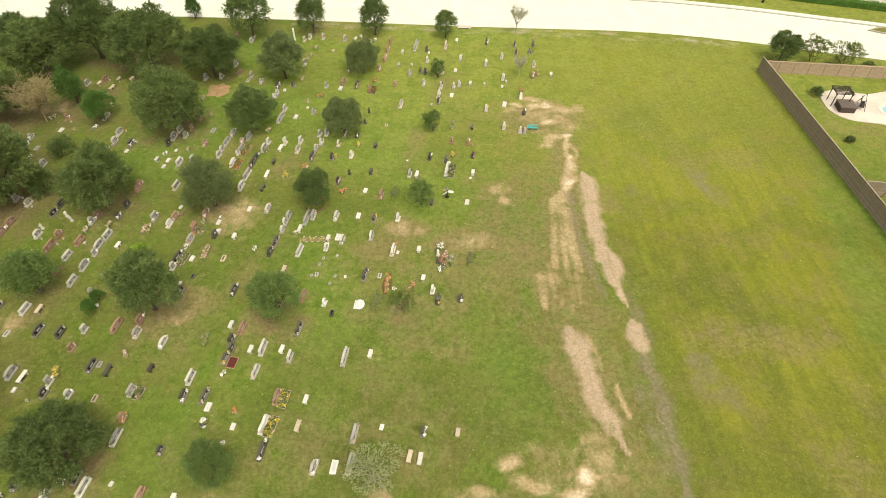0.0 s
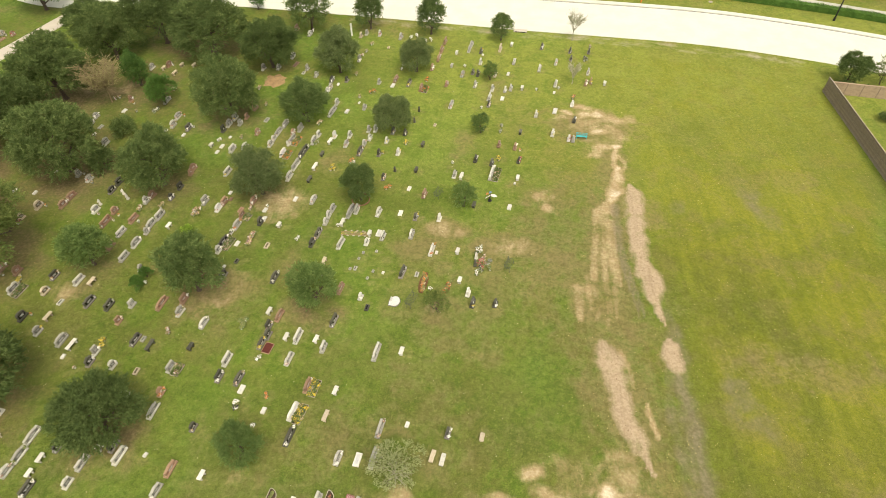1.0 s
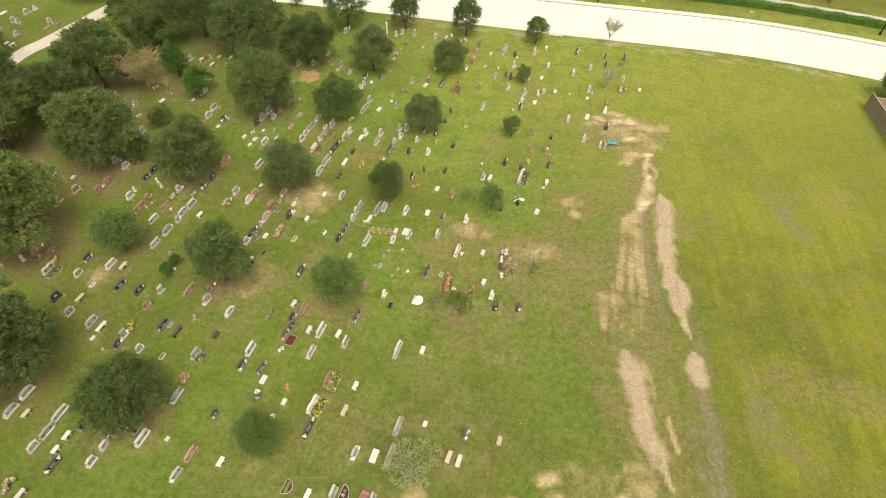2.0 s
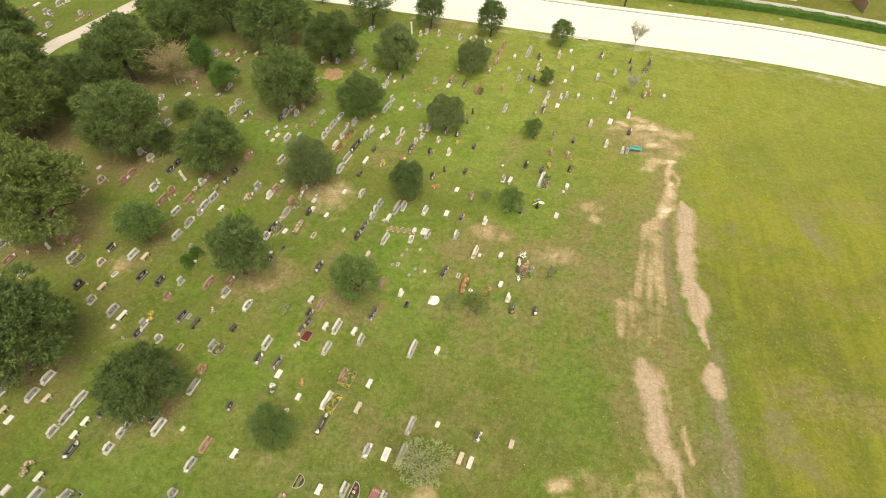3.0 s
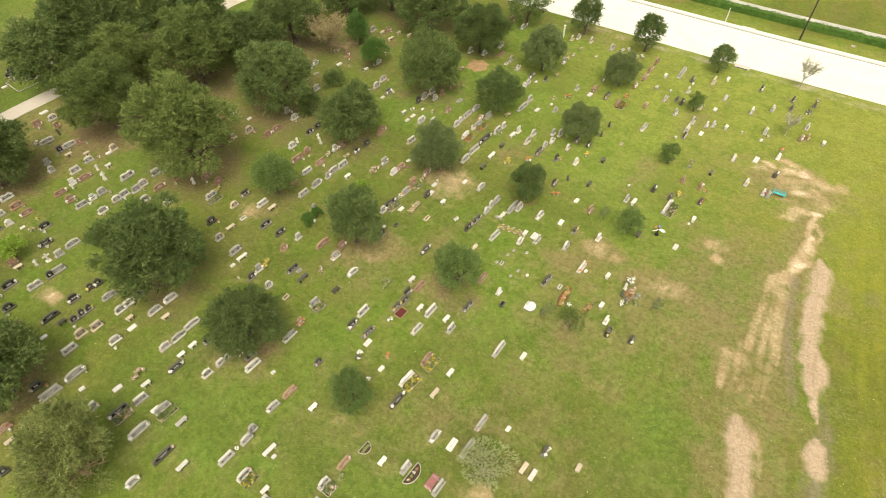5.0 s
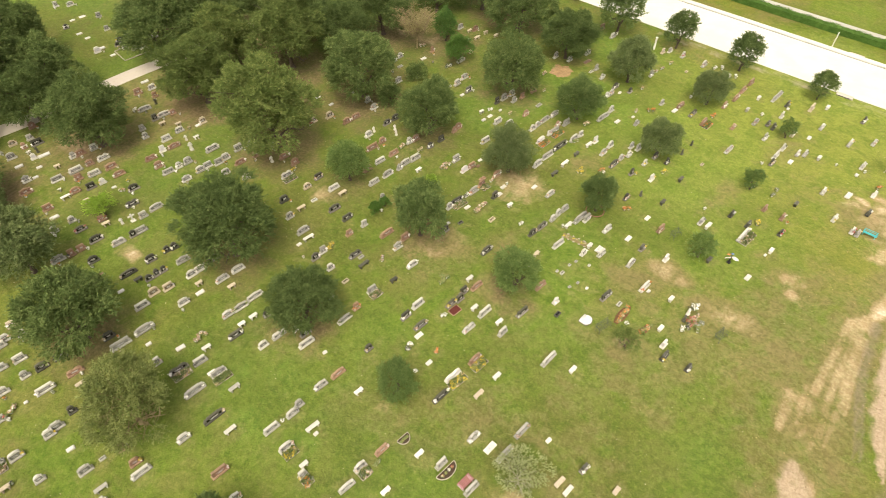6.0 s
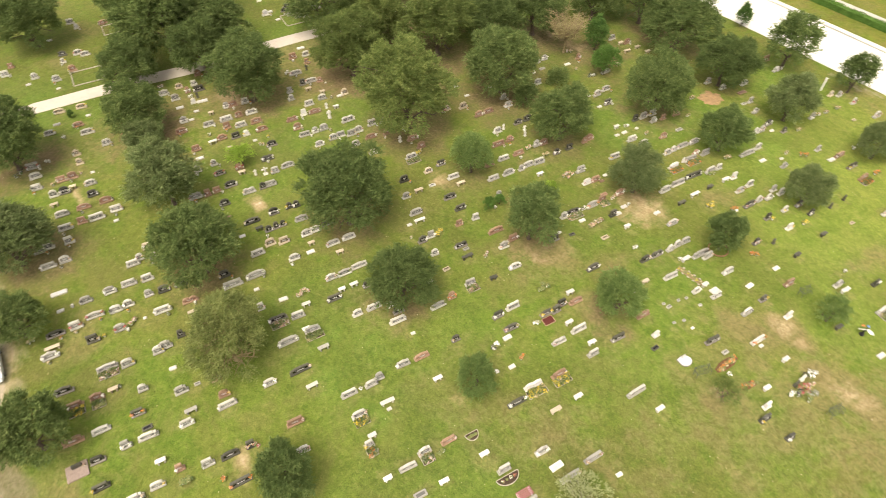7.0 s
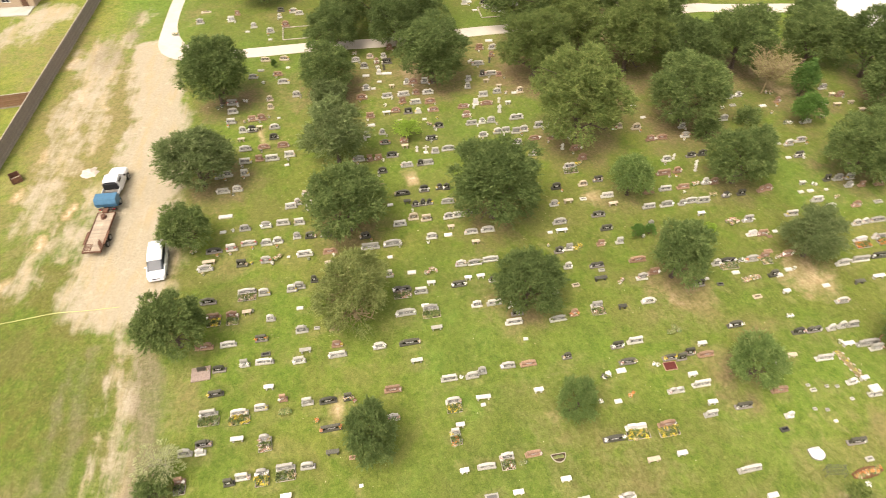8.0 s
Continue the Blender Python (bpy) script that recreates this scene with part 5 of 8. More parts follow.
# ---- fences ----
def fence(ax, ay, bx, by, height, label, rails_seen, panel_len=2.4, boards=None, rail=None):
    """A board fence from a to b: posts, rails and one mesh of boards for each bay."""
    a, b = Vector((ax, ay, 0)), Vector((bx, by, 0))
    n = max(1, round((b - a).length / panel_len))
    step = (b - a).length / n
    turn = math.degrees(math.atan2(by - ay, bx - ax))
    ob = thing("wooden_fence", pose(ax, ay, 0, 0, 0, turn), label, "fence")

    plank = [kept(("board", height, k, boards.name if boards else ""), lambda: done("board", box(bmesh.new(), 0, 0, height / 2 + 0.012 * k, 0.152, 0.02 + 0.006 * k, height, 0, Matrix.Rotation(0.004 * (k - 1), 4, "Y")), boards or FENCEWOOD)) for k in range(3)]
    run = (b - a).length
    count = round(run / 0.166)
    for k in range(count):
        part("board", plank[(k * 7 + k // 5) % 3], ob, pose((k + 0.5) * run / count, 0, 0.02))
    post = done("post", box(bmesh.new(), 0, 0, height / 2 - 0.1, 0.1, 0.1, height + 0.1, 0.01), rail or RAILWOOD)
    bar = done("rail", box(bmesh.new(), step / 2, 0, 0, step - 0.02, 0.045, 0.09), boards or FENCEWOOD)
    cap = done("cap", box(bmesh.new(), step / 2, 0, 0, step, 0.13, 0.04), rail or RAILWOOD)
    foot = done("kick_board", box(bmesh.new(), step / 2, 0, 0.1, step - 0.02, 0.03, 0.2, 0.005), rail or RAILWOOD)
    for k in range(n):
        part("post", post, ob, pose(k * step, -rails_seen * 0.085, 0))
        part("kick_board", foot, ob, pose(k * step, rails_seen * 0.04, 0))
        for z in (0.42, height * 0.55, height - 0.25):
            part("rail", bar, ob, pose(k * step, rails_seen * 0.042, z))
        part("cap", cap, ob, pose(k * step, 0, height + 0.035))
    return ob


fence(42.9, 73.0, 46.75, 24.0, 2.05, "tall weathered grey-brown wooden board fence with a pale cap", -1)
fence(-64.0, -29.6, -112.0, -17.8, 1.95, "long weathered grey wooden board fence beside the sandy yard", -1, boards=SILVERWOOD)
fence(-78.0, -26.2, -79.0, -36.0, 1.8, "reddish-brown wooden fence between two back gardens", 1, boards=plain("red_brown_boards", (0.26, 0.15, 0.085), 0.9))
fence(45.2, 48.3, 58.0, 46.6, 1.85, "dark wooden fence between two back gardens", 1)


def panel_wall(ax, ay, bx, by, height):
    a, b = Vector((ax, ay, 0)), Vector((bx, by, 0))
    n = round((b - a).length / 1.9)
    step = (b - a).length / n
    ob = thing("garden_wall", pose(ax, ay, 0, 0, 0, math.degrees(math.atan2(by - ay, bx - ax))), "tan panelled masonry garden wall with joints and a coping", "wall")
    tan = plain("tan_masonry", (0.40, 0.30, 0.20), 0.9, 0, 0.25, 4, 0.6)
    p = done("wall_panel", box(bmesh.new(), step / 2, 0, height / 2 - 0.05, step - 0.07, 0.14, height, 0.015), tan)
    q = done("pier", box(bmesh.new(), 0, 0, height / 2 - 0.05, 0.12, 0.2, height + 0.04, 0.015), plain("dark_tan_masonry", (0.26, 0.2, 0.14), 0.9))
    c = done("coping", box(bmesh.new(), step / 2, 0, height, step, 0.24, 0.08, 0.015), tan)
    for k in range(n):
        part("wall_panel", p, ob, pose(k * step, 0, 0))
        part("pier", q, ob, pose(k * step, 0, 0))
        part("coping", c, ob, pose(k * step, 0, 0))


panel_wall(43.3, 72.6, 80.0, 68.6, 1.65)


# ---- the clipped hedge beyond the road ----
def hedge():
    way = [p for p in shifted(NEAR, 15.9) if -75 < p[0] < 110]
    r = np.random.RandomState(3)
    P = np.array(way)
    seg = np.hypot(*np.diff(P, axis=0).T)
    s = np.r_[0, np.cumsum(seg)]
    ob = thing("hedge", pose(0, 0, 0), "long low clipped green hedge beside the footpath", "hedge")
    core = done("core", ribbon(shifted(way, -0.5), shifted(way, 0.5), 0.82, 0.84), LEAVES["lawn"])
    part("core", core, ob)
    n = 30000
    u = r.rand(n) * s[-1]
    cx, cy = np.interp(u, s, P[:, 0]), np.interp(u, s, P[:, 1])
    side = r.uniform(-0.62, 0.62, n)
    z = 0.88 - 0.1 * r.rand(n)
    wall = r.rand(n) < 0.4
    side = np.where(wall, np.sign(side) * (0.55 + 0.1 * r.rand(n)), side)
    z = np.where(wall, r.uniform(0.05, 0.85, n), z) + 0.07 * np.sin(u * 1.7)
    c = np.stack([cx, cy + side, z], -1)
    d = r.normal(size=(n, 3))
    d[:, 2] = abs(d[:, 2])
    d /= np.linalg.norm(d, axis=1)[:, None]
    e = np.cross(d, r.normal(size=(n, 3)))
    e /= np.linalg.norm(e, axis=1)[:, None]
    v = np.stack([c, c + d * 0.1 + e * 0.05, c + d * 0.2, c + d * 0.1 - e * 0.05], 1).reshape(-1, 3)
    f = np.arange(n * 4).reshape(n, 4)
    part("foliage", mesh_of("foliage", v.tolist(), f.tolist(), LEAVES["lawn"]), ob)


hedge()


# ---- vehicles ----
PAINT = plain("white_car_paint", (0.68, 0.69, 0.68), 0.25, 0.0, 0.06, 1, 0.0)
GLASS = plain("dark_window_glass", (0.035, 0.04, 0.045), 0.2, 0.0, 0.1, 1, 0.0)
SCREEN = plain("hazy_windscreen", (0.055, 0.065, 0.07), 0.3, 0.0, 0.1, 1, 0.0)
TYRE = plain("black_rubber", (0.018, 0.018, 0.018), 0.85)
STEEL = plain("grey_steel", (0.35, 0.35, 0.35), 0.45, 0.6)
RUST = plain("rusty_steel", (0.17, 0.085, 0.05), 0.85, 0.1, 0.5, 4, 0.5)
DECKING = plain("worn_trailer_planks", (0.47, 0.385, 0.275), 0.95, 0, 0.65, 1.4, 0.6)
BLUE = plain("faded_blue_paint", (0.055, 0.16, 0.25), 0.5, 0.0, 0.2, 2, 0.1)
BLACK = plain("black_plastic", (0.02, 0.02, 0.02), 0.6)
LAMP = plain("clear_lamp_lens", (0.6, 0.6, 0.58), 0.15)
REDLAMP = plain("red_lamp_lens", (0.4, 0.02, 0.02), 0.2)


def loft(sections, material, name):
    """A body through cross sections: each (x, half width low, half width high, z low, z waist, z top)."""
    bm = bmesh.new()
    rings = []
    for x, wl, wt, z0, zw, z1 in sections:
        ring = [(-wl, z0), (-wl * 1.04, (z0 + zw) / 2), (-wl, zw), (-wt, z1 - 0.04), (-wt * 0.85, z1), (wt * 0.85, z1), (wt, z1 - 0.04), (wl, zw), (wl * 1.04, (z0 + zw) / 2), (wl, z0)]
        rings.append([bm.verts.new((x, y, z)) for y, z in ring])
    for a, b in zip(rings, rings[1:]):
        for k in range(len(a)):
            bm.faces.new((a[k], a[(k + 1) % len(a)], b[(k + 1) % len(a)], b[k]))
    bm.faces.new(rings[0][::-1])
    bm.faces.new(rings[-1])
    return done(name, bm, material)


def wheel(parent, x, y, r, w=0.22):
    turn = Matrix.Translation((x, y, r - 0.02)) @ Matrix.Rotation(math.pi / 2, 4, "X")
    tyre = kept(("tyre", r, w), lambda: done("tyre", lathe(bmesh.new(), [(r * 0.6, -w / 2), (r * 0.94, -w / 2), (r, -w / 4), (r, w / 4), (r * 0.94, w / 2), (r * 0.6, w / 2)], 16), TYRE))
    rim = kept(("rim", r, w), lambda: done("rim", lathe(bmesh.new(), [(r * 0.62, -w / 2 - 0.01), (r * 0.2, -w / 2 - 0.02), (r * 0.2, w / 2 + 0.02), (r * 0.62, w / 2 + 0.01)], 12), STEEL))
    ob = part("wheel", tyre, parent, turn)
    part("rim", rim, ob)


def van(x, y, turn):
    ob = thing("minivan", pose(x, y, 0, 0, 0, turn) @ Matrix.Scale(0.88, 4), "white minivan parked on the sandy way under a tree", "car")
    part("body", loft([(-2.4, 0.82, 0.70, 0.42, 0.95, 1.2), (-2.3, 0.92, 0.78, 0.3, 1.0, 1.35), (-1.2, 0.96, 0.84, 0.26, 1.02, 1.08), (0.9, 0.96, 0.84, 0.26, 1.0, 1.06), (1.5, 0.95, 0.82, 0.26, 0.94, 1.0), (2.2, 0.9, 0.74, 0.3, 0.76, 0.82), (2.42, 0.78, 0.62, 0.36, 0.6, 0.66)], PAINT, "body"), ob)
    part("roof", loft([(-2.33, 0.74, 0.66, 1.28, 1.60, 1.66), (-2.0, 0.78, 0.7, 1.58, 1.7, 1.76), (-0.4, 0.79, 0.72, 1.6, 1.74, 1.8), (0.55, 0.76, 0.68, 1.56, 1.66, 1.72), (0.62, 0.70, 0.6, 1.56, 1.62, 1.66)], PAINT, "roof"), ob)
    part("window_band", loft([(-2.28, 0.80, 0.73, 1.0, 1.3, 1.6), (-1.0, 0.88, 0.76, 1.04, 1.35, 1.68), (0.5, 0.88, 0.72, 1.02, 1.32, 1.66), (0.95, 0.84, 0.7, 1.0, 1.15, 1.3)], GLASS, "window_band"), ob, None, "dark side windows")
    part("windscreen", loft([(0.56, 0.74, 0.68, 1.3, 1.5, 1.67), (0.8, 0.80, 0.72, 1.1, 1.3, 1.5), (1.55, 0.82, 0.74, 0.9, 0.96, 1.03)], SCREEN, "windscreen"), ob, None, "hazy sloping windscreen")
    part("bumper", done("bumper", box(bmesh.new(), 2.42, 0, 0.42, 0.16, 1.6, 0.24, 0.05), PAINT), ob)
    part("grille", done("grille", box(bmesh.new(), 2.45, 0, 0.6, 0.06, 0.8, 0.1, 0.01), BLACK), ob)
    for s in (-1, 1):
        part("headlight", done("headlight", box(bmesh.new(), 2.3, s * 0.66, 0.7, 0.22, 0.26, 0.13, 0.03), LAMP), ob)
        part("mirror", done("mirror", box(bmesh.new(), 0.98, s * 1.04, 1.08, 0.12, 0.2, 0.14, 0.03), PAINT), ob)
        part("tail_light", done("tail_light", box(bmesh.new(), -2.38, s * 0.8, 1.05, 0.08, 0.12, 0.4, 0.02), REDLAMP), ob)
        for wx in (-1.45, 1.5):
            wheel(ob, wx, s * 0.86, 0.34)


def truck(x, y, turn):
    ob = thing("pickup_truck", pose(x, y, 0, 0, 0, turn) @ Matrix.Diagonal((1, 0.9, 1, 1)), "white work truck carrying a faded blue steel box", "truck")
    part("bonnet", loft([(1.3, 0.94, 0.86, 0.5, 1.1, 1.25), (2.2, 0.94, 0.82, 0.5, 1.08, 1.2), (2.75, 0.9, 0.74, 0.5, 0.98, 1.08), (2.9, 0.84, 0.66, 0.56, 0.85, 0.92)], PAINT, "bonnet"), ob)
    part("cab", loft([(-0.55, 0.92, 0.78, 0.5, 1.15, 1.82), (-0.4, 0.95, 0.8, 0.5, 1.2, 1.92), (0.55, 0.95, 0.8, 0.5, 1.2, 1.92), (0.75, 0.95, 0.76, 0.5, 1.2, 1.82), (1.35, 0.95, 0.86, 0.5, 1.15, 1.28)], PAINT, "cab"), ob)
    part("windscreen", loft([(0.8, 0.74, 0.7, 1.4, 1.6, 1.8), (1.34, 0.82, 0.76, 1.2, 1.28, 1.33)], GLASS, "windscreen"), ob)
    part("rear_window", done("rear_window", box(bmesh.new(), -0.57, 0, 1.55, 0.05, 1.3, 0.4, 0.01), GLASS), ob)
    for s in (-1, 1):
        part("side_window", done("side_window", box(bmesh.new(), 0.1, s * 0.885, 1.5, 0.9, 0.06, 0.36, 0.01), GLASS), ob)
        part("mirror", done("mirror", box(bmesh.new(), 1.05, s * 1.15, 1.35, 0.12, 0.26, 0.26, 0.03), BLACK), ob)
        part("headlight", done("headlight", box(bmesh.new(), 2.86, s * 0.66, 0.82, 0.12, 0.26, 0.16, 0.02), LAMP), ob)
        part("side_rail", done("side_rail", box(bmesh.new(), -1.75, s * 0.9, 0.8, 2.3, 0.12, 0.16, 0.02), BLACK), ob)
        part("bed_side", done("bed_side", box(bmesh.new(), -1.32, s * 0.93, 0.98, 1.2, 0.1, 0.34, 0.03), PAINT), ob)
        for wx in (-2.1, 1.95):
            wheel(ob, wx, s * 0.9, 0.42, 0.28)
    part("chassis", done("chassis", box(bmesh.new(), -1.2, 0, 0.62, 4.0, 0.9, 0.22, 0.02), BLACK), ob)
    bm = bmesh.new()
    for k in range(5):
        box(bm, -0.85 - 0.22 * k, 0, 0.86 + 0.02 * (k % 2), 0.12, 1.7, 0.14, 0.02)
    part("cab_guard", done("cab_guard", box(bmesh.new(), -0.72, 0, 1.3, 0.12, 1.75, 0.8, 0.03), BLACK), ob, None, "black guard behind the cab")
    part("load_rack", done("load_rack", bm, plain("dusty_machinery", (0.27, 0.25, 0.21), 0.7, 0.2)), ob)
    bm = bmesh.new()
    corners = [[bm.verts.new((x, y, z)) for x, z in ((-3.3, 0.74), (-2.1, 0.74), (-1.98, 1.25), (-2.2, 1.72), (-3.2, 1.72), (-3.42, 1.25))] for y in (-1.2, 1.2)]
    for k in range(6):
        bm.faces.new((corners[0][k], corners[0][(k + 1) % 6], corners[1][(k + 1) % 6], corners[1][k]))
    bm.faces.new(corners[0][::-1])
    bm.faces.new(corners[1])
    part("blue_box", done("blue_box", bm, BLUE), ob, None, "faded blue steel box with sloping sides")
    part("rear_bumper", done("rear_bumper", box(bmesh.new(), -3.45, 0, 0.6, 0.2, 2.0, 0.2, 0.02), BLACK), ob)
    for s in (-1, 1):
        part("tail_light", done("tail_light", box(bmesh.new(), -3.56, s * 0.8, 0.62, 0.05, 0.2, 0.12), REDLAMP), ob)


def trailer(x, y, turn):
    ob = thing("flatbed_trailer", pose(x, y, 0, 0, 0, turn) @ Matrix.Diagonal((1, 0.8, 1, 1)), "rusty flatbed trailer with a worn plank deck", "trailer")
    for k in range(9):
        part("plank", kept("plank", lambda: done("plank", box(bmesh.new(), 0, 0, 0.74, 5.4, 0.222, 0.05, 0.004), DECKING)), ob, pose(0, -0.9 + 0.225 * k, 0))
    for s in (-1, 1):
        part("side_rail", done("side_rail", box(bmesh.new(), 0, s * 1.08, 0.72, 5.6, 0.12, 0.2, 0.01), RUST), ob)
        part("drawbar", done("drawbar", tube(bmesh.new(), (2.7, s * 0.8, 0.62), (4.2, 0, 0.62), 0.07, 0.07, 6), RUST), ob)
        part("mudguard", done("mudguard", box(bmesh.new(), -0.9, s * 1.2, 0.84, 1.8, 0.3, 0.06, 0.01), RUST), ob)
        for wx in (-1.35, -0.45):
            wheel(ob, wx, s * 1.2, 0.36, 0.22)
    for k in (-1, 1):
        part("end_rail", done("end_rail", box(bmesh.new(), k * 2.75, 0, 0.72, 0.1, 2.05, 0.18, 0.01), RUST), ob)
    part("winch", done("winch", box(bmesh.new(), 2.9, 0.1, 0.9, 0.5, 0.7, 0.3, 0.05), RUST), ob)
    part("cable_drum", done("cable_drum", lathe(bmesh.new(), [(0.34, 0.76), (0.36, 0.82), (0.2, 0.86), (0.2, 0.98), (0.3, 1.02), (0.3, 1.06), (0.08, 1.08)], 14, (2.05, 0.1, 0)), RUST), ob, None, "rusty cable drum")
    bm = bmesh.new()
    for k in range(5):
        box(bm, -2.5 + 0.19 * k, 0.55, 0.79, 0.07, 0.75, 0.05, 0.005)
    for y in (0.2, 0.9):
        box(bm, -2.12, y, 0.787, 0.95, 0.06, 0.04, 0.005)
    part("ramp_grating", done("ramp_grating", bm, RUST), ob)
    bm = bmesh.new()
    for k in range(6):
        tube(bm, (-2.4 + 0.12 * k, -0.95, 0.78 + 0.05 * (k % 2)), (-1.7 + 0.1 * k, -0.45, 0.80 + 0.05 * (k % 3)), 0.05, 0.05, 5)
    part("chain_heap", done("chain_heap", bm, RUST), ob, None, "heap of rusty chain")


van(-44.4, -12.8, -6)
truck(-57.2, -16.7, 168)
trailer(-50.4, -18.1, 166)

# ---- the garden beyond the east fence ----
PAVING = make_concrete("pool_paving", (0.52, 0.45, 0.37), (0.62, 0.55, 0.46), (0.42, 0.34, 0.27))
DARKWOOD = plain("dark_stained_timber", (0.045, 0.035, 0.028), 0.7)
WATER = plain("pool_water", (0.26, 0.55, 0.63), 0.06, 0, 0.1, 2, 0.3)


def rounded(points, z, thick, material, name):
    """A flat slab with a curved outline through points."""
    way = smooth_way(list(points) + [points[0]], 6)[:-1]
    bm = bmesh.new()
    top = [bm.verts.new((x, y, z)) for x, y in way]
    low = [bm.verts.new((x, y, z - thick)) for x, y in way]
    bm.faces.new(top)
    for k in range(len(way)):
        n = (k + 1) % len(way)
        bm.faces.new((top[k], low[k], low[n], top[n]))
    return done(name, bm, material)


deck = thing("pool_deck", pose(0, 0, 0), "curved pale paved pool deck on the lawn", "deck")
part("paving", rounded([(48.8, 67.4), (51.6, 68.2), (55, 67.2), (60, 68), (66, 66), (66, 60), (60, 58.2), (54.5, 60.6), (50.4, 61.7), (48.7, 63.8)], 0.06, 0.2, PAVING, "paving"), deck)
pool = thing("swimming_pool", pose(0, 0, 0), "turquoise swimming pool with a pale rim", "pool")
part("rim", rounded([(54.9, 64.2), (57, 65.4), (61, 65.2), (64, 63.5), (61, 60.8), (57.4, 61.2), (55.1, 62.6)], 0.10, 0.14, plain("pale_pool_coping", (0.60, 0.56, 0.48), 0.8, 0, 0.15), "rim"), pool)
part("water", rounded([(55.4, 64.0), (57.3, 64.9), (60.8, 64.7), (63.3, 63.4), (60.8, 61.3), (57.6, 61.7), (55.5, 62.8)], 0.106, 0.1, WATER, "water"), pool)


def pergola(x, y, turn):
    ob = thing("pergola", pose(x, y, 0, 0, 0, turn) @ Matrix.Scale(0.76, 4), "dark timber pergola open to the sky over a patio", "pergola")
    for sx in (-1, 1):
        for sy in (-1, 1):
            part("post", kept("pergola post", lambda: done("post", box(bmesh.new(), 0, 0, 1.15, 0.12, 0.12, 2.3, 0.01), DARKWOOD)), ob, pose(1.25 * sx, 1.0 * sy, 0.05))
        part("beam", kept("pergola beam", lambda: done("beam", box(bmesh.new(), 0, 0, 2.42, 0.1, 2.6, 0.16, 0.01), DARKWOOD)), ob, pose(1.25 * sx, 0, 0))
    for k in range(8):
        part("rafter", kept("rafter", lambda: done("rafter", box(bmesh.new(), 0, 0, 2.56, 3.0, 0.07, 0.12), DARKWOOD)), ob, pose(0, -1.2 + 0.343 * k, 0))


pergola(50.2, 65.2, -6)
tub = thing("hot_tub", pose(50.6, 63.9, 0.05, 0, 0, -6) @ Matrix.Scale(0.9, 4), "square hot tub with a dark brown cover", "hot tub")
part("shell", done("shell", box(bmesh.new(), 0, 0, 0.4, 2.1, 2.0, 0.8, 0.06), plain("brown_cladding", (0.07, 0.05, 0.04), 0.7)), tub)
part("cover", done("cover", box(bmesh.new(), 0, 0, 0.87, 2.2, 2.1, 0.14, 0.05), plain("brown_vinyl", (0.13, 0.10, 0.08), 0.5)), tub)
seat = thing("garden_swing", pose(52.9, 64.3, 0.05, 0, 0, 60), "dark metal garden swing seat beside the tub", "garden seat")
part("seat", done("seat", box(bmesh.new(), 0, 0, 0.45, 1.6, 0.5, 0.08, 0.02), DARKWOOD), seat)
part("backrest", done("backrest", box(bmesh.new(), 0, 0.3, 0.85, 1.6, 0.07, 0.7, 0.02, Matrix.Rotation(-0.2, 4, "X")), DARKWOOD), seat)
for s in (-1, 1):
    part("frame", done("frame", tube(tube(bmesh.new(), (s * 0.9, -0.5, 0), (s * 0.9, 0, 1.5), 0.04, 0.04, 5), (s * 0.9, 0.6, 0), (s * 0.9, 0, 1.5), 0.04, 0.04, 5), DARKWOOD), seat)


# ---- houses at the edge of the view ----
BRICK = plain("tan_brick", (0.44, 0.34, 0.23), 0.9, 0, 0.25, 5, 0.5)
SHINGLE = plain("grey_brown_shingles", (0.16, 0.14, 0.12), 0.95, 0, 0.35, 4, 0.6)
TRIM = plain("white_trim", (0.76, 0.74, 0.68), 0.6, 0, 0.1)


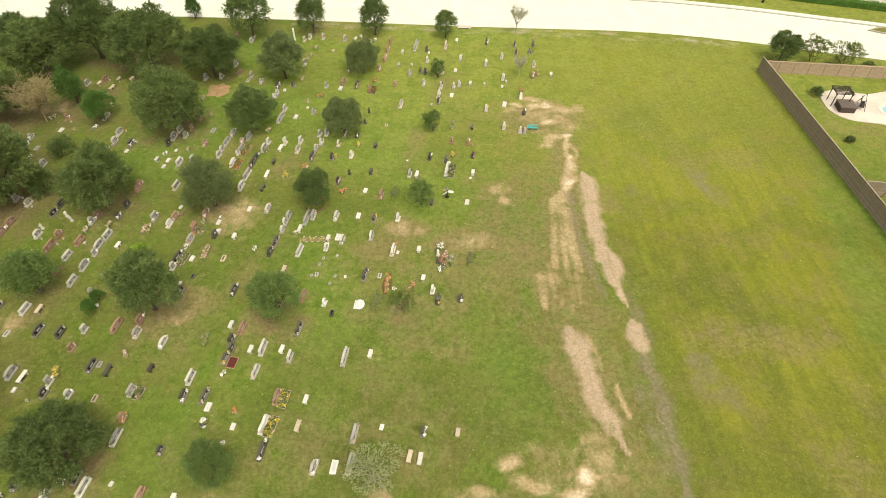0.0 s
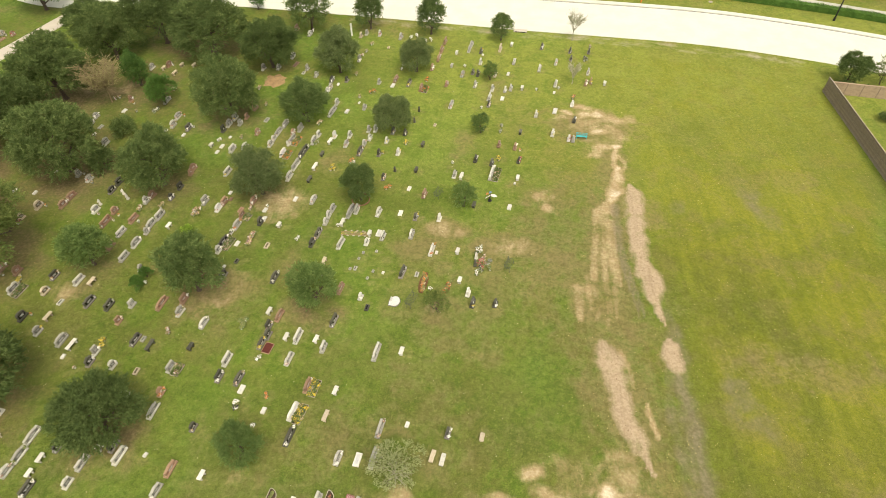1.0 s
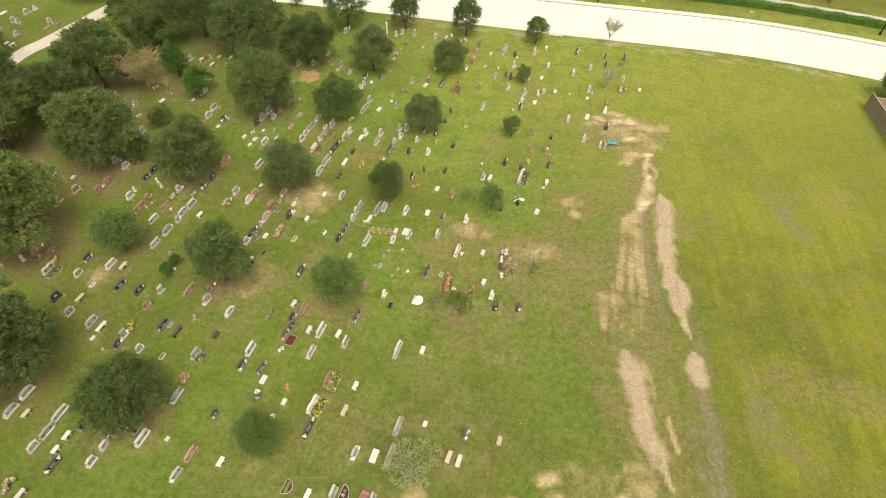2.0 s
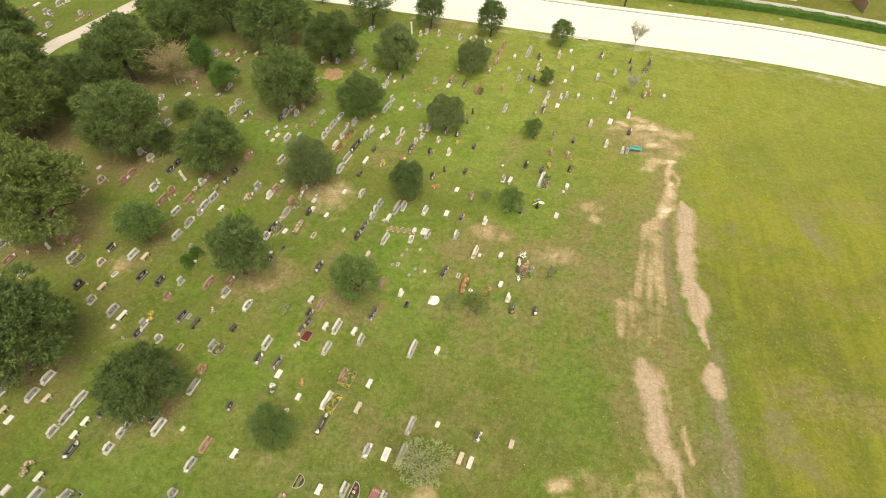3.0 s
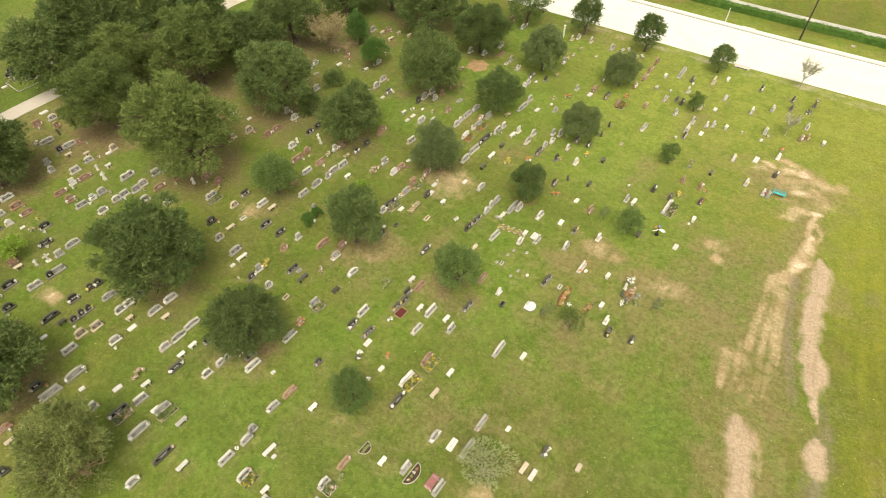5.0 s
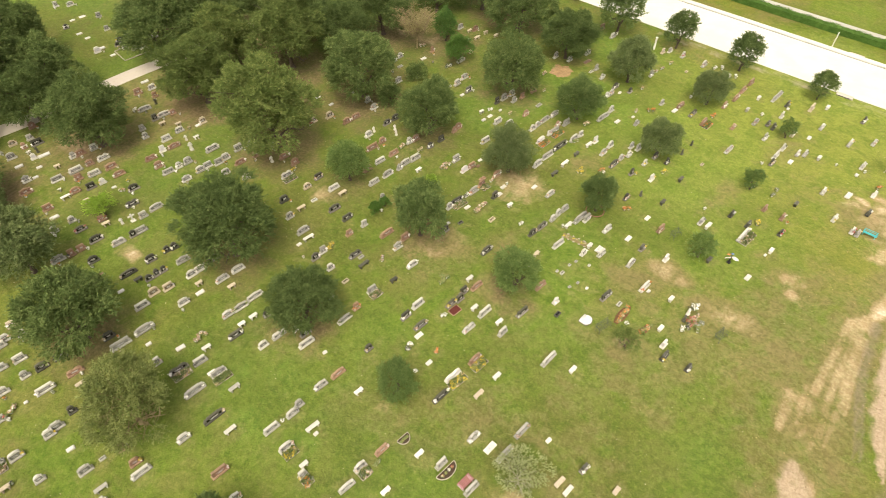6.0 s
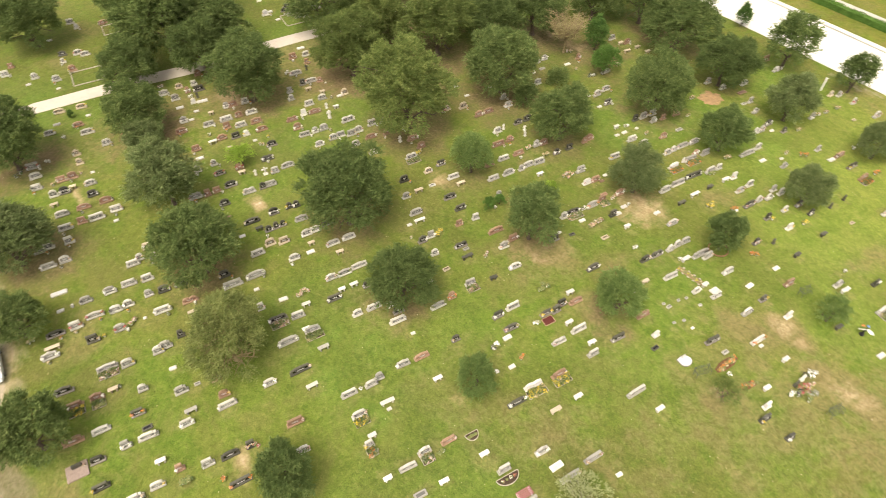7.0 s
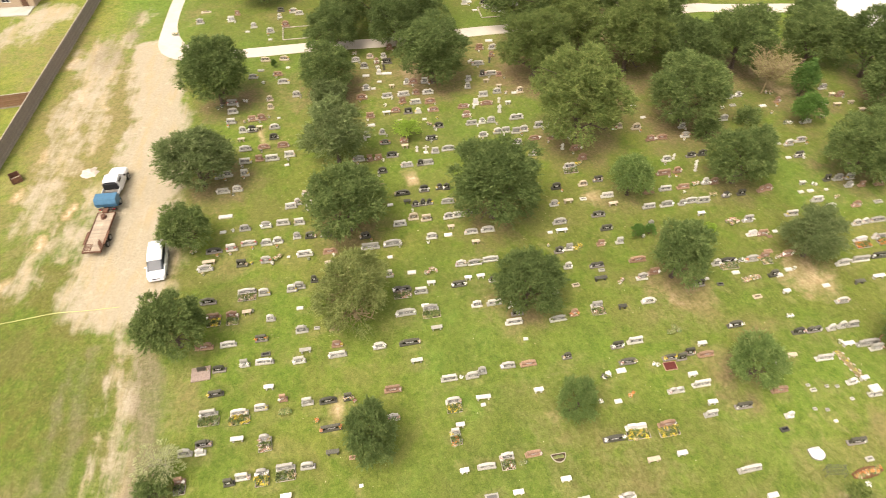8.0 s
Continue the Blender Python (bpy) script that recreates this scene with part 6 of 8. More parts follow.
def house(x, y, turn, w, d, label, at=None, roofed=True):
    """A single-storey house; the front, with its porch or patio centred on at, faces -y in its own frame."""
    at = -w / 4 if at is None else at
    ob = thing("house", pose(x, y, 0, 0, 0, turn), label, "house")
    bm = bmesh.new()
    box(bm, 0, d / 2, 1.4, w, d, 2.8)
    part("wall", done("wall", bm, BRICK), ob)
    bm = bmesh.new()
    a = [bm.verts.new(p) for p in ((-w / 2 - 0.5, -0.5, 2.8), (w / 2 + 0.5, -0.5, 2.8), (w / 2 + 0.5, d + 0.5, 2.8), (-w / 2 - 0.5, d + 0.5, 2.8))]
    b = [bm.verts.new(p) for p in ((-w / 2 + d / 2, d / 2, 5.6), (w / 2 - d / 2, d / 2, 5.6))]
    for f in ((a[0], a[1], b[1], b[0]), (a[1], a[2], b[1]), (a[2], a[3], b[0], b[1]), (a[3], a[0], b[0]), tuple(a[::-1])):
        bm.faces.new(f)
    part("roof", done("roof", bm, SHINGLE), ob)
    part("porch_floor", done("porch_floor", box(bmesh.new(), at, -1.5, 0.05, 5.2, 2.9, 0.2, 0.02), WALKWAY), ob)
    if roofed:
        part("porch_roof", done("porch_roof", box(bmesh.new(), at, -1.4, 2.66, 5.6, 3.0, 0.16), SHINGLE), ob)
        for k in (-1, 0, 1):
            part("porch_post", done("porch_post", box(bmesh.new(), at + 2.4 * k, -2.8, 1.3, 0.2, 0.2, 2.6, 0.01), TRIM), ob)
    door = part("door", done("door", box(bmesh.new(), at + 1.4, -0.03, 1.1, 0.95, 0.06, 2.1, 0.01), plain("brown_door", (0.12, 0.06, 0.035), 0.5)), ob)
    part("door_handle", done("door_handle", box(bmesh.new(), at + 1.05, -0.09, 1.05, 0.12, 0.05, 0.03), STEEL), door)
    for k in range(3):
        wx = at - 1.2 if k == 0 else (w / 8 if at < 0 else -0.4 * w) + (k - 1) * w / 4
        win = part("window", done("window", box(bmesh.new(), wx, -0.03, 1.5, 1.3, 0.06, 1.3, 0.01), TRIM), ob)
        for q in (-1, 1):
            part("pane", done("pane", box(bmesh.new(), wx + q * 0.3, -0.07, 1.5, 0.52, 0.03, 1.1), GLASS), win)


house(38.6, 106.4, -7, 17, 10, "single-storey tan brick house with a white-posted porch")
house(-108.6, -36.1, 77, 15, 10, "single-storey tan brick house with a pale patio", 4.7, False)


def patio_chair(x, y, turn):
    ob = thing("patio_chair", pose(x, y, 0.14, 0, 0, turn), "dark metal patio chair on a porch", "chair")
    part("seat", kept("pc seat", lambda: done("seat", box(bmesh.new(), 0, 0, 0.42, 0.55, 0.55, 0.07, 0.02), DARKWOOD)), ob)
    part("backrest", kept("pc back", lambda: done("backrest", box(bmesh.new(), 0, 0.27, 0.72, 0.55, 0.06, 0.6, 0.02), DARKWOOD)), ob)
    for sx in (-1, 1):
        for sy in (-1, 1):
            part("leg", kept("pc leg", lambda: done("leg", box(bmesh.new(), 0, 0, 0.2, 0.05, 0.05, 0.42), DARKWOOD)), ob, pose(0.22 * sx, 0.22 * sy, 0))


patio_chair(33.2, 104.6, 20)
patio_chair(34.5, 104.2, -50)
fence(28.0, 102.3, 27.2, 118.0, 1.8, "brown wooden side fence by a house", 1, boards=plain("brown_boards", (0.30, 0.20, 0.12), 0.9))
fence(46.0, 101.6, 44.0, 116.0, 1.8, "brown wooden garden fence by a house", 1, boards=plain("tan_boards", (0.36, 0.25, 0.15), 0.9))

# ---- beside the road ----
pole = thing("utility_pole", pose(9.6, 96.6, 0), "dark slender utility pole on the grass verge", "pole")
part("pole", done("pole", tube(bmesh.new(), (0, 0, -0.3), (0, 0, 9.0), 0.13, 0.09, 10), DARKWOOD), pole)
part("crossarm", done("crossarm", box(bmesh.new(), 0, 0, 8.4, 1.8, 0.1, 0.12), DARKWOOD), pole)
pole = thing("street_lamp", pose(50.6, 92.6, 0), "dark metal street lamp on the grass verge", "street lamp")
part("pole", done("pole", tube(bmesh.new(), (0, 0, -0.1), (0, 0, 8.0), 0.11, 0.07, 10), BLACK), pole)
part("collar", done("collar", tube(bmesh.new(), (0, 0, -0.05), (0, 0, 0.5), 0.2, 0.16, 10), BLACK), pole)
part("arm", done("arm", tube(bmesh.new(), (0, 0, 7.9), (0, -1.6, 8.1), 0.05, 0.04, 6), BLACK), pole)
part("lamp_head", done("lamp_head", box(bmesh.new(), 0, -1.8, 8.08, 0.24, 0.6, 0.12, 0.03), BLACK), pole)
post = thing("marker_post", pose(-1.0, 96.9, 0), "slim pale marker post on the verge", "post")
part("post", done("post", tube(bmesh.new(), (0, 0, -0.1), (0, 0, 2.2), 0.05, 0.05, 8), TRIM), post)
part("cap", done("cap", box(bmesh.new(), 0, 0, 2.22, 0.16, 0.16, 0.06, 0.01), TRIM), post)
ORANGE = plain("orange_paint", (0.55, 0.14, 0.03), 0.5)
hydrant = thing("fire_hydrant", pose(22.2, 95.9, 0) @ Matrix.Scale(0.75, 4), "orange fire hydrant on the grass verge", "hydrant")
part("barrel", done("barrel", lathe(bmesh.new(), [(0.2, -0.05), (0.2, 0.06), (0.13, 0.08), (0.13, 0.6), (0.17, 0.62), (0.17, 0.68), (0.1, 0.8), (0.03, 0.86)], 10), ORANGE), hydrant)
for s in (-1, 1):
    part("nozzle", done("nozzle", tube(bmesh.new(), (s * 0.1, 0, 0.48), (s * 0.24, 0, 0.48), 0.07, 0.07, 8), ORANGE), hydrant)
for x, y in ((16.7, 98.2), (33.2, 97.0)):
    cover = thing("utility_cover", pose(x, y, 0), "small pale concrete utility cover in the verge", "cover", "utility covers")
    part("rim", kept("cover rim", lambda: done("rim", lathe(bmesh.new(), [(0.33, -0.1), (0.33, 0.05), (0.28, 0.06)], 14), KERBSTONE)), cover)
    part("lid", kept("cover lid", lambda: done("lid", lathe(bmesh.new(), [(0.26, 0.0), (0.26, 0.075), (0.1, 0.08)], 14), KERBSTONE)), cover)
for x, y in ((2.4, 96.4), (3.3, 85.0)):
    inlet = thing("storm_inlet", pose(x, y, 0.03, 0, 0, -4), "grey concrete storm drain inlet set in the kerb", "drain", "storm inlets")
    part("slab", kept("inlet slab", lambda: done("slab", box(bmesh.new(), 0, 0, 0.03, 2.0, 0.8, 0.14, 0.02), DRIVE)), inlet)
    part("opening", kept("inlet opening", lambda: done("opening", box(bmesh.new(), 0, -0.41, 0.055, 1.5, 0.03, 0.07), BLACK)), inlet)
island = thing("traffic_island", pose(66, 83.2, 0), "kerbed grass island in the road", "traffic island")
part("kerb", rounded([(-3.2, 0.3), (0, 1.2), (8, 0.2), (8, -2.2), (0, -1.0)], 0.2, 0.3, KERBSTONE, "kerb"), island)
part("turf", rounded([(-2.7, 0.3), (0, 0.9), (7.5, 0.0), (7.5, -1.9), (0, -0.7)], 0.22, 0.2, plain("dry_turf", (0.17, 0.17, 0.03), 0.95, 0, 0.4, 3, 0.6), "turf"), island)

# ---- odd things among the graves ----
TEAL = plain("turquoise_paint", (0.05, 0.42, 0.42), 0.5)
tb = thing("garden_bench", pose(10.9, 59.9, 0, 0, 0, -4) @ Matrix.Scale(0.92, 4), "turquoise painted slatted garden bench on the grass", "bench")
for k in range(3):
    part("slat", kept("teal slat", lambda: done("slat", box(bmesh.new(), 0, 0, 0.40, 1.45, 0.11, 0.035, 0.01), TEAL)), tb, pose(0, -0.12 + 0.13 * k, 0))
for k in range(2):
    part("back_rail", kept("teal rail", lambda: done("back_rail", box(bmesh.new(), 0, 0.26, 0.5, 1.45, 0.03, 0.05, 0.01), TEAL)), tb, pose(0, 0.03 * k, 0.2 * k))
for k in range(7):
    part("back_slat", kept("teal back slat", lambda: done("back_slat", box(bmesh.new(), 0, 0.275, 0.6, 0.05, 0.02, 0.2, 0.005), TEAL)), tb, pose(-0.6 + 0.2 * k, 0, 0))
for s in (-1, 1):
    part("leg", done("leg", box(box(bmesh.new(), s * 0.62, -0.15, 0.19, 0.05, 0.05, 0.42, 0.01), s * 0.62, 0.25, 0.35, 0.05, 0.05, 0.74, 0.01), TEAL), tb)
    part("armrest", done("armrest", box(bmesh.new(), s * 0.66, 0.05, 0.58, 0.06, 0.42, 0.035, 0.01), TEAL), tb)

IRON = plain("weathered_green_iron", (0.085, 0.105, 0.065), 0.8, 0.1, 0.3)


def iron_bench(x, y, turn, length):
    """An open park bench of thin iron slats, with the ground seen through it."""
    ob = thing("iron_bench", pose(x, y, 0, 0, 0, turn), "weathered green-grey open iron bench with thin slats", "bench", "iron benches")
    for k in range(5):
        part("slat", kept(("iron slat", length), lambda: done("slat", box(bmesh.new(), 0, 0, 0.42, length, 0.028, 0.016, 0.004), IRON)), ob, pose(0, -0.2 + 0.1 * k, 0))
    for k in range(4):
        part("back_slat", kept(("iron slat", length), lambda: None), ob, pose(0, 0.27 + 0.03 * k, 0.10 + 0.11 * k))
    for s in (-1, 1):
        bm = bmesh.new()
        tube(bm, (s * length * 0.47, -0.24, -0.03), (s * length * 0.47, -0.2, 0.42), 0.022, 0.022, 6)
        tube(bm, (s * length * 0.47, 0.22, -0.03), (s * length * 0.47, 0.26, 0.44), 0.022, 0.022, 6)
        tube(bm, (s * length * 0.47, 0.26, 0.44), (s * length * 0.47, 0.38, 0.86), 0.022, 0.018, 6)
        tube(bm, (s * length * 0.47, -0.22, 0.62), (s * length * 0.47, 0.31, 0.62), 0.02, 0.02, 6)
        part("side_frame", done("side_frame", bm, IRON), ob)


iron_bench(-6.1, 33.6, 68, 1.5)
iron_bench(2.8, 38.8, 72, 1.3)
iron_bench(-5.1, 48.3, 72, 1.3)


def long_bed(x, y, turn, w, d, tint, second, label):
    """A mulched grave bed heaped with flowers along its length."""
    ob = thing("flower_bed", pose(x, y, 0, 0, 0, turn), label, "flower bed", "grave beds")
    n = 16
    ring = [(w / 2 * math.cos(2 * math.pi * k / n) * (1 + 0.08 * math.sin(3 * k)), d / 2 * math.sin(2 * math.pi * k / n)) for k in range(n)]
    bm = bmesh.new()
    low, top = [bm.verts.new((a, b, -0.03)) for a, b in ring], [bm.verts.new((0.85 * a, 0.85 * b, 0.09)) for a, b in ring]
    bm.faces.new(top)
    for k in range(n):
        bm.faces.new((low[k], low[(k + 1) % n], top[(k + 1) % n], top[k]))
    part("mulch", done("mulch", bm, plain("brown_bark_mulch", (0.20, 0.10, 0.045), 0.95, 0, 0.5, 9, 0.8)), ob)
    count = max(5, int(w * 5))
    for k in range(count):
        bunch(ob, (tint, second, tint, "n")[k % 4], ((k + 0.5) / count - 0.5) * w * 0.86, rnd.uniform(-0.22, 0.22) * d, 0.06, rnd.uniform(0.17, 0.28))


long_bed(-5.35, 36.1, 84, 2.7, 0.85, "o", "t", "long mulched grave bed of orange and cream flowers")
long_bed(-3.0, 35.8, 75, 1.7, 0.6, "o", "t", "small mulched grave bed of orange flowers")

stand = thing("memorial_ornament", pose(0.45, 48.1, 0, 0, 0, 20), "dark stand with a white winged ornament and bright flowers", "ornament")
part("stand", done("stand", tube(tube(bmesh.new(), (0, 0, -0.03), (0, 0, 0.06), 0.22, 0.2, 10), (0, 0, 0.06), (0, 0, 0.95), 0.09, 0.06, 8), BLACK), stand)
for k, a in enumerate((-35, 215)):
    bm = bmesh.new()
    fan = [bm.verts.new((q, 0.05 * math.sin(7 * q), z)) for q, z in ((0, 0), (0.25, 0.16), (0.62, 0.14), (0.78, 0.0), (0.58, -0.14), (0.22, -0.14))]
    back = [bm.verts.new((v.co.x, v.co.y + 0.03, v.co.z)) for v in fan]
    bm.faces.new(fan)
    bm.faces.new(back[::-1])
    for q in range(6):
        bm.faces.new((fan[q], back[q], back[(q + 1) % 6], fan[(q + 1) % 6]))
    part("wing", done("wing", bm, CERAMIC), stand, pose(0, 0, 0.85, -50, 0, a), "white curved wing")
bunch(stand, "o", -0.25, 0.2, 0.8, 0.22)
part("bouquet", bloom_mesh(petals("blue_petals", (0.0, (0.08, 0.14, 0.42)), (1.0, (0.2, 0.3, 0.6))), 9, 30, 0.2), stand, pose(0.1, 0.3, 0.85) @ Matrix.Scale(0.18, 4), "blue flowers")


def mulch_bed(x, y, w, depth):
    """A kerbed plot covered in red mulch, with nothing planted in it."""
    ob = thing("flower_bed", facing(x, y), "kerbed grave bed covered in dark red mulch", "flower bed", "grave beds")
    bm = bmesh.new()
    for s in (-1, 1):
        box(bm, 0, s * w / 2, 0.02, depth, 0.06, 0.12, 0.015)
        box(bm, s * depth / 2, 0, 0.02, 0.06, w - 0.062, 0.12, 0.015)
    part("kerb", done("kerb", bm, GRANITE["r"]), ob)
    part("mulch", done("mulch", box(bmesh.new(), 0, 0, 0.02, depth - 0.06, w - 0.06, 0.1), MULCH), ob)


mulch_bed(-18.1, 27.45, 1.05, 0.75)


def tree_ring(x, y, r):
    """A ring of reddish edging bricks round a tree's foot."""
    ob = thing("tree_ring", pose(x, y, 0), "ring of reddish-brown edging bricks round a tree", "edging")
    n = round(2 * math.pi * r / 0.24)
    for k in range(n):
        a = 360 * k / n
        part("brick", kept("ring brick", lambda: done("brick", box(bmesh.new(), 0, 0, 0.05, 0.1, 0.21, 0.14, 0.015), plain("reddish_brick", (0.30, 0.16, 0.09), 0.9, 0, 0.3))), ob, pose(r * math.cos(radians(a)), r * math.sin(radians(a)), 0, 0, 0, a))


tree_ring(-13.5, 46.9, 0.95)


def crescent(x, y, turn, r, deep=1.15):
    """A half-round bed edged in white."""
    ob = thing("flower_bed", pose(x, y, 0, 0, 0, turn), "half-round grave bed of dark soil edged in white", "flower bed")
    bm = bmesh.new()
    n = 12
    pts = [(r * math.cos(math.pi * k / n), r * deep * math.sin(math.pi * k / n)) for k in range(n + 1)]
    for (ax, ay), (bx, by) in zip(pts, pts[1:]):
        d = math.hypot(bx - ax, by - ay)
        box(bm, (ax + bx) / 2, (ay + by) / 2, 0.03, d + 0.02, 0.06, 0.14, 0.02, Matrix.Rotation(math.atan2(by - ay, bx - ax), 4, "Z"))
    box(bm, 0, -0.02, 0.026, 2 * r, 0.06, 0.14, 0.02)
    part("edging", done("edging", bm, KERBSTONE), ob)
    bm = bmesh.new()
    bm.faces.new([bm.verts.new((0.96 * a, 0.96 * b, 0.07)) for a, b in pts])
    part("soil", done("soil", bm, SOIL), ob)
    for k in range(4):
        bunch(ob, ("m", "n", "w", "r")[k] if deep < 1 else "n", r * (0.55 - 0.36 * k), 0.25, 0.06, 0.15)


crescent(-14.4, 15.0, -100, 0.56)
crescent(-10.15, 14.9, -100, 0.95, 0.72)

PINK = plain("faded_pink_paint", (0.42, 0.17, 0.17), 0.6, 0, 0.3)
pb = thing("slatted_bench", pose(-8.3, 14.9, 0, 0, 0, 170), "faded pink slatted bench behind a grey headstone", "bench")
for k in range(5):
    part("slat", kept("pink slat", lambda: done("slat", box(bmesh.new(), 0, 0, 0.42, 0.09, 1.25, 0.035, 0.008), PINK)), pb, pose(-0.26 + 0.13 * k, 0, 0))
for s in (-1, 1):
    part("leg", kept("pink leg", lambda: done("leg", box(bmesh.new(), 0, 0, 0.2, 0.6, 0.06, 0.42, 0.01), CERAMIC)), pb, pose(0, 0.5 * s, 0))

# the crowded grave with its pots, ornaments and small figures
plot([(-0.35, 40.3, 0.8, "Okw"), (0.25, 39.5, 1.0, "Om"), (0.1, 38.9, 1.2, "Or"), (0.75, 39.0, 0.9, "Og"), (-0.1, 38.2, 0.8, "Ok"), (0.8, 38.4, 0.6, "On"), (-0.4, 37.7, 0.7, "Ow"),
      (-0.5, 39.6, 0.8, "Sw"), (-0.55, 38.7, 0.8, "Sk"), (-0.3, 40.9, 0.7, "Ow")])
scrap = new("balloon", kept("balloon", lambda: done("balloon", lathe(bmesh.new(), [(0.03, 0), (0.16, 0.12), (0.26, 0.32), (0.22, 0.5), (0.06, 0.6)], 10), plain("orange_foil", (0.75, 0.32, 0.02), 0.3))))
scrap.matrix_basis = pose(-69.4, -3.5, 6.9, 30, 10, 0) @ Matrix.Scale(0.55, 4)
tagged(scrap, "small orange balloon caught in a tree's crown", "balloon")

heart = thing("memorial_slab", pose(-7.95, 33.6, 0, 0, 0, -20) @ Matrix.Scale(0.66, 4), "broad white curved memorial slab with a grey stone", "memorial")
part("slab", rounded([(-0.2, -0.85), (0.75, -0.6), (1.0, 0.2), (0.55, 0.85), (-0.1, 0.8), (-0.45, 0.1)], 0.12, 0.2, CERAMIC, "slab"), heart)
# dark rim added to imitate the slab's thin shadow on the grass
part("border", rounded([(-0.25, -0.95), (0.82, -0.68), (1.1, 0.22), (0.6, 0.95), (-0.13, 0.9), (-0.55, 0.1)], 0.05, 0.12, GRANITE["d"], "border"), heart, None, "dark grey rim in place of the slab's thin shadow")
part("stone", tablet(2, 0.6, 0.5, 0.16, GRANITE["g"]), heart, pose(-0.25, 0.1, 0.12, 0, 0, 10))

trail = thing("flower_bed", pose(-13.1, 41.85, 0, 0, 0, 2), "long low bed of yellow flowers edged with stones", "flower bed")
part("soil", done("soil", box(bmesh.new(), 0, 0, 0.02, 3.0, 0.55, 0.1, 0.03), plain("straw_mulch", (0.30, 0.23, 0.11), 0.95, 0, 0.5, 9, 0.8)), trail)
for k in range(9):
    bunch(trail, "ytn"[k % 3], -1.3 + 0.32 * k, rnd.uniform(-0.12, 0.12), 0.05, 0.17)
for k in range(10):
    part("edge_stone", kept("edge stone", lambda: done("edge_stone", box(bmesh.new(), 0, 0, 0.05, 0.24, 0.12, 0.14, 0.04), KERBSTONE)), trail, pose(-1.35 + 0.3 * k, 0.34 * (1 if k % 2 else -1), 0, 0, 0, rnd.uniform(-25, 25)))


def mound(x, y, r, h, material, label, category):
    rr = np.random.RandomState(5)
    verts, faces, n = [(0, 0, h)], [], 22
    spread = [1 + 0.22 * math.sin(3 * k + 1) * rr.rand() + 0.15 * rr.randn() for k in range(n)]
    for j in range(1, 6):
        for k in range(n):
            a, q = 2 * math.pi * k / n, r * j / 5
            wob = spread[k] * (1 + 0.05 * rr.randn())
            verts.append((q * wob * math.cos(a), q * wob * math.sin(a), h * (1 - (j / 5) ** 1.3) * (1 + 0.35 * rr.randn()) - (0.06 if j == 5 else 0)))
    for k in range(n):
        faces.append((0, 1 + k, 1 + (k + 1) % n))
        for j in range(4):
            a, b = 1 + j * n, 1 + (j + 1) * n
            faces.append((a + k, b + k, b + (k + 1) % n, a + (k + 1) % n))
    ob = new("soil_mound", mesh_of("soil_mound", verts, faces, material, True))
    ob.matrix_basis = pose(x, y, -0.02)
    tagged(ob, label, category)


mound(-29.4, 68.8, 1.5, 0.36, plain("fresh_dug_earth", (0.40, 0.26, 0.13), 0.95, 0, 0.5, 3, 1.0), "mound of freshly dug orange-brown earth", "mound")
mound(-61.5, -19.6, 0.95, 0.3, plain("white_sand", (0.50, 0.45, 0.36), 0.95, 0, 0.2, 5, 0.8), "low heap of white sand on the yard", "sand heap")
ledger = thing("family_memorial", pose(-30.7, -10.0, 0, 0, 0, -8) @ Matrix.Scale(0.78, 4), "broad pinkish stone slab with a low dark stone on it", "memorial")
part("slab", done("slab", box(bmesh.new(), 0, 0, 0.05, 1.7, 2.0, 0.2, 0.03), plain("pinkish_stone", (0.33, 0.255, 0.205), 0.8, 0, 0.35)), ledger)
part("stone", tablet(1, 0.9, 0.5, 0.24, GRANITE["k"]), ledger, pose(-0.4, 0.1, 0.15))
part("vase", kept("vase", vase), ledger, pose(-0.2, 0.75, 0.15))
bunch(ledger, "m", -0.2, 0.75, 0.36, 0.16)
post = thing("white_post", pose(-21.4, 81.4, 0), "slim white post standing among the graves", "post")
part("shaft", done("shaft", box(bmesh.new(), 0, 0, 0.9, 0.2, 0.2, 1.8, 0.02), TRIM), post)
part("cap", done("cap", box(bmesh.new(), 0, 0, 1.83, 0.28, 0.28, 0.08, 0.02), TRIM), post)

crate = thing("wooden_crate", pose(-62.9, -27.2, 0, 0, 0, 20), "old reddish-brown open wooden crate on the grass", "crate")
for s in (-1, 1):
    part("side", done("side", box(bmesh.new(), 0, 0.5 * s, 0.35, 1.3, 0.06, 0.7, 0.01), RUST), crate)
    part("end", done("end", box(bmesh.new(), 0.62 * s, 0, 0.35, 0.06, 0.92, 0.7, 0.01), RUST), crate)
part("floor", done("floor", box(bmesh.new(), 0, 0, 0.06, 1.2, 0.9, 0.08), DECKING), crate)


def rope(points, r, material, label):
    way = smooth_way(points, 8)
    bm = bmesh.new()
    for a, b in zip(way, way[1:]):
        tube(bm, a, b, r, r, 5)
    ob = new("barrier_rope", done("barrier_rope", bm, material))
    tagged(ob, label, "rope")


rope([(-42.6, -32, 0.05), (-42.0, -26.5, 0.05), (-41.8, -23.8, 0.04), (-41.6, -21.8, 0.05), (-41.0, -19.4, 0.05), (-40.4, -16.4, 0.05)], 0.035, plain("yellow_rope", (0.5, 0.5, 0.2), 0.8), "pale yellow rope lying across the grass")


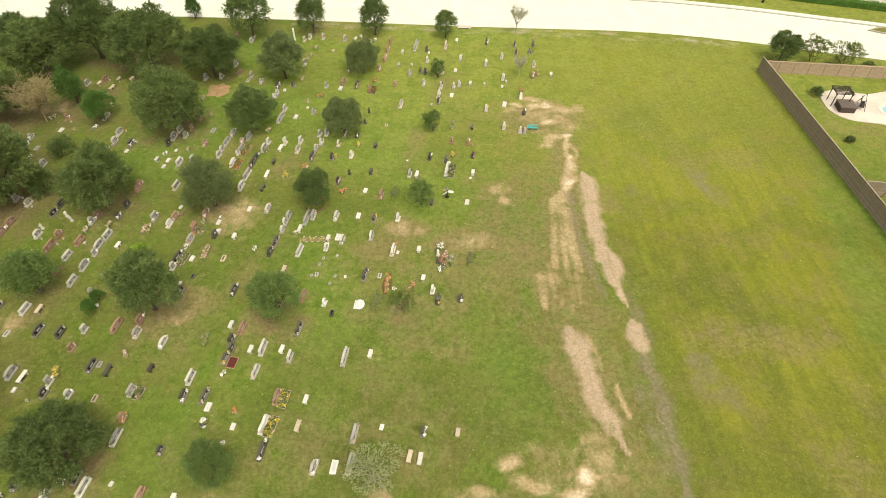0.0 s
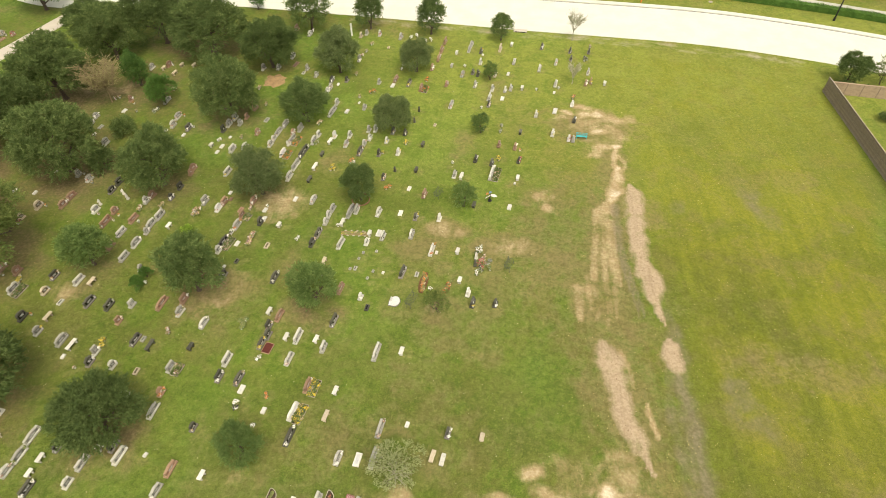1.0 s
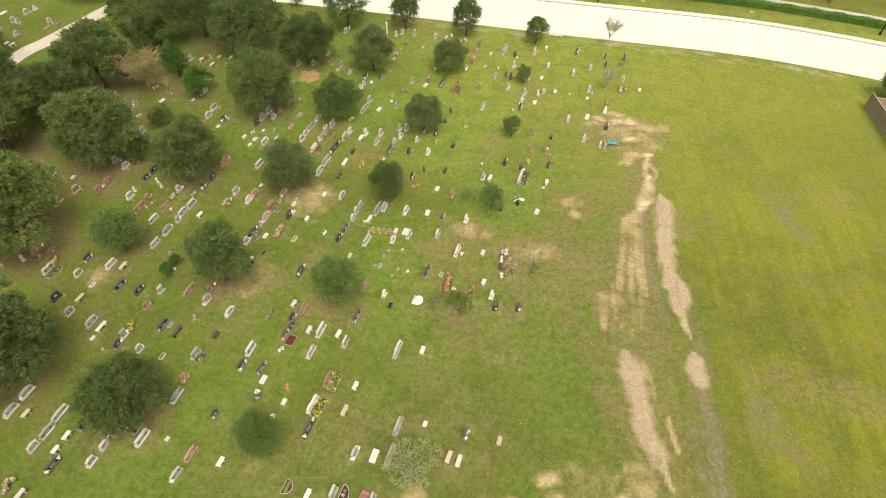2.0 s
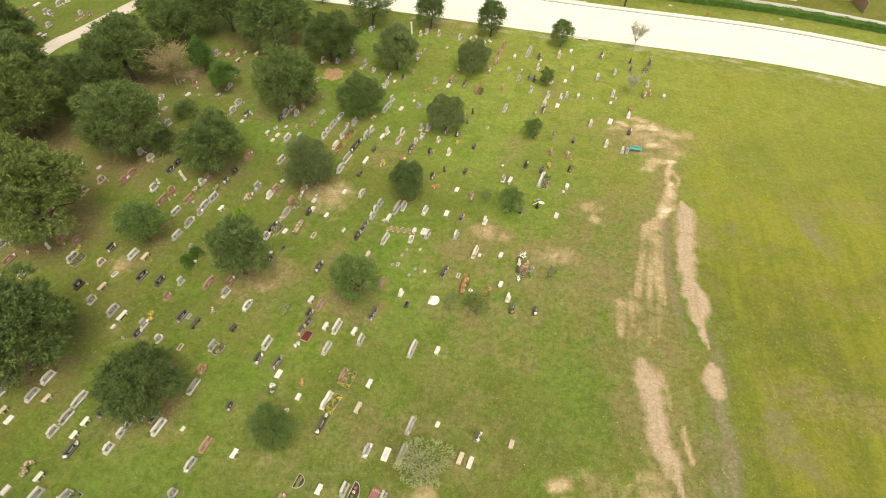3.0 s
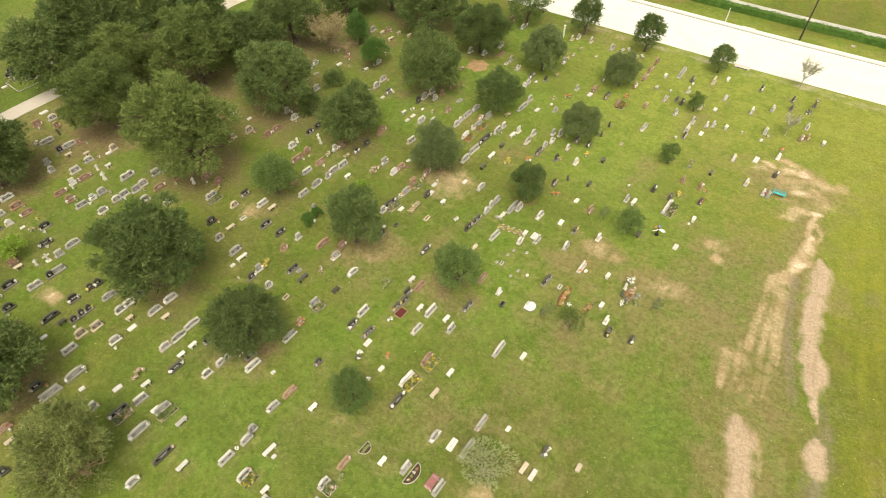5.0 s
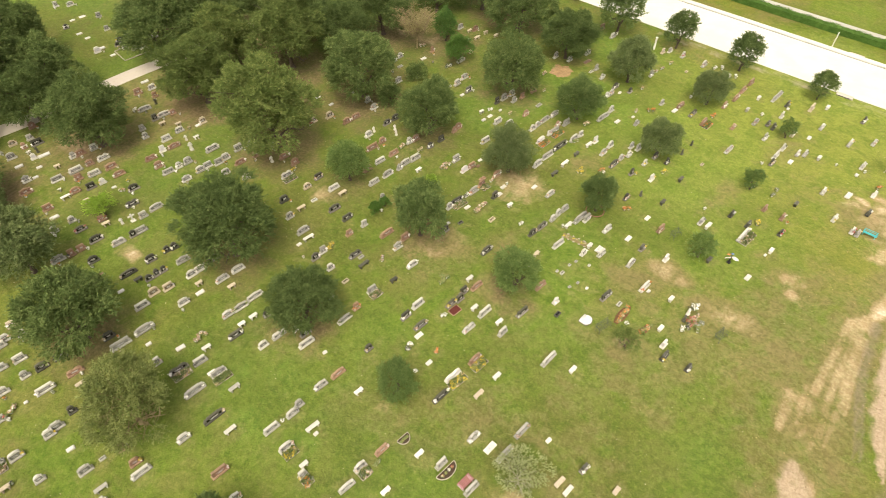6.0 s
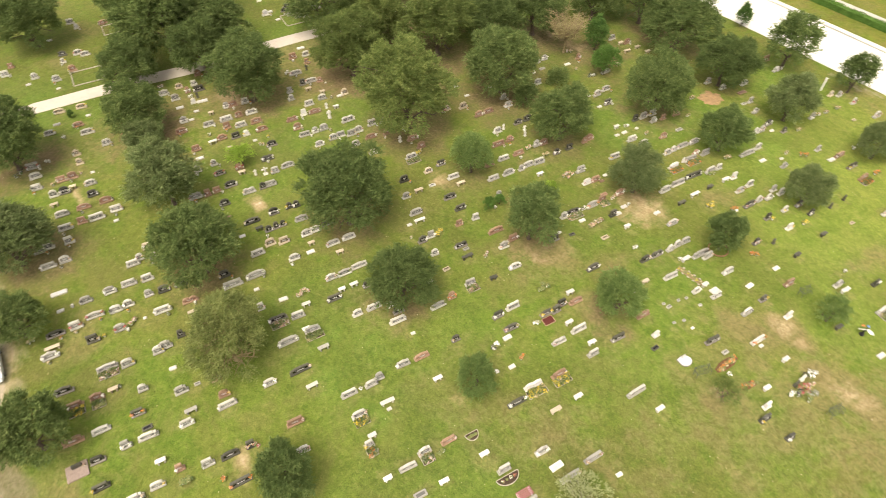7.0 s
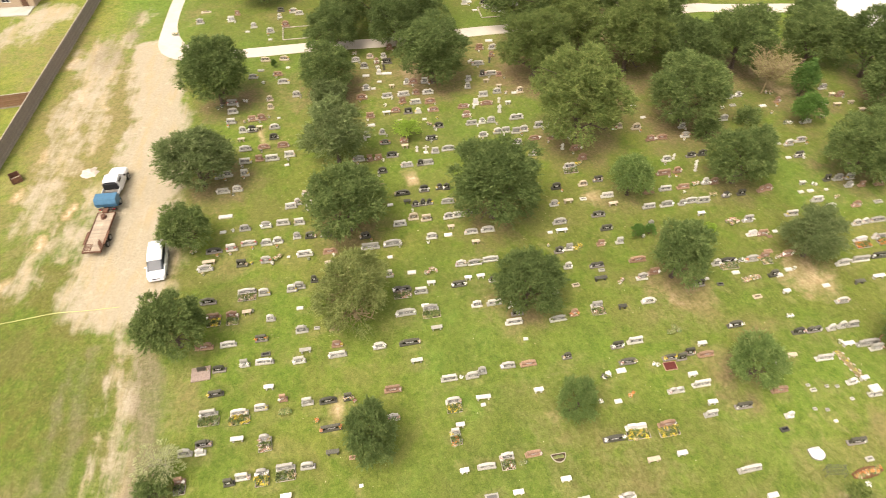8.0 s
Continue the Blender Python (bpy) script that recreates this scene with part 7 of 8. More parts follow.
def plot_frame(x, y, w, d, turn):
    ob = thing("plot_kerb", pose(x, y, 0, 0, 0, turn), "low white kerb framing a family plot", "kerb", "plot kerbs")
    for s in (-1, 1):
        part("long_side", done("long_side", box(bmesh.new(), 0, s * d / 2, 0.06, w, 0.11, 0.13, 0.02), KERBSTONE), ob)
        part("short_side", done("short_side", box(bmesh.new(), s * w / 2, 0, 0.06, 0.11, d - 0.112, 0.13, 0.02), KERBSTONE), ob)


for x, y, w, d in ((-84.9, 8.0, 3.6, 3.8), (-95.4, 14.7, 3.0, 2.2), (-81.2, 37.6, 3.4, 3.8)):
    plot_frame(x, y, w, d, -10)


# ---- fallen leaves and tufts on the open grass ----
def scatter(name, n, x0, x1, y0, y1, size, material, label, seed):
    r = np.random.RandomState(seed)
    c = np.stack([r.uniform(x0, x1, n), r.uniform(y0, y1, n), np.full(n, 0.02)], -1)
    a = r.uniform(0, 2 * math.pi, n)
    s = size * (0.6 + 0.8 * r.rand(n))[:, None]
    u = np.stack([np.cos(a), np.sin(a), 0.3 * r.randn(n)], -1) * s
    v = np.stack([-np.sin(a), np.cos(a), 0.3 * r.randn(n)], -1) * s * 0.55
    q = np.stack([c - u, c - v, c + u, c + v], 1)
    tagged(new(name, mesh_of(name, q.reshape(-1, 3).tolist(), np.arange(4 * n).reshape(n, 4).tolist(), material)), label, "leaves", kind="stuff")


scatter("fallen_leaves", 1500, 8, 43, 12, 80, 0.055, petals("fallen_leaf", (0.0, (0.30, 0.27, 0.08)), (0.6, (0.40, 0.35, 0.14)), (1.0, (0.3, 0.2, 0.08))), "pale fallen leaves on the grass", 1)
scatter("fallen_petals", 1200, -85, 8, -10, 80, 0.045, petals("fallen_petal", (0.0, (0.4, 0.36, 0.2)), (0.6, (0.5, 0.46, 0.3)), (1.0, (0.3, 0.2, 0.08))), "pale petals and leaves strewn between graves", 2)

# ---- the rows of graves ----
plot([
    (-102.2, 38.6, 0.8, "Hg"), (-100.8, 10.6, 1.1, "Hg"), (-98.8, 10.9, 0.6, "Hw"), (-100.7, 40.1, 1.0, "Hg"), (-95.9, -3.9, 1.7, "Ft"), (-97.7, 6.7, 0.8, "Fw"),
    (-97.7, 14.4, 1.3, "Hr"), (-94.7, 35.7, 0.8, "Hk"), (-96.2, 37.6, 0.8, "Fw"), (-96.0, 39.1, 1.1, "Fw"), (-90.1, -8.8, 0.8, "Om"), (-92.5, -5.0, 1.0, "Hg"),
    (-91.6, -0.5, 1.0, "Hg"), (-93.4, 0.6, 0.7, "Hr"), (-90.3, 6.5, 0.6, "Hg"), (-92.3, 7.0, 1.0, "Hk"), (-91.3, 8.8, 1.2, "Hg"), (-90.4, 9.5, 1.2, "Hg"),
    (-91.7, 35.9, 1.0, "Fw"), (-93.9, 40.6, 0.8, "Hg"), (-87.6, 1.3, 0.7, "Fg"), (-88.6, 2.4, 0.9, "Hg"), (-86.2, 4.5, 1.0, "Hg"), (-87.4, 6.9, 1.1, "Hr"),
    (-89.6, 35.9, 0.8, "Fw"), (-89.4, 39.0, 0.7, "Hg"), (-84.2, 4.1, 0.6, "Fw"), (-84.9, 34.5, 0.9, "Hw"), (-82.5, 35.3, 0.8, "Fw"), (-85.5, 35.3, 1.4, "Fw"),
])
plot([
    (-82.6, 37.4, 0.9, "Hg"), (-84.1, 37.5, 1.4, "Hk"), (-85.1, 38.3, 1.3, "Hky"), (-84.9, 39.4, 0.9, "Hg"), (-84.7, 75.5, 1.4, "Fw"), (-82.2, 76.0, 1.4, "Pro"),
    (-78.6, 2.6, 1.2, "Ht"), (-81.2, 38.2, 1.2, "Hg"), (-80.7, 38.9, 0.9, "Fw"), (-81.9, 41.6, 1.3, "Hg"), (-79.9, 73.0, 0.7, "Hg"), (-79.1, 73.5, 0.7, "Hg"),
    (-78.6, 76.2, 0.9, "Hg"), (-82.0, 78.5, 1.4, "Fw"), (-78.2, 78.9, 1.1, "Hg"), (-74.8, 0.4, 1.2, "Hg"), (-76.3, 1.6, 0.9, "Fg"), (-74.4, 3.6, 1.2, "Hr"),
    (-78.0, 5.1, 1.2, "Ht"), (-75.8, 5.2, 0.6, "Fw"), (-74.2, 14.3, 1.2, "Hg"), (-76.1, 14.6, 0.7, "Om"), (-74.5, 16.4, 0.9, "Ht"), (-75.8, 19.6, 0.9, "Hr"),
    (-74.2, 69.6, 1.1, "Bw"), (-75.7, 70.3, 0.8, "Fw"), (-75.6, 72.6, 1.0, "Hg"), (-77.7, 76.0, 0.9, "Hg"), (-77.7, 80.3, 0.8, "Hw"), (-73.0, 1.5, 0.5, "Ow"),
])
plot([
    (-72.2, 4.0, 1.5, "Hg"), (-70.2, 14.7, 1.1, "Fw"), (-72.2, 15.0, 1.1, "Hg"), (-70.1, 16.5, 0.6, "Hw"), (-71.6, 16.7, 0.6, "Ow"), (-72.8, 16.9, 0.6, "Hr"),
    (-70.9, 17.4, 0.5, "Sk"), (-72.3, 18.2, 1.4, "Hk"), (-73.9, 18.2, 0.7, "Hg"), (-71.5, 31.6, 1.0, "Hr"), (-71.0, 33.4, 1.1, "Hg"), (-73.2, 33.8, 1.2, "Fw"),
    (-72.3, 68.8, 0.6, "Fw"), (-72.5, 75.5, 1.5, "Fr"), (-71.5, 76.9, 0.7, "Hr"), (-73.1, 76.9, 0.8, "Hg"), (-69.2, -4.5, 0.9, "Ok"), (-67.6, -3.1, 1.2, "Hg"),
    (-69.5, -2.9, 1.3, "Hg"), (-69.6, -1.3, 0.6, "Ow"), (-67.0, 1.5, 0.8, "Ht"), (-68.8, 1.7, 0.8, "Ht"), (-68.6, 5.1, 1.0, "Hg"), (-67.0, 13.9, 0.9, "Hg"),
    (-66.9, 14.8, 0.7, "Fw"), (-68.2, 16.0, 0.7, "Fw"), (-66.4, 17.2, 0.6, "Bt"), (-69.8, 17.5, 1.5, "Fw"), (-66.6, 19.3, 0.8, "Hg"), (-66.4, 20.1, 1.2, "Hr"),
])
plot([
    (-66.0, 21.6, 0.9, "Hg"), (-68.7, 29.1, 0.7, "Ow"), (-67.8, 29.9, 1.6, "Hg"), (-67.8, 31.6, 0.7, "Sk"), (-69.2, 32.5, 0.8, "Hr"), (-65.5, -3.5, 1.1, "Hg"),
    (-63.2, -2.4, 0.9, "Hg"), (-65.1, -2.0, 0.4, "Om"), (-63.0, -1.3, 1.1, "Hk"), (-65.2, -1.0, 1.1, "Hr"), (-63.2, -0.4, 0.6, "Bt"), (-65.0, 0.1, 1.1, "Hr"),
    (-65.2, 1.0, 0.4, "Om"), (-62.7, 1.3, 1.2, "Hg"), (-64.6, 2.1, 0.5, "Fw"), (-65.2, 12.8, 1.3, "Hr"), (-62.6, 15.2, 0.5, "Ow"), (-64.4, 16.0, 1.3, "Hg"),
    (-62.6, 17.5, 0.9, "Hr"), (-64.1, 18.1, 1.5, "Hg"), (-63.9, 19.7, 0.9, "Hr"), (-63.5, 21.2, 1.3, "Hg"), (-62.9, 26.5, 0.8, "Hg"), (-64.5, 27.2, 0.8, "Hg"),
    (-63.4, 29.3, 0.9, "Bt"), (-65.0, 29.4, 0.8, "Hk"), (-64.9, 30.6, 1.7, "Hg"), (-64.2, 31.5, 0.8, "Hr"), (-61.5, -2.8, 0.9, "Bt"), (-59.6, -2.6, 1.3, "Hg"),
])
plot([
    (-59.3, -0.5, 1.3, "Hr"), (-60.7, 0.9, 1.1, "Hk"), (-58.8, 1.7, 1.3, "Hr"), (-59.3, 12.5, 1.1, "Fw"), (-60.9, 12.8, 1.0, "Hr"), (-60.9, 14.9, 1.1, "Bw"),
    (-58.6, 15.9, 0.8, "Bt"), (-61.0, 16.1, 1.0, "Hr"), (-60.2, 17.5, 1.0, "Hk"), (-59.9, 18.7, 0.7, "Hw"), (-61.9, 19.0, 1.3, "Hg"), (-58.3, 19.0, 0.6, "Fw"),
    (-59.6, 20.6, 1.3, "Hr"), (-61.4, 20.8, 1.3, "Hr"), (-59.0, 24.4, 1.3, "Hr"), (-59.1, 26.1, 0.7, "Hw"), (-58.7, 27.4, 1.5, "Hr"), (-60.5, 27.7, 1.2, "Hg"),
    (-58.6, 29.1, 0.7, "Sw"), (-60.6, 29.7, 1.0, "Hg"), (-61.7, 30.4, 0.6, "Bt"), (-60.1, 30.7, 0.5, "Om"), (-59.8, 31.8, 0.8, "Fw"), (-59.7, 32.5, 0.9, "Ht"),
    (-55.6, -5.9, 1.1, "Hg"), (-55.6, -5.0, 0.9, "Hg"), (-55.1, -3.2, 0.9, "Hg"), (-57.3, -2.9, 1.3, "Hg"), (-57.2, -1.3, 0.9, "Hr"), (-56.8, 0.1, 1.5, "Hg"),
])
plot([
    (-55.3, 1.5, 0.6, "Fw"), (-56.8, 2.1, 1.2, "Hg"), (-57.3, 11.4, 0.7, "Hg"), (-55.3, 13.1, 1.2, "Hkr"), (-57.2, 13.3, 0.7, "Hg"), (-54.8, 15.3, 0.9, "Hrr"),
    (-54.2, 18.5, 1.4, "Hkw"), (-57.0, 19.2, 0.6, "Om"), (-56.2, 20.1, 1.2, "Hk"), (-57.9, 20.5, 0.4, "Oy"), (-57.1, 24.1, 1.0, "Hr"), (-55.4, 24.1, 1.3, "Hg"),
    (-55.2, 25.4, 0.8, "Hg"), (-55.0, 26.5, 1.1, "Hg"), (-56.6, 28.3, 1.0, "Sw"), (-54.6, 29.7, 1.6, "Hg"), (-57.8, 30.0, 0.6, "Bw"), (-53.0, -5.8, 1.3, "Hg"),
    (-52.8, -4.3, 1.0, "Hg"), (-53.3, 9.4, 1.3, "Hg"), (-52.9, 10.6, 0.8, "Hr"), (-50.4, 11.4, 1.1, "Hk"), (-52.8, 11.6, 0.9, "Hr"), (-52.7, 13.2, 1.3, "Hk"),
    (-50.5, 14.3, 1.4, "Hg"), (-53.8, 15.1, 0.9, "Bt"), (-50.2, 15.8, 0.8, "Hk"), (-52.7, 16.2, 0.6, "Sw"), (-50.1, 16.6, 1.4, "Hg"), (-52.1, 17.1, 0.6, "Cw"),
])
plot([
    (-51.7, 18.1, 0.9, "Hg"), (-51.7, 19.7, 1.5, "Hg"), (-52.7, 24.5, 1.0, "Hg"), (-52.7, 26.4, 1.0, "Hg"), (-52.6, 27.4, 1.0, "Hg"), (-50.0, 27.8, 1.1, "Hg"),
    (-52.0, 28.5, 1.0, "Hg"), (-52.0, 29.5, 1.0, "Hg"), (-50.1, 30.0, 1.4, "Hr"), (-52.1, 31.5, 1.1, "Hgn"), (-51.5, 32.9, 1.1, "Hg"), (-51.8, 44.6, 0.6, "Ow"),
    (-46.9, -6.5, 0.7, "Fw"), (-49.1, -6.0, 1.7, "Fw"), (-46.7, -5.5, 0.4, "Ow"), (-46.5, -4.3, 1.1, "Hg"), (-46.2, -2.2, 1.0, "Hg"), (-48.2, 0.7, 1.2, "Hg"),
    (-48.5, 1.5, 0.8, "Hg"), (-47.8, 2.6, 0.8, "Hg"), (-49.5, 2.7, 1.0, "Ht"), (-48.4, 10.8, 0.6, "Fr"), (-46.2, 12.4, 1.6, "Hk"), (-47.5, 28.6, 0.9, "Hgm"),
    (-49.0, 31.3, 0.4, "Om"), (-49.5, 32.2, 1.3, "Hr"), (-47.3, 32.3, 0.8, "Sw"), (-46.7, 33.7, 1.4, "Hr"), (-49.0, 34.3, 0.8, "Hg"), (-48.5, 40.0, 0.6, "Or"),
])
plot([
    (-48.7, 40.7, 0.7, "Ht"), (-47.8, 42.5, 1.1, "Ht"), (-49.5, 44.6, 0.7, "Fw"), (-46.1, 47.8, 0.7, "Hg"), (-48.7, 47.9, 0.5, "Ow"), (-47.8, 55.0, 0.5, "Ow"),
    (-47.9, 56.7, 0.9, "Fg"), (-49.4, 57.2, 0.9, "Hg"), (-49.4, 58.6, 0.9, "Hg"), (-46.5, 60.2, 0.9, "Fw"), (-46.6, 62.4, 0.6, "Hr"), (-48.5, 62.7, 0.9, "Om"),
    (-47.1, 70.1, 1.1, "Hg"), (-45.0, -9.5, 0.7, "Ot"), (-42.3, -8.6, 1.3, "Hg"), (-43.0, -8.2, 1.5, "Bt"), (-44.4, -7.6, 1.5, "Hk"), (-44.1, -5.9, 1.0, "Hg"),
    (-44.3, -4.2, 1.5, "Hgr"), (-43.7, -2.5, 1.0, "Hg"), (-43.6, -1.4, 0.9, "Hg"), (-46.0, -0.5, 1.4, "Hg"), (-43.6, 0.5, 0.7, "Hg"), (-45.5, 1.1, 1.0, "Hg"),
    (-43.2, 1.8, 1.0, "Hk"), (-42.9, 3.3, 1.1, "Hk"), (-45.0, 10.7, 0.7, "Fw"), (-44.7, 12.5, 1.0, "Bk"), (-42.2, 12.4, 1.0, "Ht"), (-44.0, 13.2, 0.7, "Hk"),
])
plot([
    (-43.9, 14.0, 0.6, "Hk"), (-43.8, 14.7, 0.6, "Hk"), (-45.9, 14.8, 1.1, "Hk"), (-45.7, 16.5, 0.7, "Hk"), (-43.3, 16.6, 1.3, "Hg"), (-45.4, 17.2, 0.7, "Hk"),
    (-43.5, 31.4, 1.6, "Pgm"), (-44.1, 32.6, 0.7, "Oy"), (-44.9, 33.6, 1.1, "Hr"), (-45.3, 42.9, 1.0, "Hr"), (-45.1, 44.3, 1.3, "Hr"), (-44.5, 47.2, 1.1, "Hg"),
    (-45.7, 53.6, 1.0, "Hg"), (-44.9, 60.2, 0.5, "Ot"), (-42.6, 60.6, 1.1, "Okw"), (-44.3, 68.0, 0.8, "Fw"), (-43.4, 69.0, 1.1, "Bt"), (-45.4, 70.0, 1.0, "Bt"),
    (-45.0, 70.9, 1.1, "Hr"), (-43.2, 71.0, 0.9, "Bt"), (-38.1, -8.7, 1.3, "Hk"), (-41.7, -5.2, 1.0, "Hk"), (-41.6, -4.3, 0.3, "Oy"), (-41.4, -2.9, 1.0, "Hg"),
    (-41.5, -1.8, 0.8, "Om"), (-41.3, -0.8, 0.4, "Fw"), (-41.0, 0.8, 1.5, "Hg"), (-39.0, 2.8, 1.0, "Bt"), (-40.5, 3.2, 1.3, "Hr"), (-41.3, 7.0, 1.0, "Hk"),
])
plot([
    (-39.7, 7.1, 1.8, "Hg"), (-39.4, 9.3, 1.8, "Hg"), (-41.8, 10.8, 1.4, "Hg"), (-39.0, 13.3, 1.0, "Hg"), (-41.6, 13.6, 1.1, "Ht"),
    (-38.8, 15.0, 1.0, "Fw"), (-39.6, 15.6, 0.7, "Bt"), (-41.1, 15.9, 1.0, "Hg"), (-41.0, 16.9, 1.2, "Hg"), (-38.3, 17.3, 1.4, "Hg"), (-41.0, 18.4, 1.3, "Hk"),
    (-39.1, 27.1, 0.9, "Hg"), (-41.4, 28.5, 1.0, "Hk"), (-39.0, 28.7, 1.1, "Bt"), (-38.9, 30.5, 0.8, "Fg"), (-40.9, 31.5, 0.9, "Ht"), (-38.4, 33.1, 1.3, "Hg"),
    (-41.0, 33.4, 1.0, "Hkm"), (-39.5, 40.9, 1.6, "Hr"), (-39.3, 42.5, 0.9, "Hr"), (-41.4, 42.5, 1.1, "Hg"), (-41.4, 43.5, 0.6, "Sw"), (-38.8, 44.6, 0.6, "Sw"),
    (-39.6, 45.3, 0.6, "Sw"), (-41.1, 45.6, 1.0, "Hk"), (-40.9, 47.0, 1.1, "Hk"), (-39.6, 56.8, 0.6, "Fw"), (-39.0, 57.7, 1.1, "Hg"), (-39.1, 59.5, 1.2, "Hg"),
])
plot([
    (-41.9, 62.7, 1.4, "Hg"), (-42.0, 65.4, 0.9, "Bt"), (-41.5, 71.1, 0.9, "Bt"), (-35.7, -8.5, 1.4, "Pry"), (-35.3, -6.9, 1.2, "Prn"), (-35.7, -5.5, 1.0, "Bt"),
    (-37.6, -5.3, 1.8, "Pgm"), (-35.8, -5.0, 0.3, "Ok"), (-37.4, -3.7, 1.1, "Hg"), (-34.3, -3.6, 0.8, "Hg"), (-37.0, -1.2, 0.9, "Hg"), (-34.7, -0.9, 0.7, "Fw"),
    (-37.1, -0.5, 1.0, "Hg"), (-37.4, 1.0, 0.6, "Hk"), (-35.6, 7.9, 0.5, "Hg"), (-37.9, 8.6, 0.6, "Fw"), (-35.3, 10.0, 1.0, "Fw"), (-34.9, 11.8, 1.2, "Om"),
    (-34.6, 14.8, 1.1, "Hg"), (-34.3, 16.1, 1.3, "Hgn"), (-36.8, 17.2, 0.9, "Bt"), (-34.2, 17.7, 1.6, "Hg"), (-38.0, 19.0, 1.4, "Hg"), (-35.6, 24.9, 0.6, "Fw"),
    (-35.3, 26.0, 1.3, "Bw"), (-36.5, 26.4, 1.4, "Hg"), (-34.1, 30.5, 1.2, "Hk"), (-36.1, 30.7, 1.4, "Hk"), (-37.0, 33.0, 1.1, "Bt"), (-35.4, 36.4, 1.3, "Hg"),
])
plot([
    (-37.4, 37.6, 1.2, "Hr"), (-35.0, 38.3, 1.4, "Hg"), (-37.2, 39.6, 1.3, "Hg"), (-34.6, 39.9, 0.6, "Hg"), (-34.6, 41.0, 1.3, "Hg"), (-36.8, 41.6, 1.4, "Hr"),
    (-34.2, 42.3, 1.3, "Hg"), (-36.7, 43.2, 0.9, "Om"), (-34.6, 43.9, 0.8, "Ot"), (-36.6, 44.3, 0.7, "Hg"), (-34.1, 45.1, 0.8, "Hk"), (-36.3, 45.2, 1.1, "Hr"),
    (-37.1, 56.1, 0.7, "Fw"), (-36.9, 57.3, 1.0, "Hk"), (-33.2, -9.5, 1.5, "Hr"), (-30.5, -8.5, 1.0, "Hk"), (-32.8, -7.5, 1.4, "Hg"), (-30.3, -6.4, 0.8, "Hg"),
    (-30.0, -4.8, 1.5, "Hg"), (-32.4, -4.7, 1.1, "Hko"), (-30.8, -4.6, 1.0, "Fk"), (-32.1, -1.2, 1.1, "Hg"), (-32.0, 0.1, 0.6, "Fg"), (-31.4, 1.5, 0.8, "Hr"),
    (-30.8, 8.0, 1.8, "Hgw"), (-33.0, 8.4, 1.8, "Pkm"), (-30.9, 9.9, 0.8, "Bw"), (-32.7, 10.1, 1.2, "Hg"), (-30.0, 10.2, 1.6, "Pgn"), (-33.3, 11.3, 0.9, "Bw"),
])
plot([
    (-32.3, 13.7, 1.3, "Hkw"), (-32.7, 14.8, 0.8, "Bw"), (-32.5, 16.0, 1.0, "Bw"), (-31.7, 17.0, 0.9, "Hk"), (-34.0, 23.9, 0.3, "Om"), (-30.8, 24.4, 0.7, "Hg"),
    (-32.9, 24.5, 0.9, "Hk"), (-32.9, 25.6, 0.8, "Hg"), (-32.7, 26.5, 0.9, "Oy"), (-30.0, 27.1, 1.3, "Hk"), (-32.4, 28.9, 0.8, "Hr"), (-32.0, 30.8, 0.8, "Hg"),
    (-31.9, 33.5, 0.4, "Ow"), (-33.0, 35.0, 0.6, "Hg"), (-32.6, 40.9, 1.0, "Bw"), (-30.6, 43.3, 1.3, "Om"), (-30.2, 44.9, 1.0, "Hgw"), (-33.8, 46.9, 0.9, "Hk"),
    (-33.5, 49.2, 0.5, "Hr"), (-33.5, 50.0, 1.1, "Hr"), (-31.9, 53.3, 0.7, "Fw"), (-30.2, 53.8, 1.2, "Hg"), (-32.9, 54.3, 0.6, "Bg"), (-31.7, 54.4, 0.8, "Fw"),
    (-32.4, 55.5, 0.6, "Ow"), (-31.3, 56.2, 0.5, "Fw"), (-32.5, 57.3, 0.8, "Hk"), (-32.2, 58.5, 1.1, "Hg"), (-30.9, 58.8, 0.8, "Hg"), (-31.9, 59.9, 1.0, "Hg"),
])
plot([
    (-30.5, 60.2, 0.7, "Hr"), (-30.6, 63.5, 0.9, "Om"), (-31.0, 66.7, 0.8, "Om"), (-31.7, 71.3, 0.9, "Hg"), (-26.1, -9.8, 1.6, "Pgn"), (-28.3, -9.0, 1.2, "Hk"),
    (-27.4, -4.8, 0.9, "Bw"), (-26.0, -3.9, 0.6, "Hr"), (-29.1, -2.0, 1.0, "Hg"), (-29.9, -1.3, 1.1, "Bg"), (-28.6, 1.2, 1.5, "Hg"), (-29.6, 1.4, 0.9, "Hr"),
    (-28.2, 4.8, 1.1, "Hg"), (-27.7, 7.4, 1.8, "Hk"), (-28.3, 10.1, 1.2, "Bg"), (-29.5, 14.4, 0.9, "Hg"), (-29.2, 16.0, 1.3, "Hg"), (-26.6, 16.8, 1.5, "Hg"),
    (-27.4, 17.5, 1.0, "Hk"), (-28.5, 17.5, 1.0, "Ow"), (-28.4, 21.7, 0.9, "Hg"), (-28.6, 24.1, 0.8, "Ft"), (-28.4, 26.6, 1.3, "Bk"), (-29.4, 27.3, 0.7, "Fg"),
    (-27.5, 28.3, 0.7, "Om"), (-27.2, 30.4, 1.0, "Hg"), (-29.3, 31.2, 1.7, "Hr"), (-27.4, 31.8, 1.0, "Hr"), (-26.3, 38.1, 0.8, "Hg"), (-28.4, 44.0, 1.0, "Hw"),
])
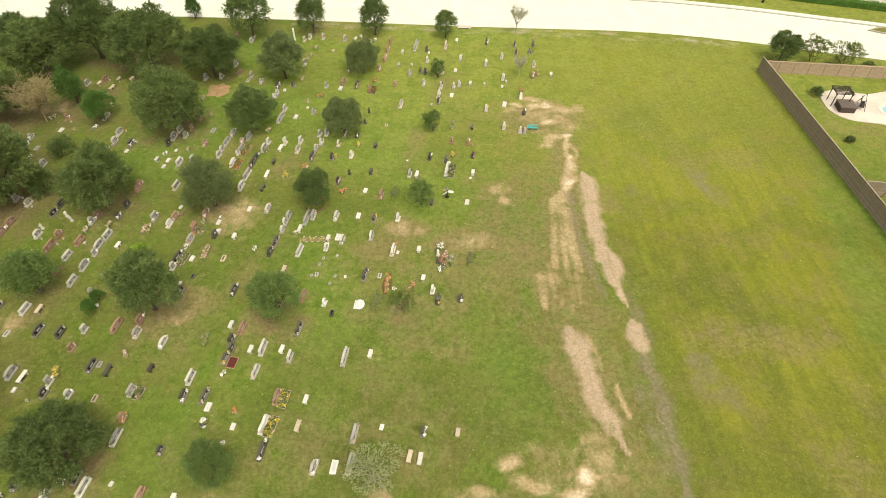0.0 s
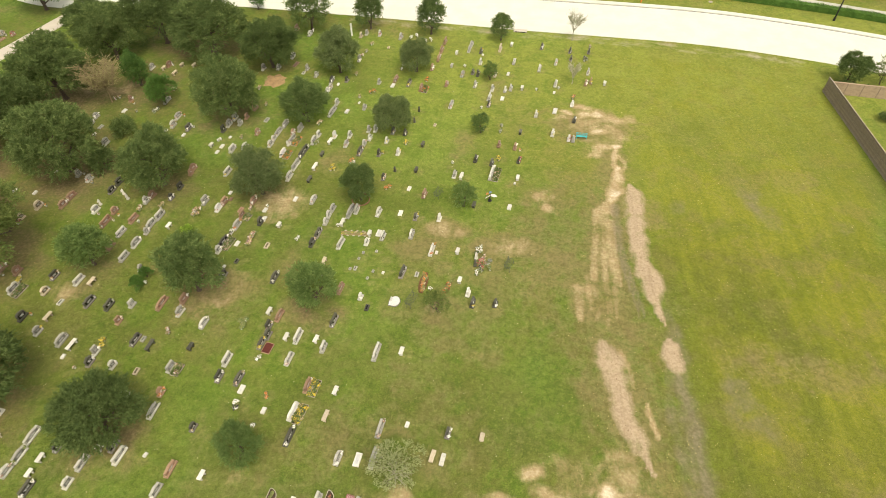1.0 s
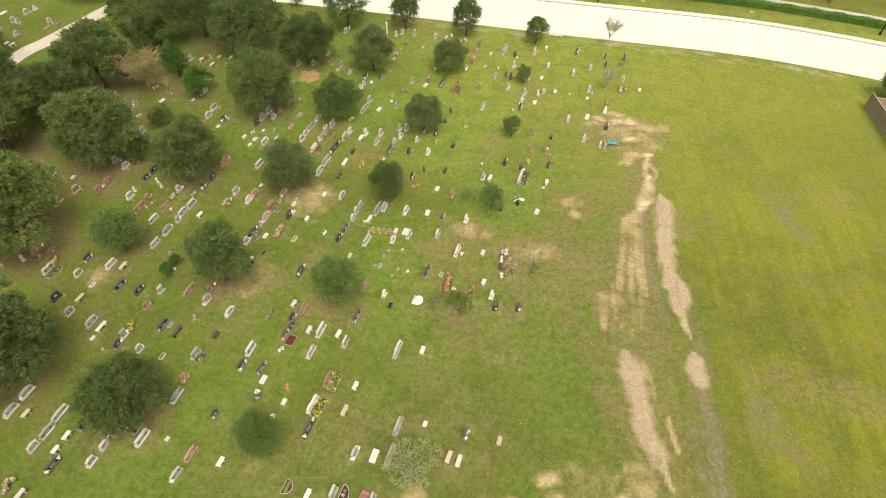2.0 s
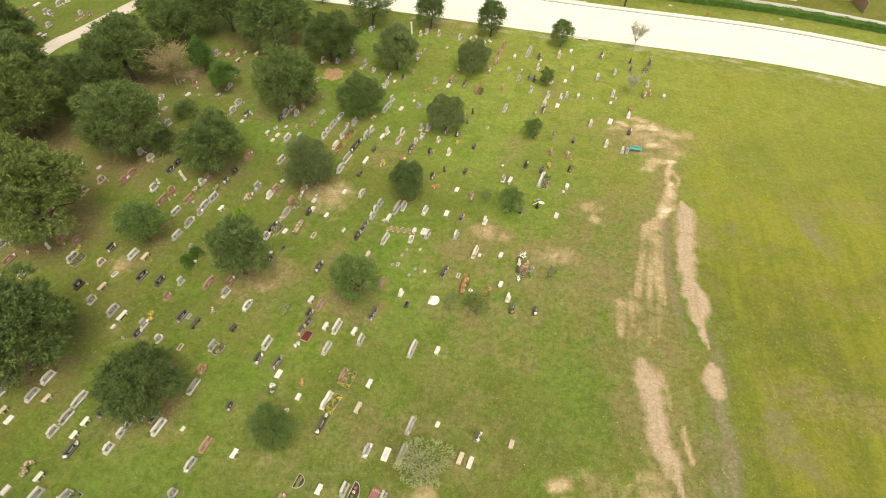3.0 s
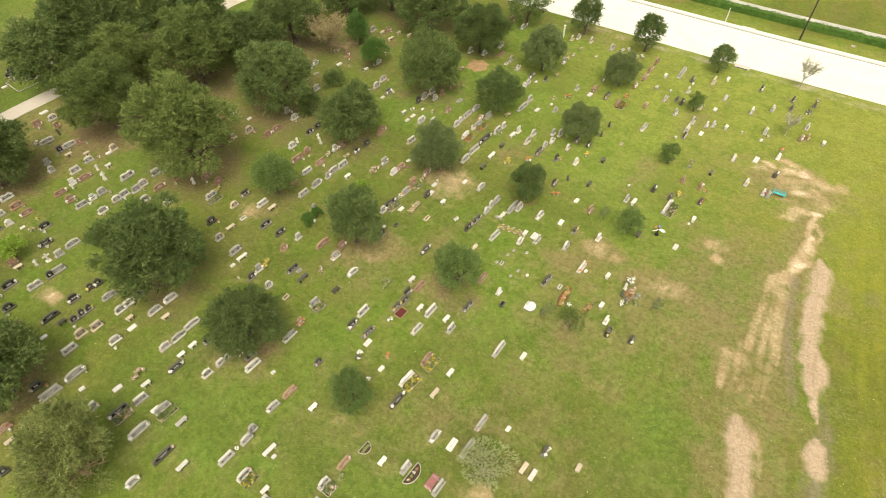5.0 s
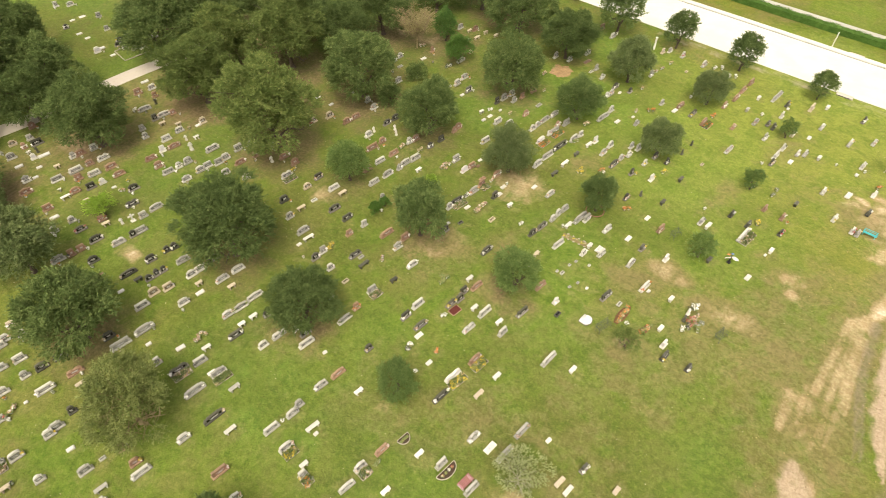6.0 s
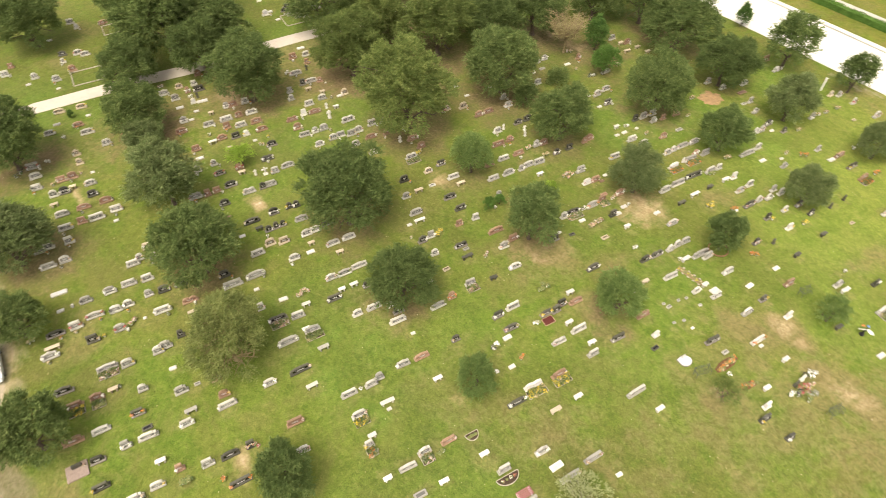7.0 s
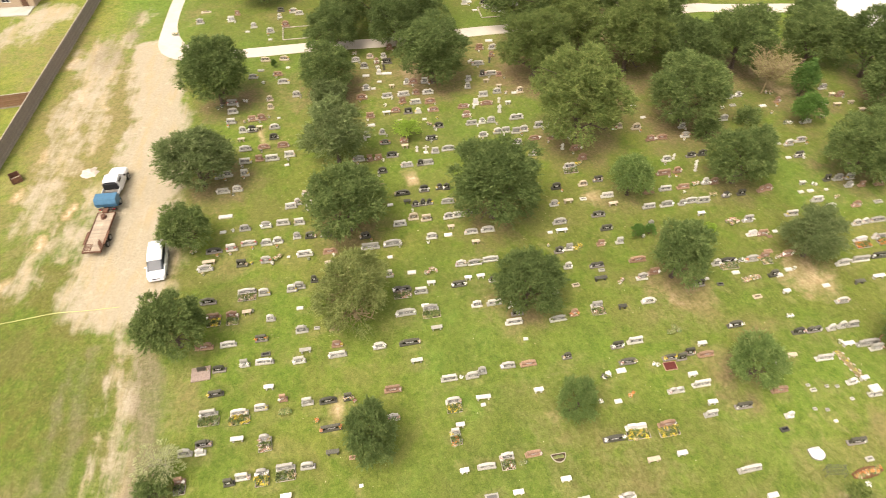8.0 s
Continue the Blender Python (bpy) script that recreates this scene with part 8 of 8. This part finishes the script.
plot([
    (-28.1, 45.0, 1.1, "Hrm"), (-27.6, 45.6, 0.6, "Fr"), (-28.0, 46.6, 0.6, "Fw"), (-29.4, 49.8, 1.3, "Hg"), (-28.9, 54.4, 1.2, "Hg"), (-26.0, 55.1, 0.9, "Hg"),
    (-29.9, 56.3, 0.6, "Ot"), (-28.2, 57.2, 0.9, "Hrm"), (-27.9, 60.0, 1.1, "Fg"), (-30.0, 62.2, 1.1, "Hr"), (-29.0, 63.2, 0.6, "Ot"), (-29.7, 71.7, 0.9, "Hg"),
    (-27.6, 72.9, 1.5, "Fr"), (-28.5, 74.7, 1.0, "Hg"), (-27.6, 81.0, 1.0, "Hg"), (-27.4, 82.2, 0.6, "Ow"), (-29.9, 82.2, 1.0, "Hr"), (-23.9, -11.7, 1.1, "Hg"),
    (-23.6, -10.6, 0.7, "Hw"), (-24.2, -10.3, 1.2, "Hk"), (-23.7, -7.8, 1.1, "Bw"), (-25.4, -7.5, 1.6, "Pgy"), (-22.5, -5.9, 1.1, "Pgm"), (-25.8, -5.7, 1.0, "Hg"),
    (-24.6, -4.0, 0.9, "On"), (-25.0, -2.1, 0.9, "Hg"), (-23.2, -1.7, 0.5, "Oo"), (-22.2, -0.8, 1.7, "Hko"), (-24.6, -0.5, 1.3, "Hk"), (-24.3, 1.1, 0.8, "Hkm"),
])
plot([
    (-23.9, 1.5, 0.4, "Or"), (-23.8, 4.7, 1.3, "Hr"), (-25.7, 7.4, 1.2, "Bg"), (-23.2, 9.4, 1.4, "Hg"), (-23.0, 10.4, 0.4, "Ow"), (-22.8, 11.3, 1.0, "Hg"),
    (-22.9, 12.2, 0.8, "Hg"), (-22.7, 14.5, 1.2, "Hg"), (-22.3, 16.2, 1.3, "Hr"), (-24.7, 17.1, 0.5, "Fw"), (-25.6, 20.7, 1.5, "Hgn"), (-25.6, 22.3, 0.8, "Hro"),
    (-25.2, 24.6, 1.3, "Pgm"), (-24.8, 26.8, 1.0, "Bk"), (-24.6, 29.4, 1.2, "Hg"), (-24.7, 35.0, 1.1, "Hk"), (-25.1, 36.2, 0.5, "Fw"), (-24.1, 37.0, 0.7, "Fk"),
    (-25.7, 39.2, 1.9, "Pkm"), (-24.8, 39.3, 0.8, "Fw"), (-23.4, 40.0, 1.8, "Om"), (-25.9, 40.7, 0.8, "Okw"), (-25.6, 41.7, 1.3, "Hgo"), (-23.3, 42.4, 0.9, "Hk"),
    (-23.1, 43.0, 0.8, "Fw"), (-25.0, 43.1, 1.1, "Prt"), (-26.0, 44.1, 1.0, "Fr"), (-23.4, 44.3, 0.8, "Fw"), (-25.1, 44.4, 0.6, "Om"), (-23.3, 44.9, 0.4, "Ow"),
])
plot([
    (-25.0, 45.4, 1.1, "Hr"), (-25.1, 46.1, 0.6, "Ot"), (-22.2, 49.7, 1.4, "Hg"), (-23.5, 53.6, 1.6, "Pwo"), (-23.9, 55.3, 0.7, "Sw"), (-25.9, 56.1, 0.8, "Hg"),
    (-23.1, 56.2, 1.9, "Pgo"), (-25.7, 57.5, 1.7, "Hg"), (-23.9, 57.6, 0.7, "Hr"), (-23.2, 58.5, 1.2, "Hg"), (-25.3, 59.2, 1.4, "Hg"), (-24.1, 70.3, 0.8, "Hg"),
    (-26.0, 70.9, 0.8, "Fg"), (-25.7, 71.8, 0.8, "Hg"), (-23.6, 82.2, 0.7, "Hg"), (-21.3, -12.3, 1.0, "Prk"), (-20.5, -8.8, 0.8, "Hk"), (-20.6, -7.8, 1.1, "Hg"),
    (-19.9, -6.5, 1.1, "Pgy"), (-18.1, -5.0, 1.0, "Bw"), (-19.7, -4.8, 1.5, "Pgn"), (-19.8, -3.1, 1.0, "Hg"), (-20.2, -1.1, 1.1, "Bk"), (-19.4, 0.2, 0.6, "Fr"),
    (-21.4, 4.0, 1.1, "Hgm"), (-18.0, 8.1, 1.0, "Pgo"), (-19.0, 8.8, 0.8, "Bw"), (-20.6, 8.9, 1.4, "Pgy"), (-20.1, 11.2, 0.5, "Fw"), (-20.6, 11.4, 1.4, "Bw"),
])
plot([
    (-19.7, 15.9, 0.9, "Bw"), (-21.8, 19.6, 0.8, "Hk"), (-19.0, 21.8, 0.9, "Okw"), (-19.1, 23.3, 1.0, "Fw"), (-19.6, 24.2, 1.3, "Hk"), (-21.3, 24.2, 1.1, "Hkw"),
    (-21.2, 25.9, 1.4, "Hg"), (-18.5, 26.3, 0.6, "Ow"), (-18.75, 27.8, 1.2, "Hky"), (-18.4, 28.7, 0.9, "Hk"), (-18.6, 29.6, 0.9, "Hkm"), (-21.1, 29.7, 1.2, "On"),
    (-19.0, 31.2, 1.0, "Bw"), (-19.7, 35.2, 1.3, "Hkw"), (-21.7, 39.3, 0.9, "Ft"), (-18.8, 40.5, 0.6, "Ow"), (-21.2, 42.1, 0.7, "Bw"), (-18.6, 46.2, 1.2, "Hg"),
    (-20.6, 46.3, 0.8, "Fw"), (-19.8, 49.4, 1.1, "Bk"), (-19.7, 51.6, 1.5, "Bw"), (-22.0, 51.7, 1.8, "Hg"), (-19.4, 53.9, 1.0, "Bk"), (-21.7, 54.1, 2.3, "Hkw"),
    (-20.5, 56.1, 0.8, "On"), (-21.0, 56.3, 1.3, "Hg"), (-19.0, 56.3, 1.1, "Bw"), (-18.7, 57.4, 0.7, "Hw"), (-20.7, 57.5, 0.7, "Hg"), (-21.2, 59.9, 0.9, "Ot"),
])
plot([
    (-20.1, 62.3, 2.1, "Hg"), (-18.3, 62.7, 1.0, "Fw"), (-19.9, 64.2, 0.9, "Hg"), (-21.7, 66.7, 0.7, "Hg"), (-21.5, 67.6, 0.7, "Hgm"), (-20.7, 68.6, 0.6, "Fw"),
    (-21.7, 69.3, 1.1, "Hkw"), (-19.7, 69.5, 0.7, "Hk"), (-18.8, 71.2, 0.6, "Ot"), (-19.0, 74.7, 0.8, "Hg"), (-18.9, 75.9, 0.7, "Om"), (-18.5, 77.2, 0.6, "Om"),
    (-18.1, 79.2, 0.7, "Ot"), (-20.0, 81.2, 0.7, "Ht"), (-19.3, 82.0, 0.7, "Hg"), (-17.1, 0.3, 0.3, "Fw"), (-15.5, 7.8, 0.8, "Bw"), (-15.3, 9.5, 1.4, "Hg"),
    (-14.9, 11.1, 1.2, "Pgm"), (-14.7, 12.2, 0.6, "On"), (-15.0, 13.2, 1.2, "Hr"), (-14.0, 19.6, 1.6, "Hkw"), (-17.1, 20.2, 0.5, "Ow"), (-16.7, 21.6, 0.7, "Fw"),
    (-16.8, 22.9, 0.6, "Oo"), (-15.9, 26.5, 1.3, "Hg"), (-16.7, 28.6, 0.9, "Bw"), (-15.7, 28.8, 1.5, "Hg"), (-18.0, 30.9, 1.3, "Hr"), (-15.3, 36.1, 0.5, "Ow"),
])
plot([
    (-15.4, 37.7, 0.9, "Bt"), (-17.2, 40.0, 1.1, "Hk"), (-14.3, 40.2, 1.5, "Hg"), (-16.9, 41.4, 1.3, "Hk"), (-15.1, 42.7, 0.5, "Ow"), (-16.5, 43.0, 0.8, "Hg"),
    (-14.7, 43.1, 1.1, "Bw"), (-16.4, 44.0, 0.8, "Hg"), (-14.2, 44.8, 1.9, "Hg"), (-16.2, 45.1, 1.0, "Hg"), (-17.7, 51.7, 1.0, "Oy"), (-15.4, 52.7, 0.7, "Ow"),
    (-15.9, 53.1, 0.8, "Oo"), (-15.1, 54.8, 1.3, "Hkm"), (-17.0, 56.0, 1.1, "Hgm"), (-14.9, 56.3, 0.7, "Hg"), (-14.4, 57.4, 0.7, "Hg"), (-16.9, 57.7, 0.9, "Hg"),
    (-14.8, 59.0, 0.7, "Hg"), (-16.2, 63.5, 0.8, "Hg"), (-17.1, 64.7, 0.5, "Fw"), (-17.3, 66.0, 0.6, "Ot"), (-15.8, 67.2, 0.9, "Oo"), (-15.3, 69.4, 0.7, "Hg"),
    (-15.5, 78.5, 0.6, "Ft"), (-14.1, 81.3, 1.0, "Hg"), (-17.3, 81.8, 0.7, "Hg"), (-13.1, 9.0, 1.2, "Fg"), (-12.7, 10.9, 0.9, "Bw"), (-12.4, 14.6, 1.0, "Bw"),
])
plot([
    (-10.6, 15.0, 1.1, "Hg"), (-11.5, 21.5, 1.1, "Bt"), (-13.7, 21.6, 1.9, "Pwy"), (-11.2, 23.8, 1.0, "Bw"), (-13.1, 24.0, 1.6, "Pry"), (-13.2, 27.9, 1.0, "Hg"),
    (-14.0, 28.6, 0.9, "Bw"), (-12.9, 30.8, 1.3, "Hk"), (-10.2, 32.6, 0.8, "Fk"), (-11.0, 33.7, 0.5, "Hw"), (-13.1, 34.5, 1.3, "Hr"), (-10.8, 36.1, 0.3, "Fg"),
    (-10.4, 37.0, 0.3, "Fg"), (-12.7, 37.1, 0.3, "Fg"), (-12.2, 37.2, 0.6, "Fg"), (-12.1, 38.5, 0.3, "Fg"), (-11.8, 39.3, 0.3, "Fg"), (-10.5, 39.6, 0.3, "Fg"),
    (-11.7, 40.6, 0.7, "Hg"), (-10.2, 41.6, 1.1, "Hg"), (-11.6, 41.8, 0.6, "Bw"), (-10.7, 42.1, 1.1, "Fw"), (-11.2, 45.0, 1.2, "Hg"), (-13.6, 45.1, 1.1, "Hg"),
    (-10.8, 49.0, 0.8, "Oo"), (-11.6, 50.5, 0.7, "Hk"), (-10.5, 51.9, 0.6, "Sk"), (-12.8, 54.6, 0.7, "Hk"), (-12.4, 54.9, 0.5, "Oy"), (-10.6, 55.0, 0.7, "Hw"),
])
plot([
    (-12.3, 57.1, 0.7, "Hg"), (-10.3, 58.8, 0.7, "Hk"), (-11.8, 59.0, 0.9, "Hkm"), (-14.0, 59.1, 0.7, "Hg"), (-13.4, 69.0, 1.1, "Fw"), (-11.3, 69.6, 1.5, "Hk"),
    (-13.2, 70.4, 1.3, "Hr"), (-12.8, 72.9, 0.5, "Ow"), (-12.6, 74.3, 0.8, "Hg"), (-10.4, 80.7, 0.7, "Ow"), (-12.5, 81.5, 0.7, "Ow"), (-11.8, 82.1, 0.7, "Ow"),
    (-7.7, 14.8, 1.3, "Hg"), (-9.8, 18.2, 1.0, "Hg"), (-8.3, 18.3, 1.3, "Fw"), (-6.7, 18.5, 0.7, "On"), (-7.1, 18.5, 1.6, "Hg"), (-7.0, 20.9, 1.5, "Hgm"),
    (-8.5, 27.9, 1.8, "Hg"), (-6.3, 28.1, 1.0, "Bw"), (-9.4, 36.9, 0.3, "Fw"), (-6.1, 37.0, 0.7, "Fg"), (-7.5, 37.0, 1.4, "Hk"), (-7.3, 42.1, 1.0, "Hg"),
    (-7.2, 44.6, 0.7, "Hk"), (-8.9, 45.2, 0.9, "Fw"), (-6.7, 48.2, 1.1, "Hr"), (-8.5, 49.1, 0.8, "Fw"), (-8.1, 52.1, 0.9, "Bk"), (-7.9, 56.8, 1.0, "Bk"),
])
plot([
    (-9.9, 57.0, 0.8, "Oy"), (-6.9, 60.9, 0.6, "Ft"), (-9.5, 61.3, 0.6, "Sk"), (-9.2, 63.6, 0.7, "Sk"), (-9.0, 68.5, 1.6, "Pro"), (-6.3, 69.7, 0.8, "Hr"),
    (-8.9, 70.6, 0.9, "Oo"), (-8.6, 73.4, 0.7, "Hr"), (-6.0, 74.3, 0.7, "Bg"), (-8.0, 76.0, 1.4, "Hr"), (-7.8, 78.3, 1.4, "Hr"), (-7.5, 80.7, 1.2, "Hr"),
    (-9.6, 81.1, 0.7, "Ow"), (-2.6, 19.0, 1.1, "Bt"), (-4.9, 21.5, 0.6, "Fw"),  (-4.6, 35.3, 0.5, "Ow"), 
     (-4.5, 40.0, 0.5, "Fw"), (-5.0, 40.2, 1.5, "Hgo"), (-2.4, 40.2, 0.7, "Bw"), (-4.7, 44.7, 0.7, "Hw"), 
    (-2.9, 51.5, 1.1, "Bw"), (-3.7, 51.7, 0.9, "Hg"), (-4.1, 53.9, 0.4, "Ow"), (-5.3, 65.1, 1.4, "Hg"), (-2.5, 69.8, 0.7, "Hg"), (-4.4, 72.3, 1.0, "Hgm"),
])
plot([
    (-2.3, 72.5, 0.7, "Hk"), (-3.0, 72.9, 0.7, "Hk"), (-4.2, 74.5, 0.5, "Ow"), (-2.1, 75.5, 0.8, "Hg"), (-5.6, 77.7, 0.7, "Bw"), (-2.2, 78.4, 0.7, "Hk"),
    (-3.8, 79.4, 2.5, "Hg"), (-1.8, 18.8, 1.2, "Bg"), (1.1, 20.9, 0.8, "Bt"), (-1.6, 21.0, 0.7, "Hkw"), (-0.5, 34.0, 1.0, "Hk"), (1.6, 34.1, 0.7, "Hk"),
    (-1.0, 35.1, 0.7, "Hw"), (-1.9, 36.5, 0.8, "Bw"), (-1.2, 47.0, 0.9, "Bk"), (1.0, 52.3, 2.4, "Pgm"), (0.4, 54.2, 0.9, "Hk"), (-1.5, 54.6, 0.7, "Hk"),
    (1.1, 55.1, 0.8, "Oy"), (1.1, 57.6, 0.7, "Hr"), (1.3, 60.3, 0.6, "Og"), (-1.0, 60.5, 0.5, "Fg"), (1.3, 61.4, 0.5, "Og"), (-1.4, 65.0, 0.4, "Ow"),
    (-0.5, 65.6, 0.7, "Hkm"), (1.2, 67.3, 0.9, "Fw"), (-0.5, 67.3, 1.4, "Hg"), (1.5, 69.1, 0.7, "Hg"), (-0.2, 69.1, 0.8, "Hg"), (0.0, 72.5, 0.7, "Ht"),
])
plot([
    (1.8, 73.2, 0.8, "Fw"), (-1.9, 77.8, 0.5, "Fw"), (0.5, 79.4, 1.4, "Ht"),  (2.6, 47.2, 0.9, "Fw"), (3.1, 51.1, 0.4, "Fw"),
    (3.4, 51.8, 0.8, "Bw"), (3.5, 54.9, 0.7, "Hk"), (3.6, 56.9, 0.3, "Oo"), (3.0, 57.3, 0.7, "Hr"), (3.6, 60.2, 0.8, "Bk"), (5.5, 64.0, 0.8, "Hg"),
    (2.2, 69.5, 0.8, "Hg"), (5.6, 69.7, 0.3, "Ow"), (3.7, 69.7, 0.7, "Bw"), (2.5, 76.0, 0.9, "Hg"), (2.1, 80.7, 0.8, "Bw"), (9.9, 59.4, 0.7, "Hg"),
    (9.4, 59.5, 0.7, "Hw"), (7.5, 60.4, 1.0, "Hg"), (7.9, 65.2, 1.3, "Fw"), (7.9, 69.3, 0.6, "Fw"), (8.5, 70.3, 0.4, "Ow"), (8.1, 71.1, 1.1, "Hg"),
    (6.0, 74.6, 1.0, "Hg"), (8.3, 76.4, 0.9, "Hg"), (6.4, 80.3, 0.8, "Hk"), (10.2, 63.3, 0.7, "Hk"), (10.1, 66.7, 0.7, "Hw"), (10.3, 68.4, 0.7, "Oo"),
])
plot([
    (12.1, 71.6, 0.7, "Hr"), (12.8, 72.1, 0.7, "Hr"), (12.6, 74.4, 1.0, "Hg"), (10.4, 77.6, 0.7, "Hk"), (12.4, 77.8, 1.0, "Ok"), (13.0, 79.7, 0.7, "Hk"),
    (10.4, 79.7, 0.9, "Hk"), (13.2, 81.3, 0.6, "Ot"), (14.6, 71.8, 0.7, "Bw"),
])

# ---- thin, trodden grass round the graves ----
def tread():
    out = np.zeros_like(MX)
    for x, y, w in GRAVES:
        i, j = np.searchsorted(GX, (x - 1.6, x + 1.6)), np.searchsorted(GY, (y - 1.8, y + 1.8))
        px, py = WX[j[0]:j[1], i[0]:i[1]] - x - 0.1, WY[j[0]:j[1], i[0]:i[1]] - y
        d = np.hypot(px / 0.75, py / (0.35 + 0.5 * w))
        out[j[0]:j[1], i[0]:i[1]] = np.maximum(out[j[0]:j[1], i[0]:i[1]], np.clip(1.35 - d, 0, 0.8))
    GROUND_SHEET.data.attributes.new("trod", "FLOAT", "POINT").data.foreach_set("value", out.ravel().astype(np.float32))


tread()


# ---- clods along the dug strips ----
def clods():
    r = np.random.RandomState(8)
    verts, faces = [], []
    for way in HEAPS:
        P = np.array(way)
        for k in range(len(P) - 1):
            run = np.hypot(*(P[k + 1, :2] - P[k, :2]))
            for _ in range(int(run * 12)):
                t = r.rand()
                x, y, w = P[k] + t * (P[k + 1] - P[k])
                side = 0.62 * r.randn()
                s = 0.025 + 0.06 * r.rand() ** 2
                c = np.array([x + side * w, y, 0.05])
                b = len(verts)
                for d in ((1, 0, 0), (0, 1, 0), (-1, 0, 0), (0, -1, 0), (0, 0, 1)):
                    verts.append(tuple(c + s * np.array(d) * (0.7 + 0.7 * r.rand()) + 0.25 * s * r.randn(3)))
                faces += [(b, b + 1, b + 4), (b + 1, b + 2, b + 4), (b + 2, b + 3, b + 4), (b + 3, b, b + 4)]
    m = Mat("dry_clods", 0.95, 0, 0.2)
    m.colour(m.ramp(m.island(), [(0.0, (0.20, 0.135, 0.08)), (0.6, (0.33, 0.24, 0.15)), (1.0, (0.46, 0.36, 0.24))]))
    tagged(new("clods", mesh_of("clods", verts, faces, m.m)), "dry clods and stones along the dug strips", "clods", kind="stuff")


clods()
